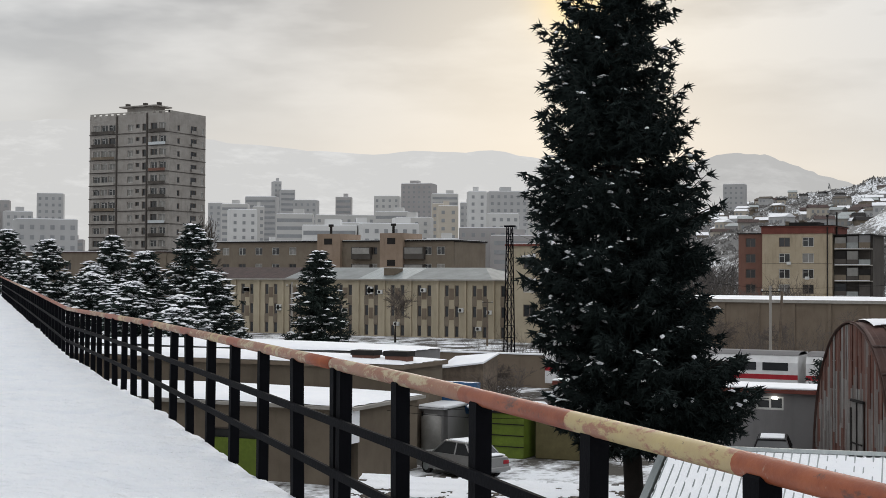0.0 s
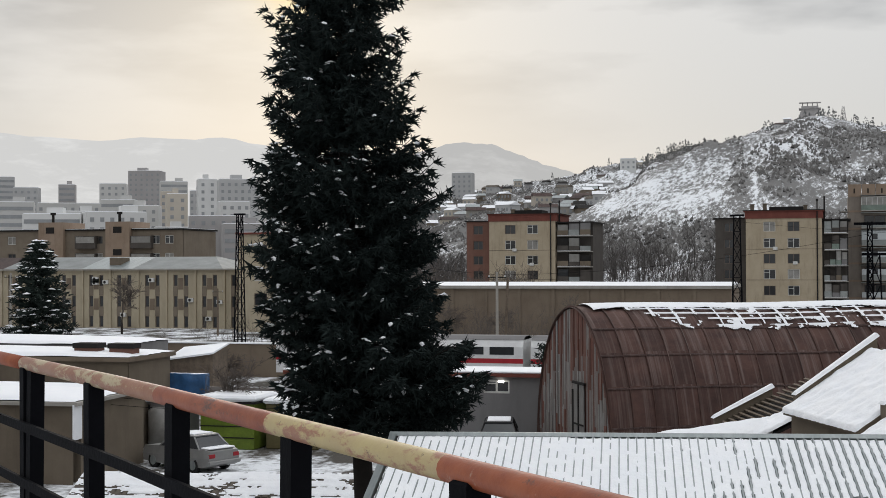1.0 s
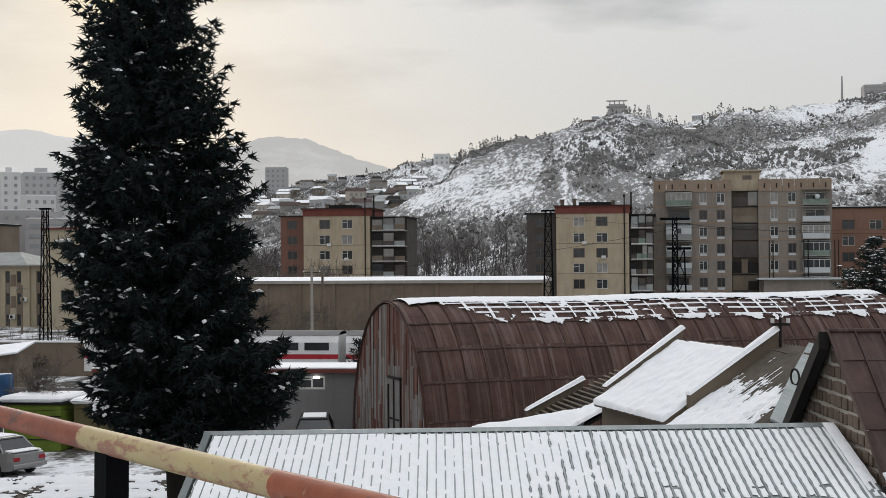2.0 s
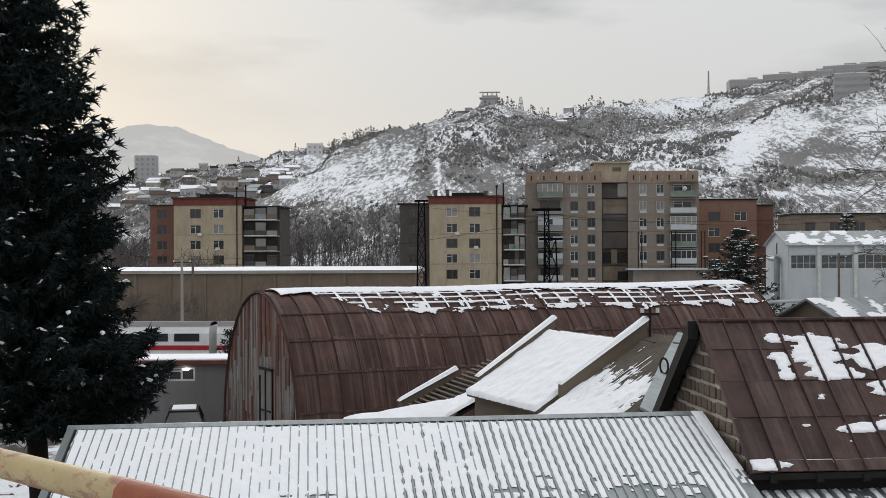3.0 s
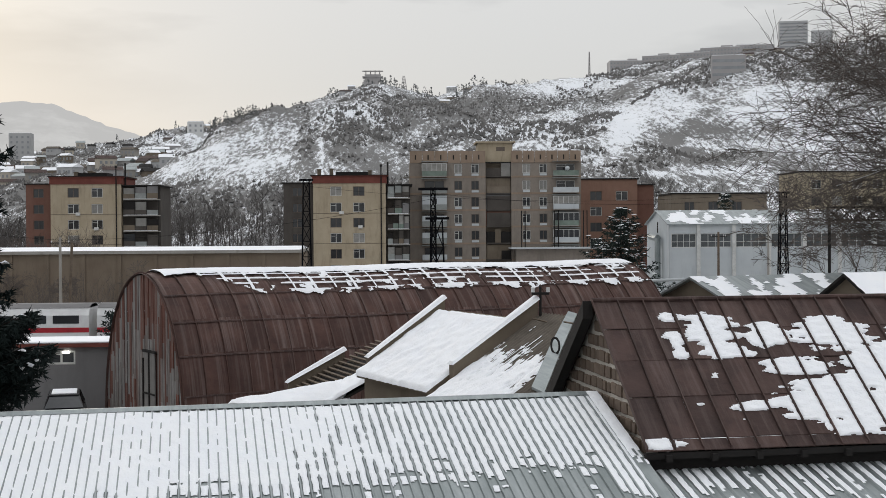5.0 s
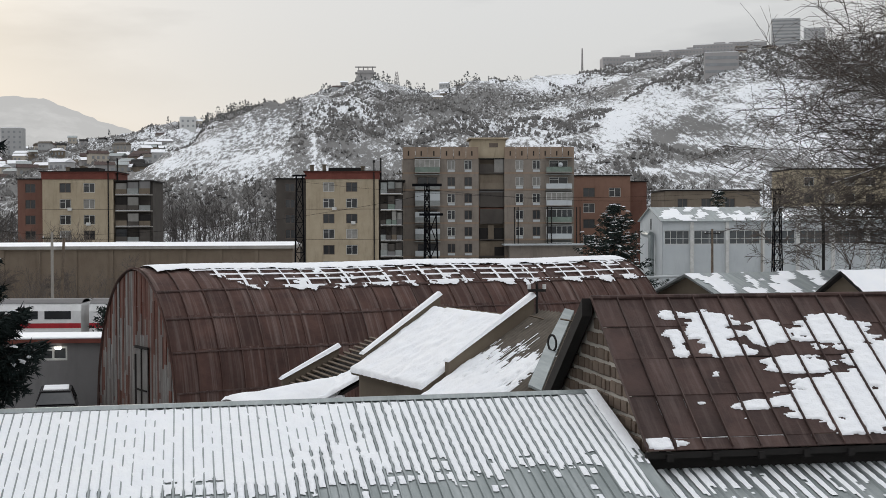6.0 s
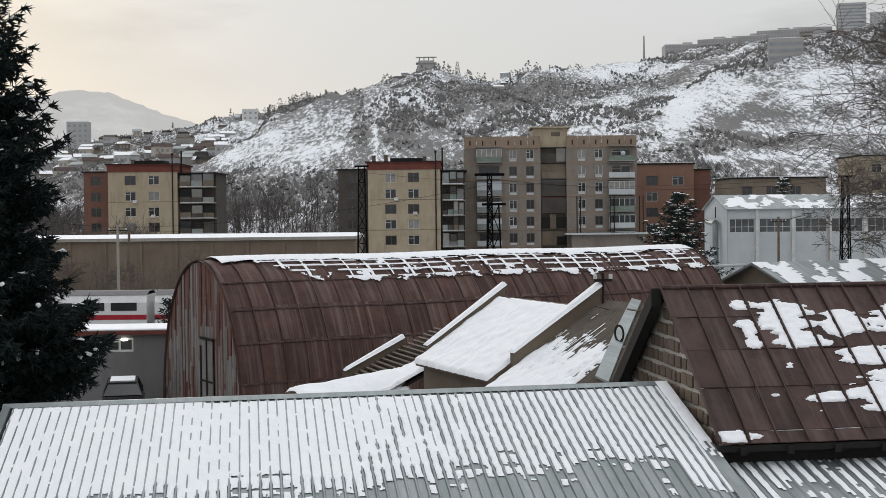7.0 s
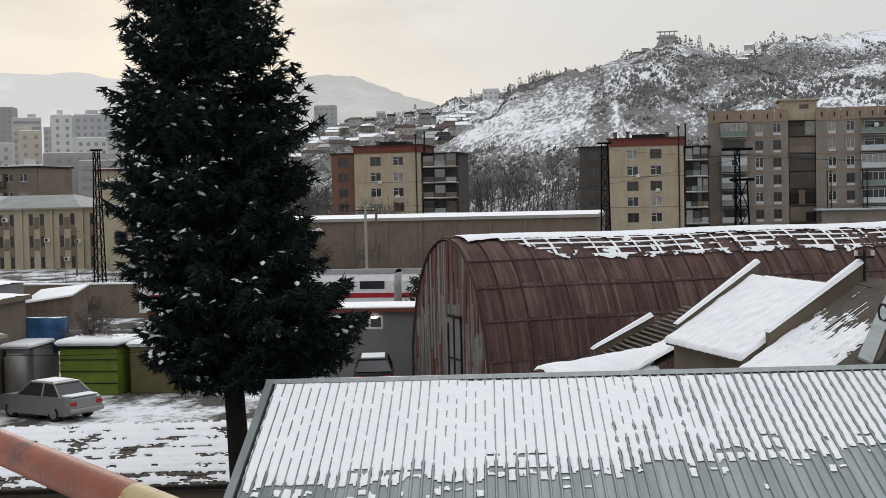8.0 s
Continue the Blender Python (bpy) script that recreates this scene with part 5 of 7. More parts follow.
lampm = Mat("lit_tube")
lampm.put((1.0, 0.97, 0.88, 1), lampm.b.inputs["Emission Color"])
lampm.b.inputs["Emission Strength"].default_value = 6.0
lamp = tagged(new("wall_lamp", Geo().box(0, 0, 0, 0.28, 0.08, 0.10, chamfer=0.02).mesh("wall_lamp", lampm.m)), "small bright lamp over the shed window", "lamp")
lamp.matrix_world = frame2(-26, 63.4, 3) @ pose(10.2, -0.1, 2.27)


# ---- the old office with slit windows ----
def office():
    root = tagged(new("office_building"), "long beige office with narrow slit windows under a metal roof", "office building")
    x0, y, w = -126, 165, 53.5
    root.matrix_world = pose(x0, y, 0)
    ops = []
    n = 13
    bay = w / n
    for k in range(n):
        for z in (5.85, 3.1, 0.45):
            ops += [(bay * (k + 0.5) - 0.75, z, 0.6, 1.5, "slit"), (bay * (k + 0.5) + 0.75, z, 0.6, 1.5, "slit")]
    facade(root, pose(0, 0, 0), w, ZG, 7.2, ops, BEIGE)
    core(root, w, 14, ZG, 7.2, BEIGE)
    part("eave", boxm("eave", CONCRETE, -0.4, -0.6, 7.2, w + 0.4, 14.4, 7.4), root)
    seams = [(0, 17, RUSTROOF), (17, 29, ROOFG), (29, 36.5, TIN), (36.5, 50, ROOFG)]
    for a, b, mat in seams:
        part("roof", Geo().rings([[(a, -0.5, 7.4), (b - (0.6 if b == 50 else 0), -0.5, 7.4), (b - (0.6 if b == 50 else 0), 14, 7.4), (a, 14, 7.4)], [(a, 6, 9.0), (b - (4.6 if b == 50 else 0), 6, 9.0), (b - (4.6 if b == 50 else 0), 7, 9.0), (a, 7, 9.0)]]).mesh("roof", mat), root)
    part("dormer", boxm("dormer", PLASTER, 32, 1.5, 7.8, 33.6, 4, 8.9), root)
    for k in range(n):
        mid = bay * (k + 0.5)
        for z in (4.48, 1.78):
            for x in (mid - 0.75, mid + 0.75):
                part("spandrel", boxm("spandrel", BROWNF, x - 0.32, -0.04, z - 0.6, x + 0.32, 0.0, z + 0.6), root)
            part("spandrel", boxm("spandrel", WAREW, mid - 0.36, -0.03, z + 0.2, mid + 0.36, 0.0, z + 1.7), root)
        part("pilaster", boxm("pilaster", BEIGE, bay * k - 0.15, -0.22, ZG, bay * k + 0.2, 0.0, 7.2), root)
    for _ in range(24):
        x, z = bay * (random.randrange(n) + 0.5) + random.choice((-0.4, 1.15)), random.choice((5.6, 3.0, 0.9)) + random.uniform(-0.3, 0.3)
        ac = part("air_conditioner", Geo().box(x, -0.4, z, x + 0.8, -0.05, z + 0.55, chamfer=0.03).mesh("air_conditioner", FRAMEW), root)
        part("fan", Geo().tube((x + 0.3, -0.42, z + 0.28), (x + 0.3, -0.39, z + 0.28), 0.2, sides=10).mesh("fan", DARK), ac)


office()


def brown_flats():
    root = tagged(new("apartment_block"), "low brown flats with stair towers and closed-in balconies", "apartment block")
    x0, y, w = -147, 200, 47
    root.matrix_world = pose(x0, y, 0)
    ops = [(x, z, 1.5, 1.3, random.choice(("white", "brown", "curtain"))) for z in (12.0, 9.2, 6.4) for x in (2, 5.5, 9, 12.5, 16, 28.5, 32.0, 42.2, 44.6)]
    facade(root, pose(0, 0, 0), w, ZG, 13.5, ops, BROWNF)
    core(root, w, 12, ZG, 13.5, BROWNF)
    roof_slab(root, w, 12, 13.5, DARK)
    for a, b in ((21.5, 26.0), (33.7, 38.0)):
        t = part("stair_tower", boxm("stair_tower", PANELB, a, -0.8, ZG, b, 6, 14.9), root, "ochre stair tower")
        for z in (13.6, 10.0):
            part("window", boxm("window", DARK, a + 1.4, -0.86, z - 0.5, a + 2.9, -0.8, z + 0.5), t)
        part("flue", Geo().tube((a + 1, 2, 14.9), (a + 1, 2, 16.2), 0.25).tube((a + 1, 2, 16.2), (a + 1, 2, 16.6), 0.5).mesh("flue", DARK), root)
    for z in (11.6, 8.8):
        for x in (30.3, 40.3):
            b = part("balcony", boxm("balcony", SHADEW, x - 2.2, -0.7, z - 1, x + 1.5, 0.1, z + 1.0), root)
            part("balcony_window", boxm("balcony_window", CURTAIN, x - 2.0, -0.75, z - 0.1, x + 1.3, -0.7, z + 0.9), b)
    part("annex", boxm("annex", WAREW, -9, 1, ZG, 0, 9, 12.2), root)
    part("roof_snow", boxm("roof_snow", SNOW, -9.3, 0.7, 12.2, 0, 9.3, 12.5), root)


brown_flats()
plain_block("house", -262, -170, 215, 12, 12.2, (9.5, 6.5), (-250, -240, -230, -220, -205, -195, -185, -178), BROWNF, "long brown roofed building behind the firs", ("brown",), roof=RUSTROOF)
plain_block("apartment_block", -71.5, -60, 158, 10, 11.6, (9.6, 6.6, 3.6), (-68.5, -65), BEIGE, "narrow beige block behind the pylons", ("brown", "curtain"), roof=CORNICE)


def tall_block():
    """The lone panel tower."""
    root = tagged(new("tower_block"), "weathered grey panel tower block with loggias", "tower block")
    x0, y, w, dep, ztop = -220.6, 250, 23.3, 13.5, 44.8
    root.matrix_world = pose(x0, y, 0)
    zs = [41.8 - 2.98 * k for k in range(14)]
    ops = []
    for i, z in enumerate(zs):
        ops += [(x, z, 2.0, 1.5, random.choice(("brown", "white", "curtain", "white"))) for x in (2.1, 4.4, 6.7)] + [(12.1, z - 0.1, 1.6, 1.4, "curtain"), (14.2, z + 0.2, 1.1, 0.9, "slit"), (16.3, z - 0.1, 1.5, 1.6, "slit"), (18.9, z, 1.9, 1.6, random.choice(("white", "brown"))), (21.4, z, 1.9, 1.6, random.choice(("white", "curtain")))]
    facade(root, pose(0, 0, 0), w, ZG, ztop, ops, TOWERC, 0.4)
    part("wall", boxm("wall", TOWERC, 0.01, 0.42, ZG, w - 0.42, dep - 0.01, ztop), root)
    side(root, w, dep, ZG, ztop, [(3.4, z - 0.3, 0.9, 1.3, "slit") for z in zs] + [(9.0, z - 0.2, 2.2, 1.6, "brown") for z in zs] + [(12.4, z - 0.3, 0.9, 1.3, "curtain") for z in zs], TOWERC)
    for z in zs:
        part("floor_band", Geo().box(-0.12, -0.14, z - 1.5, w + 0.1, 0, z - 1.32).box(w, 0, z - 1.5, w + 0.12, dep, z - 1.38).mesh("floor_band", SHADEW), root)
        for a, b in ((1.0, 7.8), (17.8, 22.5)):
            part("balcony_front", boxm("balcony_front", random.choice((CONCRETE, WHITEW, PLASTER, TOWERC, REDBRICK, SHADEW)), a, -0.6, z - 1.3, b, -0.5, z - 0.65), root)
        part("balcony_front", boxm("balcony_front", TOWERC, w + 0.5, 7.6, z - 1.3, w + 0.6, 10.6, z - 0.5), root)
    for x in (8.2, 17.0):
        part("rib", boxm("rib", SHADEW, x - 0.15, -0.3, ZG, x + 0.15, 0, ztop), root)
    rail = Geo()
    for k in range(14):
        rail.box(k * 1.75, 0.1, ztop, k * 1.75 + 0.9, 0.25, ztop + 0.35)
    part("roof_edge", rail.box(0, 0.1, ztop + 0.35, w, 0.3, ztop + 0.55).box(w - 0.3, 0.1, ztop, w, dep, ztop + 0.5).mesh("roof_edge", CONCRETE), root)
    hut = part("roof_hut", Geo().box(8.6, 3.0, ztop, 16.0, 7.5, ztop + 2.0).box(6.8, 2.2, ztop + 2.0, 17.6, 8.2, ztop + 2.3).mesh("roof_hut", TOWERC), root)
    for x in (7.2, 12.4, 16.4):
        part("vent", boxm("vent", SHADEW, x, 4, ztop + 2.3, x + 0.7, 5, ztop + 3.1), hut)


tall_block()

# ---- the city under the mountains ----
SKYLINE = [(-44.81, 6, 650, 41.3, 3), (-44.17, 12, 640, 35.9, 1), (-43.0, 12.5, 700, 47.7, 1), (-35.67, 13.6, 720, 45.0, 0), (-35.27, 11.6, 600, 36.4, 4), (-34.61, 17.8, 800, 53.6, 1), (-33.9, 4.5, 860, 66.7, 1), (-33.49, 9, 850, 60.8, 1), (-33.2, 15.1, 560, 32.9, 0), (-32.78, 13.4, 780, 50.8, 1), (-31.1, 25.8, 600, 34.4, 0), (-31.19, 9.4, 820, 55.0, 3), (-30.66, 13.2, 520, 27.9, 4), (-36.46, 7.6, 760, 47.5, 1)]
SKYLINE2 = [(-29.39, 14.1, 760, 52.3, 0), (-29.21, 15.3, 640, 37.9, 0), (-28.15, 20.8, 900, 68.9, 3), (-28.31, 14.3, 560, 31.9, 0), (-26.96, 15.5, 800, 56.2, 0), (-27.26, 5.5, 640, 42.0, 2), (-26.82, 8, 540, 35.6, 2), (-26.13, 4.9, 700, 45.6, 1), (-25.6, 8.2, 620, 46.4, 4), (-24.31, 18.2, 640, 47.7, 1), (-24.46, 12, 560, 33.7, 4), (-25.36, 17.4, 480, 25.0, 3), (-23.09, 10.1, 700, 50, 0), (-34.67, 5.2, 640, 39.9, 0), (-15.1, 13.5, 900, 68.3, 1)]


def far_block(az, w, dist, top, shade, label="hazy pale apartment block in the distant city", bands=None):
    a = math.radians(az)
    x, y = dist * math.sin(a), dist * math.cos(a)
    zb = ground_z(x, y) - 4
    root = tagged(new("city_block"), label, "apartment block", "city blocks")
    root.matrix_world = pose(x, y, zb, 0, 0, -az + random.uniform(-14, 14))
    h, d = top - zb, max(8.0, w * 0.7)
    g = Geo().box(-w / 2, 0, 0, w / 2, d, h)
    if random.random() < 0.6:
        q = random.uniform(-0.25, 0.15) * w
        g.box(q, d * 0.2, h, q + w * 0.28, d * 0.6, h + 2.2)
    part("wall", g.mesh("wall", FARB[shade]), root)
    part("roof_snow", boxm("roof_snow", SNOW, -w / 2 + 0.3, 0.3, h, w / 2 - 0.3, d - 0.3, h + 0.25), root)
    g = Geo()
    n, cols = max(2, int(h / 3.2)), max(2, int(w / 3.0))
    wide = random.random() < 0.35 if bands is None else bands
    for k in range(1, n):
        z = h - 3.2 * k
        if z < 2:
            break
        if wide:
            g.box(-w / 2 + 0.5, -0.12, z, w / 2 - 0.5, 0.02, z + 1.4)
        else:
            for c in range(cols):
                xx = -w / 2 + (c + 0.5) * w / cols
                g.box(xx - 0.65, -0.1, z, xx + 0.65, 0.02, z + 1.4)
    if g.v:
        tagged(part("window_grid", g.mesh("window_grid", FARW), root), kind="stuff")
    return root


for k, row in enumerate(SKYLINE + SKYLINE2):
    far_block(*row)
for _ in range(70):
    far_block(random.uniform(-47, -18.5), random.uniform(8, 20), random.uniform(420, 900), random.uniform(16, 26), random.randrange(5))
    bpy.context.view_layer.objects.active = None

# ---- houses up the foot of the hill ----
ROOFS = (SNOW, RUSTROOF, TIN, DARK, SNOW, ASBEST)


HOUSE_WINDOW = boxm("window", FARW, 0, 0, 0, 1.1, 0.12, 1.4)


def hill_house(az, dist):
    a = math.radians(az)
    x, y = dist * math.sin(a), dist * math.cos(a)
    w, d, h = random.uniform(4.5, 9), random.uniform(5, 8), random.uniform(2.5, 5.5)
    root = tagged(new("hillside_house"), "small house with a snowy roof on the hillside", "house", "hillside houses")
    root.matrix_world = pose(x, y, ground_z(x, y) - 1.0, 0, 0, random.uniform(-30, 30))
    part("wall", boxm("wall", random.choice((FARB[3], FARB[2], BROWNF, CONCRETE, FARB[1])), -w / 2, -d / 2, -3, w / 2, d / 2, h), root)
    part("roof", Geo().rings([[(-w / 2 - 0.4, -d / 2 - 0.4, h), (-w / 2 - 0.4, 0, h + 1.5), (-w / 2 - 0.4, d / 2 + 0.4, h)], [(w / 2 + 0.4, -d / 2 - 0.4, h), (w / 2 + 0.4, 0, h + 1.5), (w / 2 + 0.4, d / 2 + 0.4, h)]]).mesh("roof", random.choice(ROOFS)), root)
    for k in range(random.randint(2, 4)):
        part("window", HOUSE_WINDOW, root, m=pose(-w / 2 + 1 + k * 2.4, -d / 2 - 0.1, h - 2.6))


for _ in range(120):
    hill_house(random.uniform(-19, -9.0), random.uniform(560, 1000))
for _ in range(26):
    hill_house(random.uniform(-9, 16), random.uniform(1060, 1190))
far_block(-8.2, 10, 897, 76.5, 4, "white block standing on the shoulder of the hill", False)
# crest: lookout, domed hall, mast, unfinished towers, terraced flats
for az, w, d, top, sh, bands in ((16.3, 27, 1380, 206, 1, True), (17.4, 20, 1380, 196, 1, False), (9.6, 30, 1260, 158, 3, False), (11.0, 34, 1260, 162, 3, False), (12.3, 30, 1270, 165, 3, False), (13.4, 36, 1270, 169, 3, False), (14.8, 34, 1290, 173, 3, False)):
    far_block(az, w, d, top, sh, "concrete block on the hill crest" if not bands else "unfinished concrete tower with open floors", bands)
way = next(r for r in range(450, 1200, 10) if ground_z(r * math.sin(radians(13.65)), r * math.cos(radians(13.65))) - 7.7 > 0.106 * r)
far_block(13.65, 0.024 * way, way, 7.7 + 0.121 * way, 3, "unfinished concrete block with open floors on the slope", True)
look_out = tagged(new("lookout_building"), "grey lookout building with a roof frame on the hilltop", "building")
zc = ground_z(-19, 1203)
look_out.matrix_world = pose(-19, 1203, zc)
top = 145 - zc
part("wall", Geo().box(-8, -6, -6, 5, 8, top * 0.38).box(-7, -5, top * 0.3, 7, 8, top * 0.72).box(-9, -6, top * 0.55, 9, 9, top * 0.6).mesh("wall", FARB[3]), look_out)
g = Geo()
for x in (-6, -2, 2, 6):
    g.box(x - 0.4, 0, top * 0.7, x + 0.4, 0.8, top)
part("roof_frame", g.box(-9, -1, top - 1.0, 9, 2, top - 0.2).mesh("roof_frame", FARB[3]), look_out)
hall = tagged(new("domed_hall"), "low round hall with a pale snowy roof on the crest", "hall")
zc = ground_z(148, 1206) + 1
hall.matrix_world = pose(148, 1206, zc)
part("wall", Geo().rings([[(r * math.cos(t), r * math.sin(t), z) for t in np.linspace(0, 2 * math.pi, 24, endpoint=False)] for r, z in ((14, -8), (14, 2.2), (11, 4), (5, 5.4), (1, 6))]).mesh("wall", FARB[1]), hall)


def lattice(name, x, y, z0, h, w, label, mat=BLACK, taper=0.5, group="pylons", legs=0.06):
    """A four-legged lattice mast with cross braces."""
    root = tagged(new(name), label, "pylon", group)
    root.location = (x, y, z0)
    q = lambda t, i: (w / 2 * (1 - taper * t) * (1, 1, -1, -1)[i % 4], w / 2 * (1 - taper * t) * (1, -1, -1, 1)[i % 4], h * t)
    for i in range(4):
        part("leg", Geo().tube(q(0, i), q(1, i), legs, legs * 0.8, 4).mesh("leg", mat), root)
    n = max(4, int(h / (w * 1.3)))
    g = Geo()
    for k in range(n):
        for i in range(4):
            g.tube(q(k / n, i), q((k + 1) / n, i + 1), legs * 0.55, sides=3)
            g.tube(q(k / n, i), q(k / n, i + 1), legs * 0.5, sides=3)
    tagged(part("bracing", g.mesh("bracing", mat), root), kind="stuff")
    return root


lattice("radio_mast", 200, 1407, ground_z(200, 1407), 187 - ground_z(200, 1407), 3.0, "thin radio mast on the crest", FARB[3], 0.8, "masts", 0.5)
lattice("hill_pylon", 8, 1195, ground_z(8, 1195), 12 + 0, 5.0, "lattice power pylon on the hilltop", FARB[3], 0.7, "masts", 0.35)
for x, y, h, w in ((-48.0, 106.5, 12.3, 0.75), (-46.3, 110, 12.2, 0.6), (1.45, 86.8, 8.6, 1.2), (-8.0, 110, 11.8, 0.9), (28.0, 105, 10.5, 0.8)):
    p = lattice("pylon", x, y, ZG, h, w, "black lattice railway pylon")
    part("cap", boxm("cap", BLACK, -w * 0.6, -0.2, h, w * 0.6, 0.2, h + 0.15), p)
p = lattice("pylon", 1.2, 86.9, ZG, 10.6, 0.5, "slim black lattice pylon with a platform")
part("platform", boxm("platform", BLACK, -0.9, -0.3, 10.4, 0.9, 0.3, 10.55), p)
# ---- trees ----
def conifer(x, y, height, radius, seed, label, needles=NEEDLE, whorls=60, per=9, clump=0.30, bare=0.12, snow=0.25, snow_side=None, lean=(0, 0), detail=10, droop=0.28, trunk_r=0.2, profile=0.8, z0=None, pads=1.0):
    """A spruce: tapered trunk, whorls of drooping limbs, sprays of needle spikes, snow lying on some of them."""
    rng = random.Random(seed)
    z0 = ZG if z0 is None else z0
    root = tagged(new("conifer_tree"), label, "tree", "conifers")
    root.location = (x, y, z0)
    tg, lg = Geo(), Geo()
    steps = 10
    axis = lambda t: Vector((lean[0] * t + 0.06 * math.sin(5 * t), lean[1] * t, height * t))
    ring = lambda t: [tuple(axis(t) + Vector((r * math.cos(a), r * math.sin(a), 0))) for r in (trunk_r * (1 - 0.93 * t) * (1.35 if t == 0 else 1),) for a in np.linspace(0, 2 * math.pi, 9, endpoint=False)]
    tg.rings([ring(k / steps) for k in range(steps + 1)])
    part("trunk", tg.mesh("trunk", BARK, True), root)
    v, f, sv, sf = [], [], [], []

    def spike(p, d, ln, wd):
        side = d.cross(Vector((0.1, 0.2, 1))).normalized() * wd
        up = side.cross(d).normalized() * wd
        n = len(v)
        v.extend((tuple(p + side), tuple(p - side * 0.6 + up), tuple(p - side * 0.5 - up), tuple(p + d * ln)))
        f.extend(((n + 3, n, n + 1), (n + 3, n + 1, n + 2), (n + 3, n + 2, n)))

    def pad(p, d, ln, wd):
        side = Vector((-d.y, d.x, 0)).normalized() * wd
        n = len(sv)
        a, b, m = p - d * ln * 0.5, p + d * ln * 0.6, p
        sv.extend((tuple(a), tuple(m + side), tuple(b - Vector((0, 0, 0.02))), tuple(m - side), tuple(m + Vector((0, 0, wd * 0.45)))))
        sf.extend(((n, n + 1, n + 4), (n + 1, n + 2, n + 4), (n + 2, n + 3, n + 4), (n + 3, n, n + 4)))

    lobes = [rng.uniform(0.6, 1.15) for _ in range(9)]
    for k in range(whorls):
        t = bare + (1 - bare) * (k + rng.random()) / whorls
        shape = (1 - (t - bare) / (1 - bare)) ** profile
        low = min(1.0, 0.72 + 1.8 * (t - bare))
        for j in range(per):
            a = 2 * math.pi * (j + rng.random()) / per + k * 0.7
            lobe = lobes[int(a / 0.7 + t * 17) % 9]
            ln = radius * shape * low * lobe * rng.uniform(0.72, 1.1) + 0.12
            base = axis(t)
            out = Vector((math.cos(a), math.sin(a), 0))
            rise = 0.30 * t - droop * (1 - t) + rng.uniform(-0.22, 0.22)
            n = max(2, int(ln / clump * 1.35))
            prev = base
            for i in range(1, n + 1):
                s = i / n
                p = base + out * ln * s + Vector((0, 0, ln * (rise * s - 0.26 * s * s + 0.34 * s ** 4)))
                if i % 2 == 0 or i == n:
                    lg.tube(prev, p, 0.03 * (1 - s * 0.8) * max(0.4, shape), sides=3)
                    prev = p
                if s < 0.22:
                    continue
                for _ in range(detail):
                    d = (out * rng.uniform(0.25, 1.0) + Vector((-out.y, out.x, 0)) * rng.uniform(-0.95, 0.95) + Vector((0, 0, rng.uniform(-0.7, 0.65)))).normalized()
                    spike(p + Vector((rng.uniform(-1, 1), rng.uniform(-1, 1), rng.uniform(-0.6, 0.4))) * clump * 0.55, d, clump * rng.uniform(0.45, 1.1), clump * rng.uniform(0.07, 0.15))
                w = snow * (1.0 if snow_side is None else max(0.12, 0.5 + 1.1 * (out.x * snow_side[0] + out.y * snow_side[1])))
                if rng.random() < w * (0.35 + 0.9 * s):
                    for _ in range(2):
                        pad(p + Vector((rng.uniform(-1, 1) * clump * 0.35, rng.uniform(-1, 1) * clump * 0.35, clump * 0.36)), (out + Vector((-out.y, out.x, 0)) * rng.uniform(-0.5, 0.5)).normalized(), pads * clump * rng.uniform(0.5, 1.1), pads * clump * rng.uniform(0.16, 0.34))
    tagged(part("branchwork", lg.mesh("branchwork", BARK), root), kind="stuff")
    part("crown", mesh_of("crown", v, f, needles), root)
    if sv:
        part("snow", mesh_of("snow", sv, sf, SNOW), root, "snow caught on the sprays", kind="stuff")
    return root


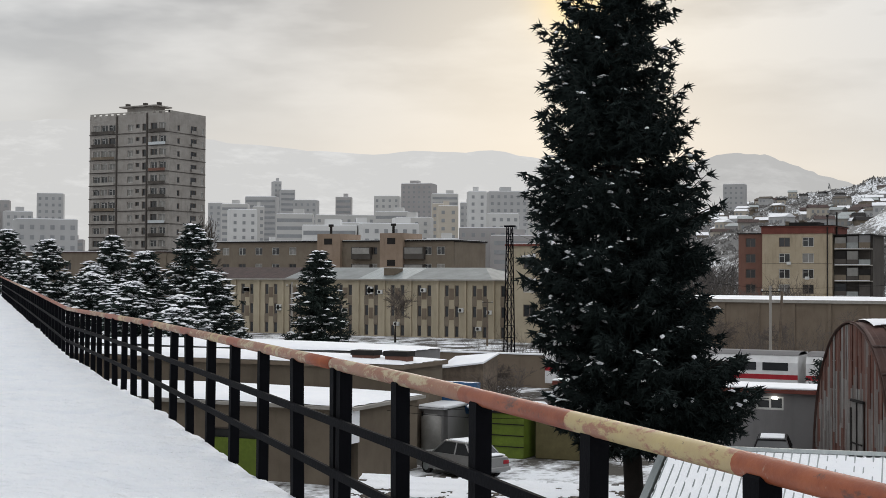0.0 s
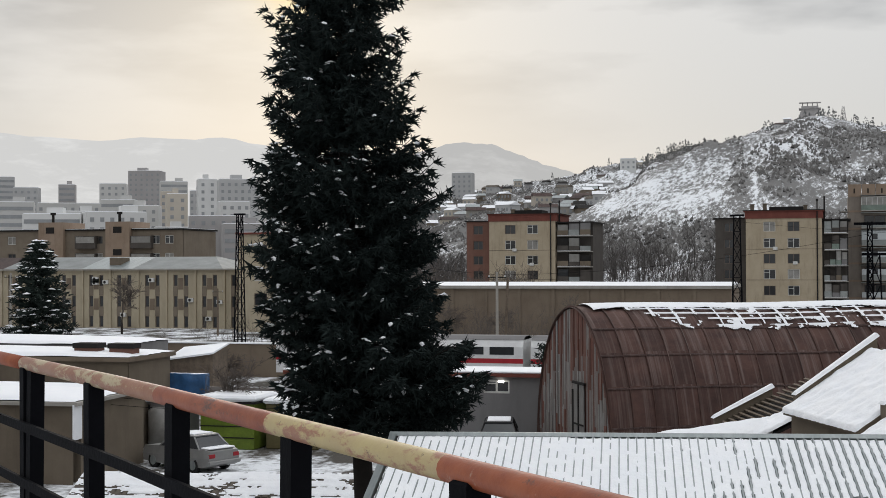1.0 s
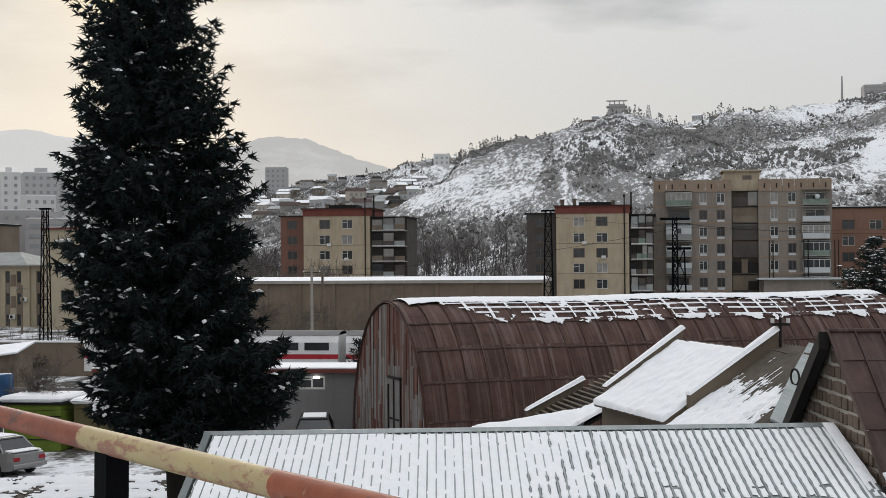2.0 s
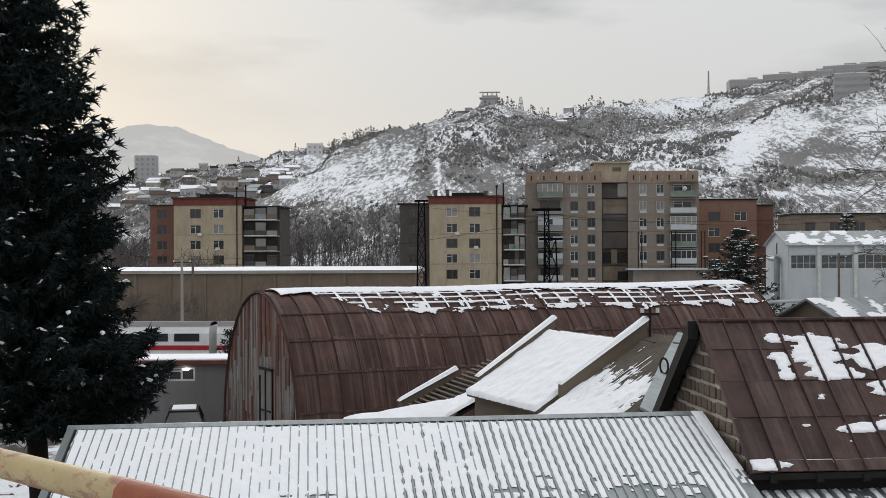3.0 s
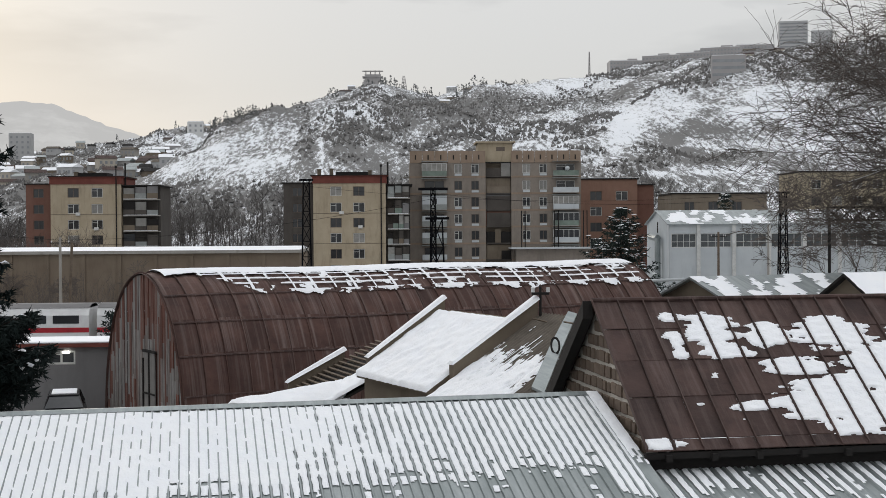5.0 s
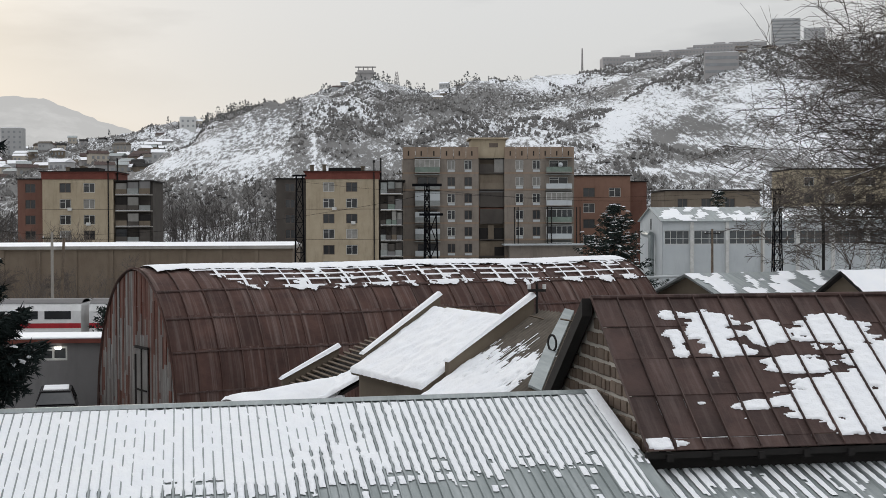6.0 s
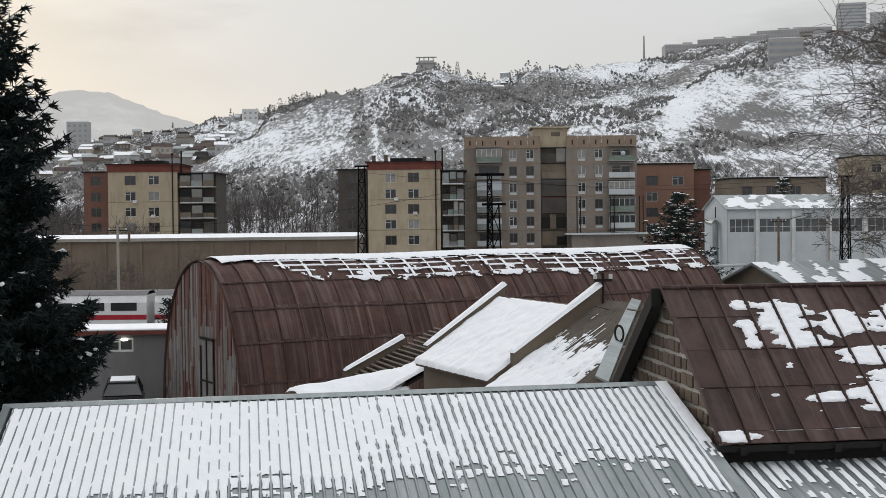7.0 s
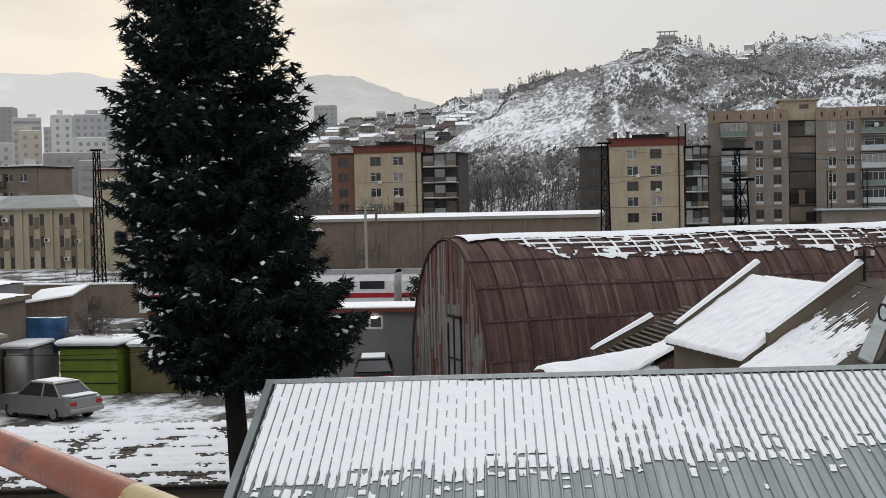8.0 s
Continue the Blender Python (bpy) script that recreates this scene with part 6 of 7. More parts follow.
def tall_spruce(x, y, height, lean, label):
    """The old spruce by the shed: close rounded masses of foliage low down, open upturned boughs above."""
    rng = random.Random(5)
    root = tagged(new("conifer_tree"), label, "tree", "conifers")
    root.location = (x, y, ZG)
    axis = lambda z: Vector((lean * z / height + 0.05 * math.sin(z * 0.5), 0, z))
    girth = lambda z: 0.24 * (1 - z / height) ** 0.8 * (1.3 if z < 0.3 else 1) + 0.012
    ring = lambda z: [tuple(axis(z) + Vector((girth(z) * math.cos(a), girth(z) * math.sin(a), 0))) for a in np.linspace(0, 2 * math.pi, 10, endpoint=False)]
    part("trunk", Geo().rings([ring(z) for z in np.linspace(0, height, 24)]).mesh("trunk", BARK, True), root)
    lg, v, f, sv, sf = Geo(), [], [], [], []

    def tuft(p, d, ln, wd):
        """One short needled shoot, a three-sided spike."""
        s1 = d.orthogonal().normalized() * wd
        s2 = d.cross(s1)
        n = len(v)
        v.extend(((p + s1)[:], (p - s1 * 0.5 + s2 * 0.87)[:], (p - s1 * 0.5 - s2 * 0.87)[:], (p + d * ln)[:]))
        f.extend(((n + 3, n, n + 1), (n + 3, n + 1, n + 2), (n + 3, n + 2, n)))

    def lie(p, d, ln, wd):
        side = Vector((-d.y, d.x, 0)).normalized() * wd
        n = len(sv)
        a, b = p - d * ln * 0.5, p + d * ln * 0.5
        sv.extend((a[:], (p + side + d * ln * 0.15)[:], (b - Vector((0, 0, 0.025)))[:], (p - side - d * ln * 0.1)[:], (p + Vector((0, 0, wd * 0.5)))[:]))
        sf.extend(((n, n + 1, n + 4), (n + 1, n + 2, n + 4), (n + 2, n + 3, n + 4), (n + 3, n, n + 4)))

    reach_z = (4.2, 4.9, 5.6, 6.9, 8.4, 9.6, 11.0, 12.2, 13.2, 14.0, 14.7, 16.9, height)
    reach = (1.2, 2.05, 2.5, 2.45, 2.4, 2.15, 2.05, 1.95, 1.75, 1.6, 1.4, 0.9, 0.08)
    z = 4.45
    while z < height - 0.15:
        dense = 1.0 if z < 9.8 else max(0.6, 1.0 - 0.11 * (z - 9.8))
        for k in range(int((11 if z < 9.8 else 9) * dense) if z < 14.2 else 6):
            a = rng.uniform(0, 2 * math.pi)
            out = Vector((math.cos(a), math.sin(a), 0))
            cross = Vector((-out.y, out.x, 0))
            lump = 0.80 + 0.32 * noise.noise(Vector((math.cos(a) * 1.5, math.sin(a) * 1.5, z * 0.75)))
            far = float(np.interp(z, reach_z, reach)) * lump * rng.uniform(0.72, 1.16) * (1.0 + (0.10 * out.x if z < 6.5 else -0.16 * max(0.0, out.x) if z > 11.5 else 0.0))
            fall = rng.uniform(0.18, 0.42) if z < 9 else rng.uniform(-0.05, 0.30)
            base = axis(z + rng.uniform(-0.1, 0.1))
            at = lambda q: base + out * far * q + Vector((0, 0, far * (0.10 * q - fall * q * q * 1.3 + 0.36 * q ** 4)))
            pts = [at(q) for q in (0.0, 0.35, 0.7, 1.0)]
            for m in range(3):
                lg.tube(pts[m], pts[m + 1], 0.026 - 0.007 * m, 0.02 - 0.007 * m, 4)
            step = 0.135
            n = max(3, int(far / step))
            for i in range(n):
                q = (i + 1) / n
                if q < (0.38 if z < 11 else 0.2):
                    continue
                p = at(q)
                twig = (0.40 * (1 - q) + 0.17) * min(1.0, 0.35 + far * 0.4)
                for sgn in (-1, 1):
                    d = (out * rng.uniform(0.45, 0.95) + cross * sgn * rng.uniform(0.5, 1.0) + Vector((0, 0, rng.uniform(-0.8, 0.3)))).normalized()
                    m = max(2, int(twig / 0.075))
                    for c in range(m):
                        e = p + d * twig * (c + 0.6) / m - Vector((0, 0, 0.05 * (c / m) ** 2))
                        for _ in range(5):
                            tuft(e, (d * 0.9 + Vector((rng.uniform(-1, 1), rng.uniform(-1, 1), rng.uniform(-0.9, 0.8)))).normalized(), rng.uniform(0.12, 0.22), rng.uniform(0.015, 0.03))
                    if q > 0.6 and rng.random() < 0.055 + 0.30 * max(0.0, -out.x * 0.9 - out.y * 0.35) * (1.0 if z < 10.5 else 0.5):
                        for _ in range(3):
                            lie(p + d * twig * rng.uniform(0.1, 0.7) + Vector((0, 0, rng.uniform(0.03, 0.07))), Vector((d.x, d.y, d.z * 0.2)).normalized(), rng.uniform(0.14, 0.32), rng.uniform(0.035, 0.065))
                tuft(p, (out + Vector((0, 0, rng.uniform(-0.2, 0.8)))).normalized(), 0.24, 0.05)
        z += 0.14 if z < 10 else 0.17
    tagged(part("branchwork", lg.mesh("branchwork", BARK), root), kind="stuff")
    part("crown", mesh_of("crown", v, f, NEEDLE), root)
    part("snow", mesh_of("snow", sv, sf, SNOW), root, "snow caught on the sprays", kind="stuff")


tall_spruce(-10.62, 30.4, 20.5, -0.9, "tall dark spruce with a little snow, growing beside the shed roof")
# snowy firs beyond the low sheds
for k, (x, y, h, r, s) in enumerate(((-58.5, 93.4, 9.9, 2.3, 0.22), (-70.4, 93, 12.2, 3.4, 0.5), (-79.3, 93.5, 11.2, 3.4, 0.75), (-76.5, 88, 8.6, 3.4, 0.85), (-86.2, 93, 11.0, 3.4, 0.65), (-84, 88, 9.0, 3.2, 0.8), (-92, 94, 12.0, 3.6, 0.6), (-66.0, 80, 7.4, 3.0, 0.85), (-60.5, 78, 5.6, 2.8, 0.8), (-71.5, 82, 8.0, 3.0, 0.85), (-98, 96, 11, 3.6, 0.6), (-90, 84, 7.5, 3.2, 0.7), (-74.5, 92, 10.0, 3.2, 0.7), (-66.5, 90, 8.2, 3.2, 0.6), (-63.0, 82, 6.4, 2.9, 0.85), (-80.5, 84, 7.0, 3.2, 0.85), (-104, 98, 12, 3.6, 0.6))):
    conifer(x, y, h, r * 1.35, 20 + k, "snow-laden fir growing behind the low sheds" if s > 0.3 else "pointed dark fir standing before the office", NEEDLE2, 34, 9, 0.5, 0.04, s, None, (0, 0), 9, 0.3, 0.18, 0.75, pads=1.7)
conifer(23.2, 150, 9.9, 5.0, 71, "broad blue fir before the orange block", NEEDLE2, 26, 8, 0.55, 0.05, 0.35, None, (0, 0), 6, 0.2, 0.2, 0.7)
conifer(48, 205, 13, 3.0, 72, "dark fir behind the white hall", NEEDLE2, 20, 7, 0.6, 0.1, 0.3, None, (0, 0), 5, 0.2, 0.2, 0.7)
conifer(-15.5, 76, 3.6, 1.9, 73, "low round dark evergreen behind the grey shed", NEEDLE2, 16, 7, 0.35, 0.03, 0.1, None, (0, 0), 6, 0.0, 0.1, 0.35)


def bare_tree(x, y, height, seed, label, spread=0.5, levels=5, droop=0.0, trunk=0.2, twig_mat=TWIG, snow=0.0, split=(3, 4), first=0.3, z0=None, lean=(0, 0), gravity=0.0, twigs=5, fine=0.012):
    rng = random.Random(seed)
    root = tagged(new("bare_tree"), label, "tree", "bare trees")
    root.location = (x, y, ZG if z0 is None else z0)
    tg, bg, sg = Geo(), Geo(), Geo()

    def grow(p, d, ln, r, lv):
        q = p
        n = 3
        for i in range(n):
            d = (d + Vector((rng.uniform(-1, 1), rng.uniform(-1, 1), rng.uniform(-0.5, 0.6))) * 0.18 + Vector((0, 0, -gravity * (levels - lv) * 0.10))).normalized()
            e = q + d * ln / n
            ra, rb = r * (1 - 0.22 * i), r * (1 - 0.22 * (i + 1))
            (tg if lv == levels else bg).tube(q, e, max(ra, fine), max(rb, fine), 7 if lv == levels else (5 if lv > 2 else 3))
            if snow and lv >= 2 and abs(d.z) < 0.6 and rng.random() < snow:
                sg.tube(q + Vector((0, 0, ra * 0.9)), e + Vector((0, 0, rb * 0.9)), ra * 0.6, rb * 0.6, 4)
            q = e
            if lv < levels and i < n - 1 and lv > 0:
                side = (d + Vector((rng.uniform(-1, 1), rng.uniform(-1, 1), rng.uniform(-0.6, 0.5))) * 0.9).normalized()
                grow(q, side, ln * rng.uniform(0.4, 0.65), rb * 0.5, lv - 1 if lv > 1 else 0)
        if lv > 0:
            for _ in range(rng.randint(*split) if lv > 1 else twigs):
                side = (d + Vector((rng.uniform(-1, 1), rng.uniform(-1, 1), rng.uniform(-0.7, 0.7) - droop)) * spread * 1.5).normalized()
                grow(q, side, ln * rng.uniform(0.55, 0.85), rb * 0.62, lv - 1)

    grow(Vector((0, 0, 0)), Vector((lean[0], lean[1], 1)).normalized(), height * first, trunk, levels)
    part("trunk", tg.mesh("trunk", BARK if trunk > 0.15 else twig_mat), root)
    tagged(part("branchwork", bg.mesh("branchwork", twig_mat), root), kind="stuff")
    if sg.v:
        part("snow", sg.mesh("snow", SNOW), root, "snow lying along the limbs")
    return root


def great_willow(x, y, label):
    """A spreading willow: heavy arching limbs, branches along them, and thousands of fine hanging twigs."""
    rng = random.Random(12)
    root = tagged(new("bare_tree"), label, "tree", "bare trees")
    root.location = (x, y, ZG)
    part("trunk", Geo().tube((0, 0, 0), (-0.4, 0, 4.5), 0.62, 0.5, 12).tube((-0.4, 0, 4.5), (-0.6, 0.2, 9.0), 0.5, 0.36, 12).mesh("trunk", BARK), root)
    bg, tw, sg = Geo(), Geo(), Geo()

    def bough(p, d, ln, r, lv):
        n = 6 if lv == 3 else 3
        for i in range(n):
            d = (d + Vector((rng.uniform(-1, 1), rng.uniform(-1, 1), rng.uniform(-0.75, 0.5))) * 0.24).normalized()
            e = p + d * ln / n
            ra, rb = max(0.02, r * (1 - 0.8 * i / n)), max(0.016, r * (1 - 0.8 * (i + 1) / n))
            bg.tube(p, e, ra, rb, 6 if lv > 1 else 4)
            if lv > 1 and abs(d.z) < 0.55 and rng.random() < 0.5:
                sg.tube(p + Vector((0, 0, ra * 0.8)), e + Vector((0, 0, rb * 0.8)), ra * 0.6, rb * 0.6, 4)
            p = e
            if lv > 0:
                for _ in range(2 if lv > 1 else 1):
                    bough(p, (d * 0.7 + Vector((rng.uniform(-1, 1), rng.uniform(-1, 1), rng.uniform(-0.5, 0.8)))).normalized(), ln * rng.uniform(0.32, 0.5), rb * 0.5, lv - 1)
            if lv < 2:
                for _ in range(1 if lv else 2):
                    q, g = p, (d * 0.6 + Vector((rng.uniform(-1, 1), rng.uniform(-1, 1), rng.uniform(-0.4, 0.7)))).normalized()
                    seg = rng.uniform(0.65, 1.35)
                    for k in range(2):
                        w = q + g * seg
                        tw.tube(q, w, 0.015 - 0.003 * k, 0.012 - 0.003 * k, 3)
                        q, g = w, (g + Vector((rng.uniform(-0.2, 0.2), rng.uniform(-0.2, 0.2), -0.42))).normalized()

    for a, z, up, ln in ((180, 4.6, 0.45, 15), (168, 6.5, 0.55, 16), (195, 7.5, 0.75, 15), (205, 5.5, 0.25, 13), (160, 8.6, 1.0, 15), (188, 9.0, 1.3, 14), (215, 8.8, 1.5, 13), (120, 8.5, 1.2, 12), (20, 8.0, 0.8, 11), (250, 7.0, 0.6, 11), (300, 8.8, 1.0, 11), (80, 7.0, 0.9, 11)):
        t = radians(a)
        bough(Vector((-0.45, 0.1, z)), Vector((math.cos(t), math.sin(t), up)).normalized(), ln * 0.86, 0.27, 3)
    tagged(part("branchwork", bg.mesh("branchwork", TWIG), root), kind="stuff")
    tagged(part("twigwork", tw.mesh("twigwork", TWIG), root), kind="stuff")
    part("snow", sg.mesh("snow", SNOW), root, "snow lying along the limbs", kind="stuff")


great_willow(37.9, 76, "great bare willow with fine hanging twigs")
bare_tree(29.2, 109, 13, 4, "slender bare tree before the white hall", 0.5, 4, 0, 0.22, TWIG, 0, (3, 4), 0.33, None, (0, 0), 0.3, 5, 0.016)
bare_tree(36, 112, 14, 14, "slender bare tree beside the pylon", 0.5, 4, 0, 0.22, TWIG, 0, (3, 4), 0.33, None, (0, 0), 0.3, 5, 0.016)
bare_tree(-38.0, 82, 5.5, 6, "bushy bare tree by the railway", 0.8, 4, 0, 0.14, TWIG, 0.2, (3, 4), 0.22, None, (0, 0), 0, 5, 0.012)
bare_tree(-27.0, 60.5, 5.0, 7, "bare sapling beside the green container", 0.7, 4, 0, 0.11, TWIG, 0.3, (3, 4), 0.3, None, (0.15, 0), 0, 4, 0.01)
bare_tree(-83, 150, 8, 8, "bare tree before the office", 0.5, 4, 0, 0.16, TWIG, 0, (3, 4), 0.3, None, (0, 0), 0, 5, 0.016)
bare_tree(-142, 190, 19, 9, "tall bare poplar among the flats", 0.22, 4, -0.3, 0.3, TWIG, 0, (3, 4), 0.3, None, (0, 0), 0, 5, 0.03)
for k, (x, y, h) in enumerate(((-36, 128, 7), (-30, 126, 6.5), (-24, 130, 7), (-17, 127, 6), (-41, 130, 7.5), (-62, 150, 8), (-57, 135, 7))):
    bare_tree(x, y, h, 40 + k, "bare roadside tree before the long wall", 0.6, 4, 0, 0.12, TWIG, 0.1, (3, 4), 0.26, None, (0, 0), 0.2, 5, 0.012)


def brushwood(name, n, where, hmin, hmax, label, mat=TWIG, seed=1, limbs=7, thick=0.035):
    """A thicket: many bare stems with raking side shoots, too many to count."""
    rng = random.Random(seed)
    v, f = [], []

    def blade(p, q, w):
        k = len(v)
        s = Vector((rng.uniform(-1, 1), rng.uniform(-1, 1), 0)).normalized() * w
        t = Vector((-s.y, s.x, 0))
        v.extend((tuple(p + s), tuple(p - s * 0.5 + t), tuple(p - s * 0.5 - t), tuple(q)))
        f.extend(((k, k + 1, k + 3), (k + 1, k + 2, k + 3), (k + 2, k, k + 3)))

    for _ in range(n):
        x, y = where(rng)
        z = ground_z(x, y)
        h = rng.uniform(hmin, hmax)
        p = Vector((x, y, z - 0.3))
        tip = p + Vector((rng.uniform(-0.2, 0.2) * h, rng.uniform(-0.2, 0.2) * h, h))
        blade(p, tip, thick * h / 5)
        for _ in range(limbs):
            a = p.lerp(tip, rng.uniform(0.2, 0.85))
            ln = h * rng.uniform(0.2, 0.42)
            b = a + Vector((rng.uniform(-1, 1), rng.uniform(-1, 1), rng.uniform(0.4, 1.2))).normalized() * ln
            blade(a, b, thick * 0.6 * h / 5)
            for _ in range(3):
                c = a.lerp(b, rng.uniform(0.3, 0.9))
                blade(c, c + Vector((rng.uniform(-1, 1), rng.uniform(-1, 1), rng.uniform(-0.1, 1.0))).normalized() * ln * 0.6, thick * 0.4 * h / 5)
    thing(name, mesh_of(name, v, f, mat), label, "brushwood", kind="stuff")


# twig colour lifted to grey: the haze over the hill is put in here
SCRUB = plain("hazed_scrub", (0.185, 0.178, 0.172), 0.95, 0, 0.3, 0.05, bump=0, world=True)


def polar(a0, a1, r0, r1):
    def where(rng):
        a, r = math.radians(rng.uniform(a0, a1)), r0 + (r1 - r0) * rng.random()
        return r * math.sin(a), r * math.cos(a)
    return where


WOODS = plain("leafless_wood", (0.080, 0.072, 0.068), 0.95, 0, 0.3, 0.05, bump=0, world=True)
brushwood("bare_wood", 1300, polar(-17, 14, 265, 345), 6, 12, "grey bare wood at the foot of the hill", WOODS, 2, 8, 0.05)
brushwood("bare_wood", 500, polar(-24, -12, 175, 222), 4, 8, "bare brown scrub between the blocks", TWIG, 3, 8, 0.05)
brushwood("track_brush", 620, lambda r: (r.uniform(-54, -10), r.uniform(100, 154)), 1.5, 4.2, "brown brush along the railway", TWIG, 4, 7, 0.04)
brushwood("track_brush", 160, lambda r: (r.uniform(16, 60), r.uniform(120, 152)), 1.2, 3.0, "thin brush before the white hall", TWIG, 5, 7, 0.04)
brushwood("far_scrub", 320, polar(10, 24, 255, 330), 5, 10, "bare wood behind the white hall", SCRUB, 6, 8, 0.05)


def hill_bushes():
    """Bare bushes and small conifers speckling the hill."""
    rng = random.Random(9)
    v, f = [], []
    for _ in range(95000):
        a, r = math.radians(rng.uniform(-19, 23)), 340 + 900 * rng.random() ** 0.8
        x, y = r * math.sin(a), r * math.cos(a)
        dens = fbm(x, y * 0.6, 85, 21.0) + 0.5 * fbm(x, y, 26, 5.0)
        z = ground_z(x, y)
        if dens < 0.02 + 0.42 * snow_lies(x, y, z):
            continue
        h = rng.uniform(0.5, 1.4) * (1.5 if dens > 0.35 else 1)
        w = h * rng.uniform(0.35, 0.7)
        n = len(v)
        t = rng.uniform(0, 2)
        v.extend([(x + w * math.cos(t + k * 2.1), y + w * math.sin(t + k * 2.1), z + h * rng.uniform(-0.1, 0.45)) for k in range(3)] + [(x + rng.uniform(-0.4, 0.4), y, z + h)])
        f.extend(((n, n + 1, n + 3), (n + 1, n + 2, n + 3), (n + 2, n, n + 3)))
    thing("hill_scrub", mesh_of("hill_scrub", v, f, SCRUB), "leafless scrub speckling the hillside, greyed for haze", "scrub", kind="stuff")
    v, f = [], []
    crest = []
    for _ in range(190):
        a = rng.choice((rng.uniform(-9.5, -4.5), rng.uniform(-8.5, -5.2), rng.uniform(-3, 2), rng.uniform(2.5, 5.5), rng.uniform(-17, -4)))
        r = rng.uniform(1050, 1195) if a > -9 else rng.uniform(650, 1100)
        crest.append((r * math.sin(math.radians(a)), r * math.cos(math.radians(a)), rng.uniform(3.5, 8.5), rng.random() < 0.55))
    for x, y, h, conif in crest:
        z = ground_z(x, y)
        for k in range(26):
            s = rng.random()
            rad = (h * 0.22 * (1 - s) if conif else h * 0.36 * math.sin(math.pi * min(1, 0.15 + s * 0.85))) * rng.uniform(0.5, 1)
            t = rng.uniform(0, 6.28)
            c = Vector((x + rad * math.cos(t), y + rad * math.sin(t), z + h * (0.1 + 0.9 * s)))
            w = h * 0.10
            n = len(v)
            v.extend([tuple(c + Vector((rng.uniform(-1, 1), rng.uniform(-1, 1), rng.uniform(-1, 1))) * w) for _ in range(4)])
            f.extend(((n, n + 1, n + 2), (n, n + 2, n + 3), (n, n + 3, n + 1), (n + 1, n + 3, n + 2)))
    # tree colour lightened by the haze of a kilometre of air
    thing("crest_trees", mesh_of("crest_trees", v, f, needle_mat("hazed_trees", (0.12, 0.125, 0.125), (0.19, 0.195, 0.19))), "small trees along the hill crest, paled for haze", "trees", kind="stuff")


hill_bushes()
# ---- the yard, the railway and small things ----
def snow_drift(root, w, d, z, dome=0.12, name="roof_snow", over=0.15):
    nx, ny = 30, 20
    snow_cells(name, nx, ny, lambda i, j: ((-over + i * (w + 2 * over) / nx, -over + j * (d + 2 * over) / ny, z + dome * max(0.0, math.sin(math.pi * i / nx)) ** 0.5 * max(0.0, math.sin(math.pi * j / ny)) ** 0.5), (0, 0, 1)), lambda i, j: True, "even snow", 0.05, root)


low = tagged(new("garage"), "long plastered garage with a snowy flat roof and a green door", "garage")
low.matrix_world = frame2(-45.6, 46.5, 3)
facade(low, pose(0, 0, 0), 17.6, ZG, 2.55, [(12.4, 0.62, 2.6, 2.0, "slit")], PLASTER, 0.3)
core(low, 17.6, 6, ZG, 2.55, PLASTER, 0.6)
part("door", boxm("door", GREEN, 11.2, 0.05, ZG, 13.6, 0.12, 1.2), low, "green painted metal door")
part("eave", boxm("eave", CONCRETE, -0.2, -0.3, 2.55, 17.9, 6.2, 2.68), low)
snow_drift(low, 17.6, 6, 2.7, 0.3)
part("gutter", Geo().box(17.75, -0.35, 1.3, 17.8, 0.3, 2.6).mesh("gutter", SNOW), low, "hanging flap of snow")
high = tagged(new("workshop"), "ochre workshop with a snowy roof and squat chimneys", "workshop")
high.matrix_world = frame2(-53.4, 54.5, 2)
facade(high, pose(0, 0, 0), 23.3, ZG, 3.75, [], PLASTER)
core(high, 23.3, 4.2, ZG, 3.75, PLASTER, 0.1)
part("cornice", boxm("cornice", WAREW, -0.15, -0.2, 3.6, 23.5, 4.4, 3.78), high)
snow_drift(high, 23.3, 4.2, 3.8, 0.25)
for x in (20.2, 21.9):
    c = part("chimney", boxm("chimney", REDBRICK, x, 1.0, 3.7, x + 1.1, 1.7, 4.1), high)
    part("chimney_cap", boxm("chimney_cap", DARK, x - 0.06, 0.95, 4.1, x + 1.16, 1.75, 4.32), c)
back = tagged(new("long_shed"), "long low grey-blue shed with snow on its roof", "shed")
back.matrix_world = frame2(-66, 72, 1)
part("wall", boxm("wall", GREYW, 0, 0, ZG, 26, 6, 3.2), back)
snow_drift(back, 26, 6, 3.25, 0.3)

# small shed with tiled roof under the spruce
hut = tagged(new("tiled_shed"), "low shed with worn grey tiles half under snow", "shed")
hut.matrix_world = frame2(-19.2, 31.4, 12)
part("wall", boxm("wall", PLASTER, 0.1, 0.2, ZG, 7.4, 3.6, 1.2), hut)
part("roof_deck", Geo().rings([[(0, 0, 1.25), (7.6, 0, 1.25), (7.6, 0, 1.33), (0, 0, 1.33)], [(0, 2.9, 2.2), (7.6, 2.9, 2.2), (7.6, 2.9, 2.28), (0, 2.9, 2.28)]]).mesh("roof_deck", DARK), hut)
tile = Geo().rings([[(0.0, 0.0, 0.02), (0.055, 0.0, 0.05), (0.13, 0.0, 0.05), (0.185, 0.0, 0.02), (0.185, 0, 0.0), (0, 0, 0.0)], [(0.0, 0.42, 0.0), (0.055, 0.42, 0.03), (0.13, 0.42, 0.03), (0.185, 0.42, 0.0), (0.185, 0.42, -0.02), (0, 0.42, -0.02)]]).mesh("tile", ASBEST)
for r in range(7):
    for c in range(40):
        part("tile", tile, hut, m=pose(c * 0.19, r * 0.41, 1.335 + r * 0.41 * 0.328 + random.uniform(0, 0.008), 18.0))
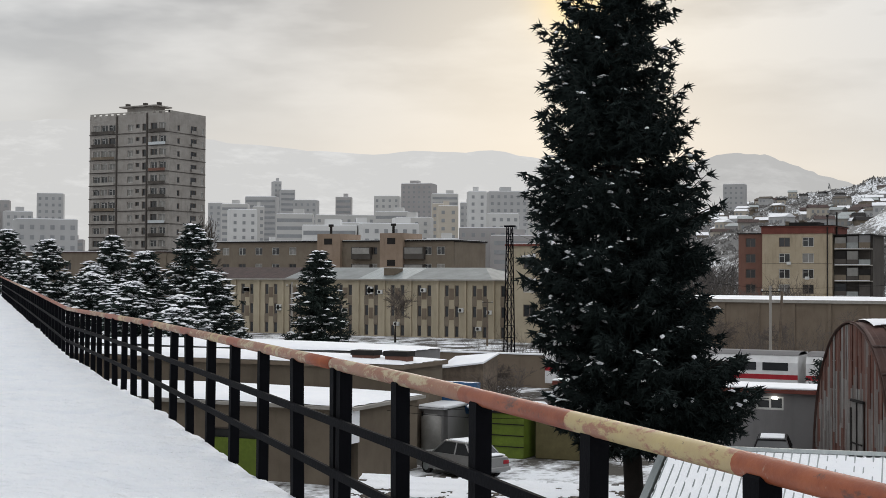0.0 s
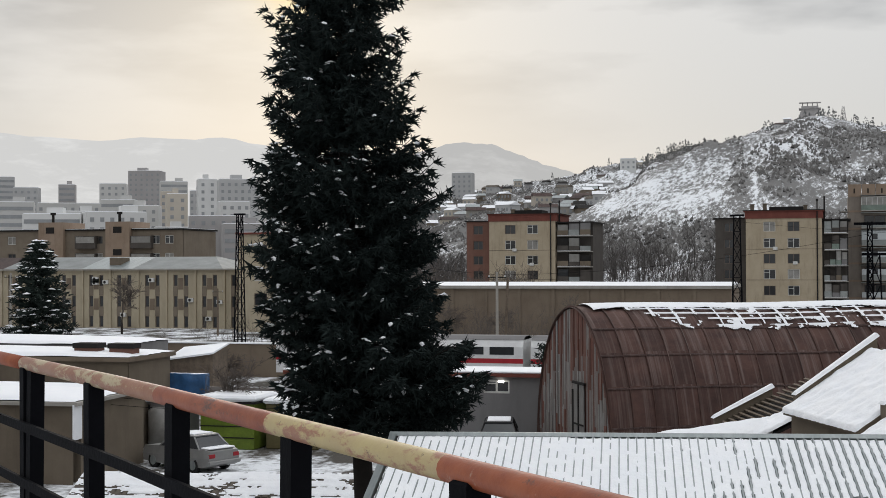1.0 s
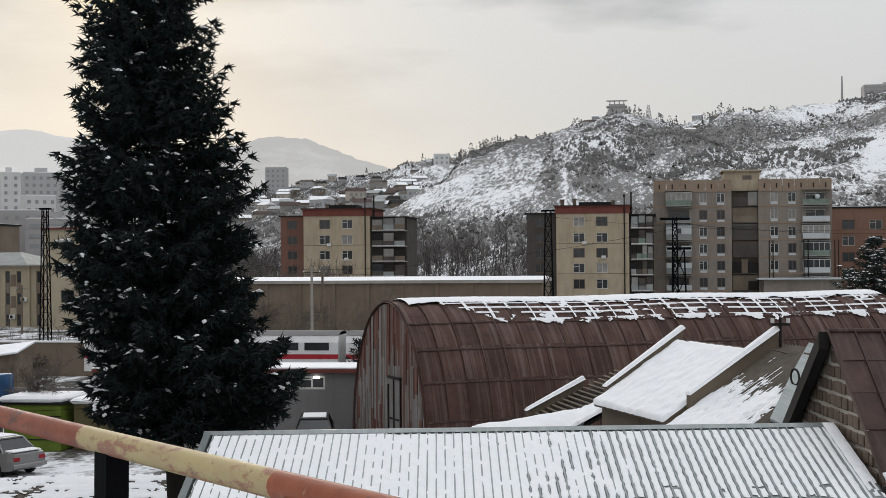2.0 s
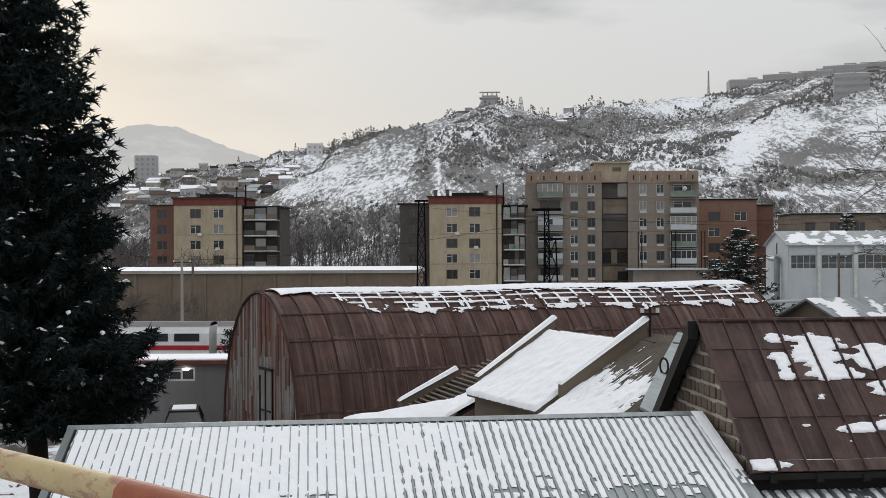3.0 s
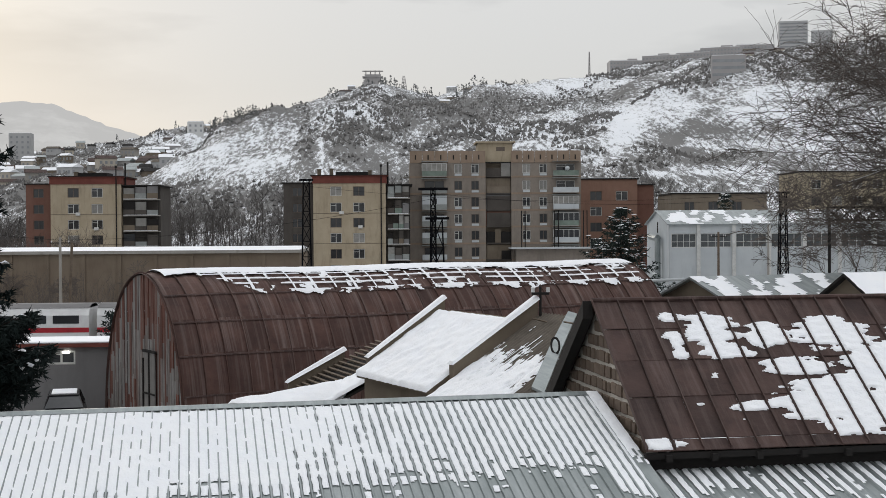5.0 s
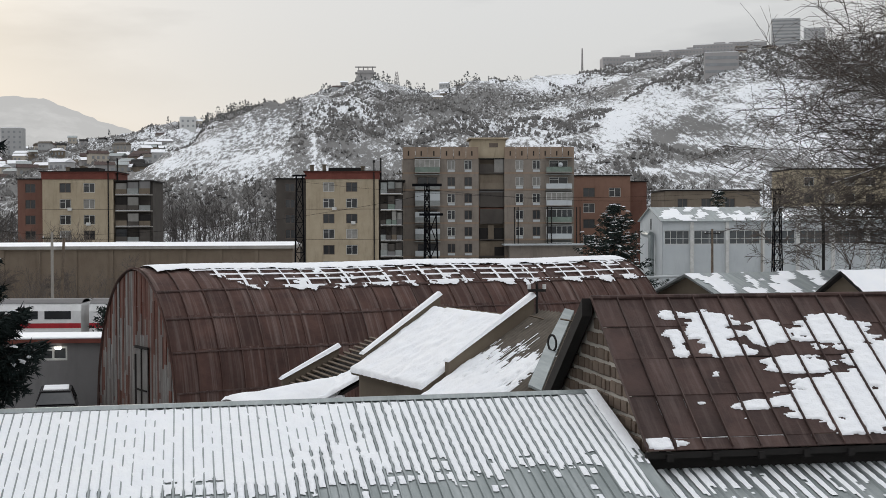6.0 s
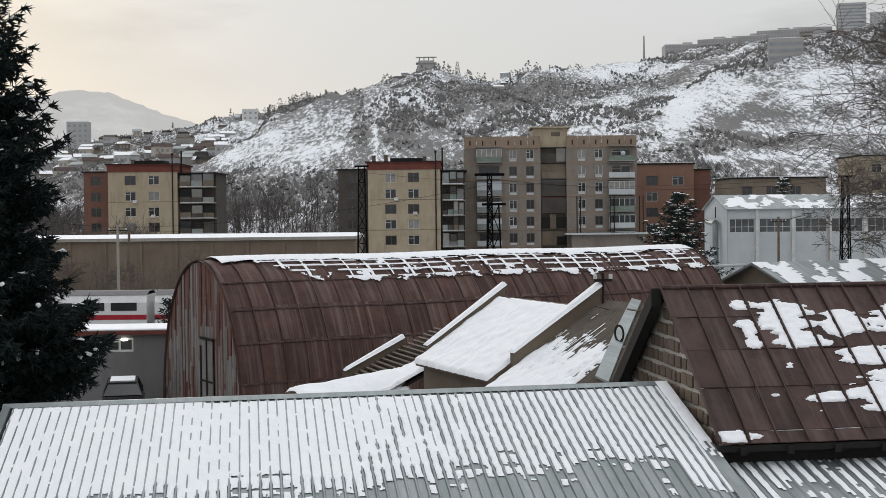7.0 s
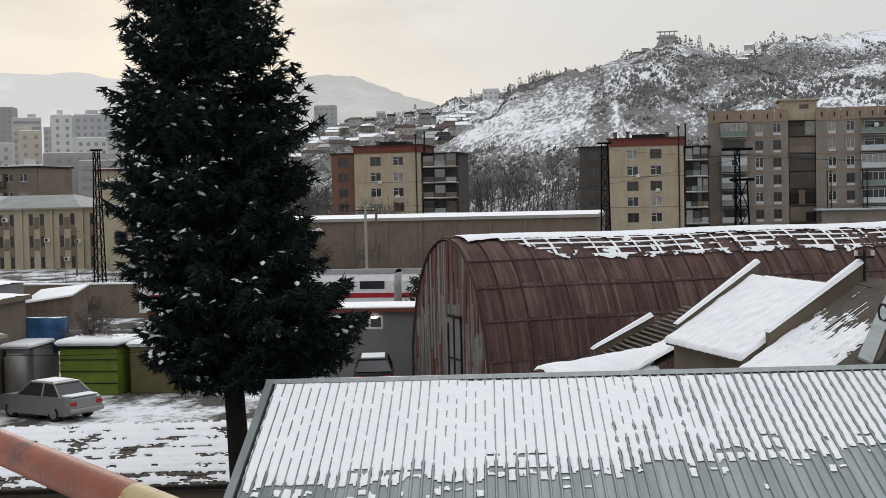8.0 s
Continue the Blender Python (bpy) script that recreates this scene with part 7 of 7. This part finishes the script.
snow_cells("roof_snow", 152, 60, lambda i, j: ((i * 0.05, j * 0.0485, 1.39 + j * 0.0485 * 0.328 - 0.018 * ((j * 0.0485 / 0.41) % 1)), (0, 0, 1)),
           lambda i, j: fbm(i * 0.05, j * 0.1, 1.4, 8.0) + 0.52 - (0.55 if (j * 0.0485 / 0.41) % 1 < 0.28 and noise.noise(Vector((i * 0.25, j * 0.3, 1))) > -0.1 else 0) - (0.3 if j < 12 else 0) + 0.12 * noise.noise(Vector((i * 0.6, j * 0.5, 2))) > 0, "broken snow", 0.03, hut)
walltop = tagged(new("yard_wall"), "low snow-capped wall at the foot of the walkway", "wall")
walltop.matrix_world = frame2(-26, 26.0, 10)
part("wall", boxm("wall", PLASTER, 0, 0, ZG, 16, 0.4, 1.1), walltop)
part("cap_snow", Geo().box(-0.1, -0.12, 1.1, 16.1, 0.55, 1.24, chamfer=0.05).mesh("cap_snow", SNOW), walltop)

# green container and the snowy bin beside it
cont = tagged(new("green_container"), "dented green steel container with snow on top", "container")
cont.matrix_world = frame2(-28.0, 58.0, 1)
g = Geo().box(0, 0, ZG, 2.55, 2.4, 1.62, chamfer=0.04)
part("body", g.mesh("body", GREEN), cont)
for k in range(3):
    part("strap", boxm("strap", DARK, -0.02, -0.03, 0.1 + k * 0.5, 2.57, 0.0, 0.14 + k * 0.5), cont)
part("lid", boxm("lid", DARK, -0.1, -0.1, 1.62, 2.65, 2.5, 1.72), cont)
part("snow_cap", Geo().box(-0.15, -0.2, 1.72, 2.7, 2.5, 1.98, chamfer=0.1).mesh("snow_cap", SNOW), cont)
cont2 = tagged(new("olive_container"), "olive container half hidden by the spruce", "container")
cont2.matrix_world = frame2(-25.1, 58.6, 3)
part("body", Geo().box(0, 0, ZG, 2.4, 2.4, 1.6, chamfer=0.04).mesh("body", plain("olive_paint", (0.13, 0.11, 0.05), 0.6)), cont2)
part("snow_cap", Geo().box(-0.1, -0.2, 1.6, 2.5, 2.5, 1.85, chamfer=0.1).mesh("snow_cap", SNOW), cont2)
kiosk = tagged(new("grey_kiosk"), "grey shed with a dark doorway and snow on its roof", "kiosk")
kiosk.matrix_world = frame2(-34.0, 57.0, 2)
facade(kiosk, pose(0, 0, 0), 5.0, ZG, 1.7, [(3.6, 0.62, 0.8, 2.0, "slit")], GREYW)
core(kiosk, 5.0, 3, ZG, 1.7, GREYW, 0.5)
part("roof_snow", Geo().box(-0.1, -0.15, 1.7, 5.1, 3.1, 1.9, chamfer=0.06).mesh("roof_snow", SNOW), kiosk)
tank = tagged(new("water_tank"), "pale round tank beside the kiosk", "tank")
tank.location = (-29.6, 57.2, ZG)
part("shell", Geo().rings([[(r * math.cos(t), r * math.sin(t), z) for t in np.linspace(0, 2 * math.pi, 16, endpoint=False)] for r, z in ((0.5, 0.3), (0.5, 1.75), (0.3, 1.9))]).mesh("shell", CURTAIN, True), tank)
part("stand", Geo().box(-0.4, -0.4, 0, 0.4, 0.4, 0.3).mesh("stand", DARK), tank)


def pipe_run(name, pts, r, mat, label):
    root = tagged(new(name), label, "pipe")
    root.location = pts[0]
    o = Vector(pts[0])
    g = Geo()
    for a, b in zip(pts[:-1], pts[1:]):
        g.tube(Vector(a) - o, Vector(b) - o, r, sides=10)
    part("pipe", g.mesh("pipe", mat, False), root)
    for k in range(len(pts)):
        p = Vector(pts[k]) - o
        part("stand", boxm("stand", DARK, p.x - 0.08, p.y - 0.08, ZG - o.z, p.x + 0.08, p.y + 0.08, p.z), root)


pipe_run("heating_main", [(-46, 69, 1.1), (-38, 68.6, 1.05), (-31, 68.2, 1.0), (-24, 68, 1.0)], 0.38, plain("lagged_pipe", (0.10, 0.09, 0.085), 0.8), "thick lagged heating pipe on stands")
pipe_run("gas_pipe", [(12.2, 80, 4.6), (15.2, 80, 4.7), (15.2, 80, 1.0)], 0.09, WHITEW, "pale gas pipe bridge with snow")

# retaining wall and snowy embankment by the tracks
bank = tagged(new("platform_wall"), "long brown boundary wall by the railway", "wall")
bank.matrix_world = pose(-90, 95, 0)
part("wall", boxm("wall", WAREW, 0, 0, ZG, 84, 0.4, 2.0), bank)
part("coping", boxm("coping", SNOW, -0.1, -0.1, 2.0, 84.1, 0.5, 2.1), bank)
hutb = tagged(new("brown_hut"), "small brown hut with a snowy lean-to roof", "hut")
hutb.matrix_world = frame2(-39.8, 78, 4)
part("wall", Geo().rings([[(0, 0, ZG), (2.8, 0, ZG), (2.8, 0, 2.4), (0, 0, 2.0)], [(0, 2.5, ZG), (2.8, 2.5, ZG), (2.8, 2.5, 2.8), (0, 2.5, 2.5)]]).mesh("wall", WOOD), hutb)
part("roof_snow", Geo().rings([[(-0.1, -0.2, 2.0), (2.9, -0.2, 2.4), (2.9, -0.2, 2.5), (-0.1, -0.2, 2.1)], [(-0.1, 2.6, 2.55), (2.9, 2.6, 2.85), (2.9, 2.6, 2.95), (-0.1, 2.6, 2.65)]]).mesh("roof_snow", SNOW), hutb)


def train():
    root = tagged(new("train"), "white passenger train with a red stripe behind the sheds", "train")
    root.matrix_world = pose(-37.0, 88, ZG + 0.25)
    for c in range(2):
        x = c * 17.5
        car = part("carriage", Geo().rings([[(x, y, z) for y, z in ((0, 0.7), (0, 2.6), (0.25, 3.05), (0.9, 3.25), (2.1, 3.25), (2.75, 3.05), (3, 2.6), (3, 0.7))], [(x + 17, y, z) for y, z in ((0, 0.7), (0, 2.6), (0.25, 3.05), (0.9, 3.25), (2.1, 3.25), (2.75, 3.05), (3, 2.6), (3, 0.7))]]).mesh("carriage", WHITEP), root)
        part("roof", Geo().rings([[(x, y, z) for y, z in ((0.2, 3.06), (0.9, 3.28), (2.1, 3.28), (2.8, 3.06))], [(x + 17, y, z) for y, z in ((0.2, 3.06), (0.9, 3.28), (2.1, 3.28), (2.8, 3.06))]]).mesh("roof", GREYW), car)
        part("stripe", boxm("stripe", REDP, x, -0.02, 1.55, x + 17, 0.0, 1.85), car, "red stripe")
        for k in range(8):
            part("window", boxm("window", GLASS, x + 0.8 + k * 2.0, -0.025, 2.1, x + 2.4 + k * 2.0, 0.0, 2.6), car)
        part("undercarriage", boxm("undercarriage", DARK, x + 0.5, 0.3, 0.1, x + 16.5, 2.7, 0.7), car)


train()


def car(name, m, body_mat, label, wagon=False, snow=True):
    """A parked car: shaped body, cabin glass, wheels with rims, lights."""
    root = tagged(new(name), label, "car", "parked cars")
    root.matrix_world = m
    L, W = 4.2, 1.68
    def sect(x, zl, zh, w):
        return [(x, -w / 2, zl), (x, -w / 2 - 0.02, (zl + zh) / 2), (x, -w / 2 + 0.06, zh), (x, w / 2 - 0.06, zh), (x, w / 2 + 0.02, (zl + zh) / 2), (x, w / 2, zl)]
    body = [sect(0, 0.38, 0.72, 1.45), sect(0.12, 0.25, 0.84, 1.6), sect(0.9, 0.22, 0.9, W), sect(2.9, 0.22, 0.93, W), sect(3.9, 0.24, 0.95 if not wagon else 1.0, 1.62), sect(4.2, 0.36, 0.88, 1.5)]
    part("body", Geo().rings(body).mesh("body", body_mat), root)
    def cab(x, w, z):
        return [(x, -w / 2, z), (x, w / 2, z)]
    tail = 3.95 if wagon else 3.45
    g = Geo().add([(1.15, -0.76, 0.9), (1.15, 0.76, 0.9), (tail + 0.2, 0.76, 0.94), (tail + 0.2, -0.76, 0.94), (1.75, -0.58, 1.38), (1.75, 0.58, 1.38), (tail - 0.35, 0.58, 1.38), (tail - 0.35, -0.58, 1.38)], [(0, 1, 5, 4), (1, 2, 6, 5), (2, 3, 7, 6), (3, 0, 4, 7)])
    part("glazing", g.mesh("glazing", GLASS), root, "dark car glass")
    part("roof", Geo().box(1.7, -0.6, 1.36, tail - 0.3, 0.6, 1.43, chamfer=0.02).mesh("roof", body_mat), root)
    for a, b in ((1.15, 1.75), (tail + 0.2, tail - 0.35)):
        for s in (-1, 1):
            part("pillar", Geo().tube((a, s * 0.77, 0.9), (b, s * 0.59, 1.4), 0.035, sides=4).mesh("pillar", body_mat), root)
    for s in (-1, 1):
        part("pillar", Geo().tube((2.6, s * 0.78, 0.9), (2.55, s * 0.6, 1.4), 0.035, sides=4).mesh("pillar", body_mat), root)
    for x in (0.8, 3.3):
        for s in (-1, 1):
            w = part("wheel", Geo().tube((x, s * 0.66, 0.3), (x, s * 0.84, 0.3), 0.3, sides=18).mesh("wheel", RUBBER), root)
            part("rim", Geo().tube((x, s * 0.84, 0.3), (x, s * 0.86, 0.3), 0.19, sides=12).mesh("rim", TIN), w)
    for s in (-1, 1):
        part("tail_light", Geo().box(4.12, s * 0.6 - 0.14, 0.62, 4.22, s * 0.6 + 0.14, 0.78, chamfer=0.02).mesh("tail_light", REDP), root)
        part("headlight", Geo().box(-0.02, s * 0.55 - 0.16, 0.56, 0.1, s * 0.55 + 0.16, 0.7, chamfer=0.02).mesh("headlight", WHITEP), root)
    part("bumper", Geo().box(4.15, -0.78, 0.36, 4.28, 0.78, 0.52, chamfer=0.03).mesh("bumper", body_mat), root)
    if snow:
        part("roof_snow", Geo().box(1.85, -0.5, 1.42, tail - 0.5, 0.5, 1.47, chamfer=0.02).mesh("roof_snow", SNOW), root)
        if not wagon:
            part("boot_snow", Geo().box(3.5, -0.65, 0.94, 4.1, 0.65, 1.0, chamfer=0.03).mesh("boot_snow", SNOW), root)


car("parked_car", frame2(-27.7, 53.4, -25, ZG), CARS, "silver saloon parked in the snowy yard")
car("parked_car", frame2(-15.4, 62.7, -78, ZG), CARB, "black estate car with snow on its roof", True)


def pole(x, y, h, label, arm=True, mat=CONCRETE, lean=0.0, arm_w=0.7, thick=0.13):
    root = tagged(new("utility_pole"), label, "pole", "utility poles")
    root.location = (x, y, ZG)
    part("shaft", Geo().tube((0, 0, 0), (lean, 0, h), thick, thick * 0.7, 8).mesh("shaft", mat), root)
    if arm:
        part("crossarm", boxm("crossarm", DARK, lean - arm_w, -0.05, h - 0.45 * arm_w - 0.12, lean + arm_w, 0.05, h - 0.45 * arm_w - 0.05), root)
        for k in (-0.85 * arm_w, 0.85 * arm_w):
            part("insulator", Geo().tube((lean + k, 0, h - 0.45 * arm_w - 0.05), (lean + k, 0, h - 0.45 * arm_w + 0.08), 0.05).mesh("insulator", WHITEP), root)


pole(-24.6, 100, 7.6, "grey concrete pole with a leaning strut")
pole(-24.2, 100.5, 7.2, "thin pole beside the concrete one", False, WOOD, 0.3)
pole(-76.5, 75, 9.8, "tall grey concrete lamp pole by the walkway", False)
pole(-78.5, 120, 7.5, "pole before the office")
pole(36.5, 140, 8.2, "grey pole before the white hall", False)
pole(26.2, 118, 7.6, "wooden pole by the bare tree", True, WOOD)
pole(-70, 149, 5.5, "wooden pole before the office wall", True, WOOD)
pole(-28.9, 50.0, 3.2, "short rusty yard post with wires", False, WOOD)
pole(-31.2, 48.8, 3.0, "short leaning wooden yard post", False, WOOD, -0.4)
pole(2.78, 40.1, 6.5, "small wooden mast behind the parapet", True, DARK, 0.0, 0.24, 0.05)
gantry = tagged(new("signal_gantry"), "railway gantry of dark lattice with white bars", "gantry")
gantry.location = (31, 104, ZG)
g = Geo()
for k in range(9):
    g.tube((k, 0, 8.5), (k + 1, 0, 9.4), 0.05, sides=3).tube((k, 0, 9.4), (k + 1, 0, 8.5), 0.05, sides=3)
part("truss", g.box(0, -0.1, 8.4, 9, 0.1, 8.55).box(0, -0.1, 9.35, 9, 0.1, 9.5).mesh("truss", DARK), gantry)
for x in (0.2, 8.8):
    part("leg", Geo().tube((x, 0, 0), (x, 0, 8.5), 0.12).mesh("leg", DARK), gantry)


def cable(a, b, sag, label="thin sagging overhead wire", r=0.012):
    g = Geo()
    a, b = Vector(a), Vector(b)
    n = 14
    pts = [a.lerp(b, k / n) - Vector((0, 0, sag * 4 * (k / n) * (1 - k / n))) - a for k in range(n + 1)]
    g.rings([[tuple(p + Vector(o) * r) for o in ((0, 0, 1), (0.7, 0.7, -0.5), (-0.7, -0.7, -0.5))] for p in pts])
    ob = tagged(new("overhead_wire", g.mesh("overhead_wire", BLACK)), label, "wire", "overhead wires")
    ob.location = a


cable((-24.6, 100, 7.0), (1.3, 86.8, 9.5), 0.6)
cable((-48, 106.5, 11.5), (-24.6, 100, 7.0), 0.8)
cable((1.3, 86.8, 9.8), (28, 105, 10), 0.7)
cable((-8, 110, 11), (28, 105, 10.2), 0.9)
cable((-28.9, 50, 2.7), (-22.0, 55, 2.2), 0.2)
cable((-28.9, 50, 2.4), (-22.0, 55, 1.9), 0.2)

# loose blocks, boards and a blue tarpaulin in the yard
block = Geo().box(-0.2, -0.1, 0, 0.2, 0.1, 0.19, chamfer=0.015).mesh("building_block", PLASTER)
block_snow = Geo().box(-0.19, -0.09, 0.19, 0.19, 0.09, 0.23, chamfer=0.012).mesh("snow_cap", SNOW)
for k in range(12):
    bx, by = -20.9 + 0.52 * (k % 5) + random.uniform(-0.2, 0.2), 47.0 + 0.8 * (k // 5) + random.uniform(-0.25, 0.25)
    ob = tagged(new("building_block"), "loose concrete block lying in the yard, capped with snow", "block", "loose blocks")
    ob.matrix_world = pose(bx, by, ZG, 0, 0, random.uniform(-40, 40))
    part("body", block, ob)
    part("snow_cap", block_snow, ob)
tarp = tagged(new("tarpaulin"), "crumpled blue tarpaulin hung over a frame by the kiosk", "tarpaulin")
tarp.matrix_world = frame2(-30.6, 59.5, 4)
rows = []
for i in range(9):
    q = i / 8
    rows.append([(q * 1.9 + 0.05 * noise.noise(Vector((q * 4, k, 1))), 0.25 * noise.noise(Vector((q * 5, k * 0.6, 2))) + (0.0 if k < 5 else 0.5), 2.75 - 0.36 * k + 0.12 * noise.noise(Vector((q * 3, k, 5)))) for k in range(5)] + [(q * 1.9, 0.9 + 0.1 * noise.noise(Vector((q * 4, k, 9))), 1.3 + 0.36 * k) for k in range(5)])
part("sheet", Geo().rings(rows).mesh("sheet", plain("blue_tarpaulin", (0.03, 0.10, 0.23), 0.5, 0, 0.4, 2.0), True), tarp)
for q in (0.05, 1.85):
    part("post", boxm("post", WOOD, q - 0.05, 0.4, ZG, q + 0.05, 0.5, 2.6), tarp)
for k in range(7):
    ob = tagged(new("board"), "weathered board leaning among the yard clutter, edged with snow", "board", "yard boards")
    ob.matrix_world = pose(-29.9 + 0.33 * k, 48.6 + random.uniform(-0.6, 0.6), ZG + 0.05, random.uniform(-55, -5), 0, random.uniform(-60, 60))
    part("plank", Geo().box(-0.08, 0, 0, 0.08, random.uniform(1.2, 2.0), 0.04, chamfer=0.006).mesh("plank", WOOD), ob)
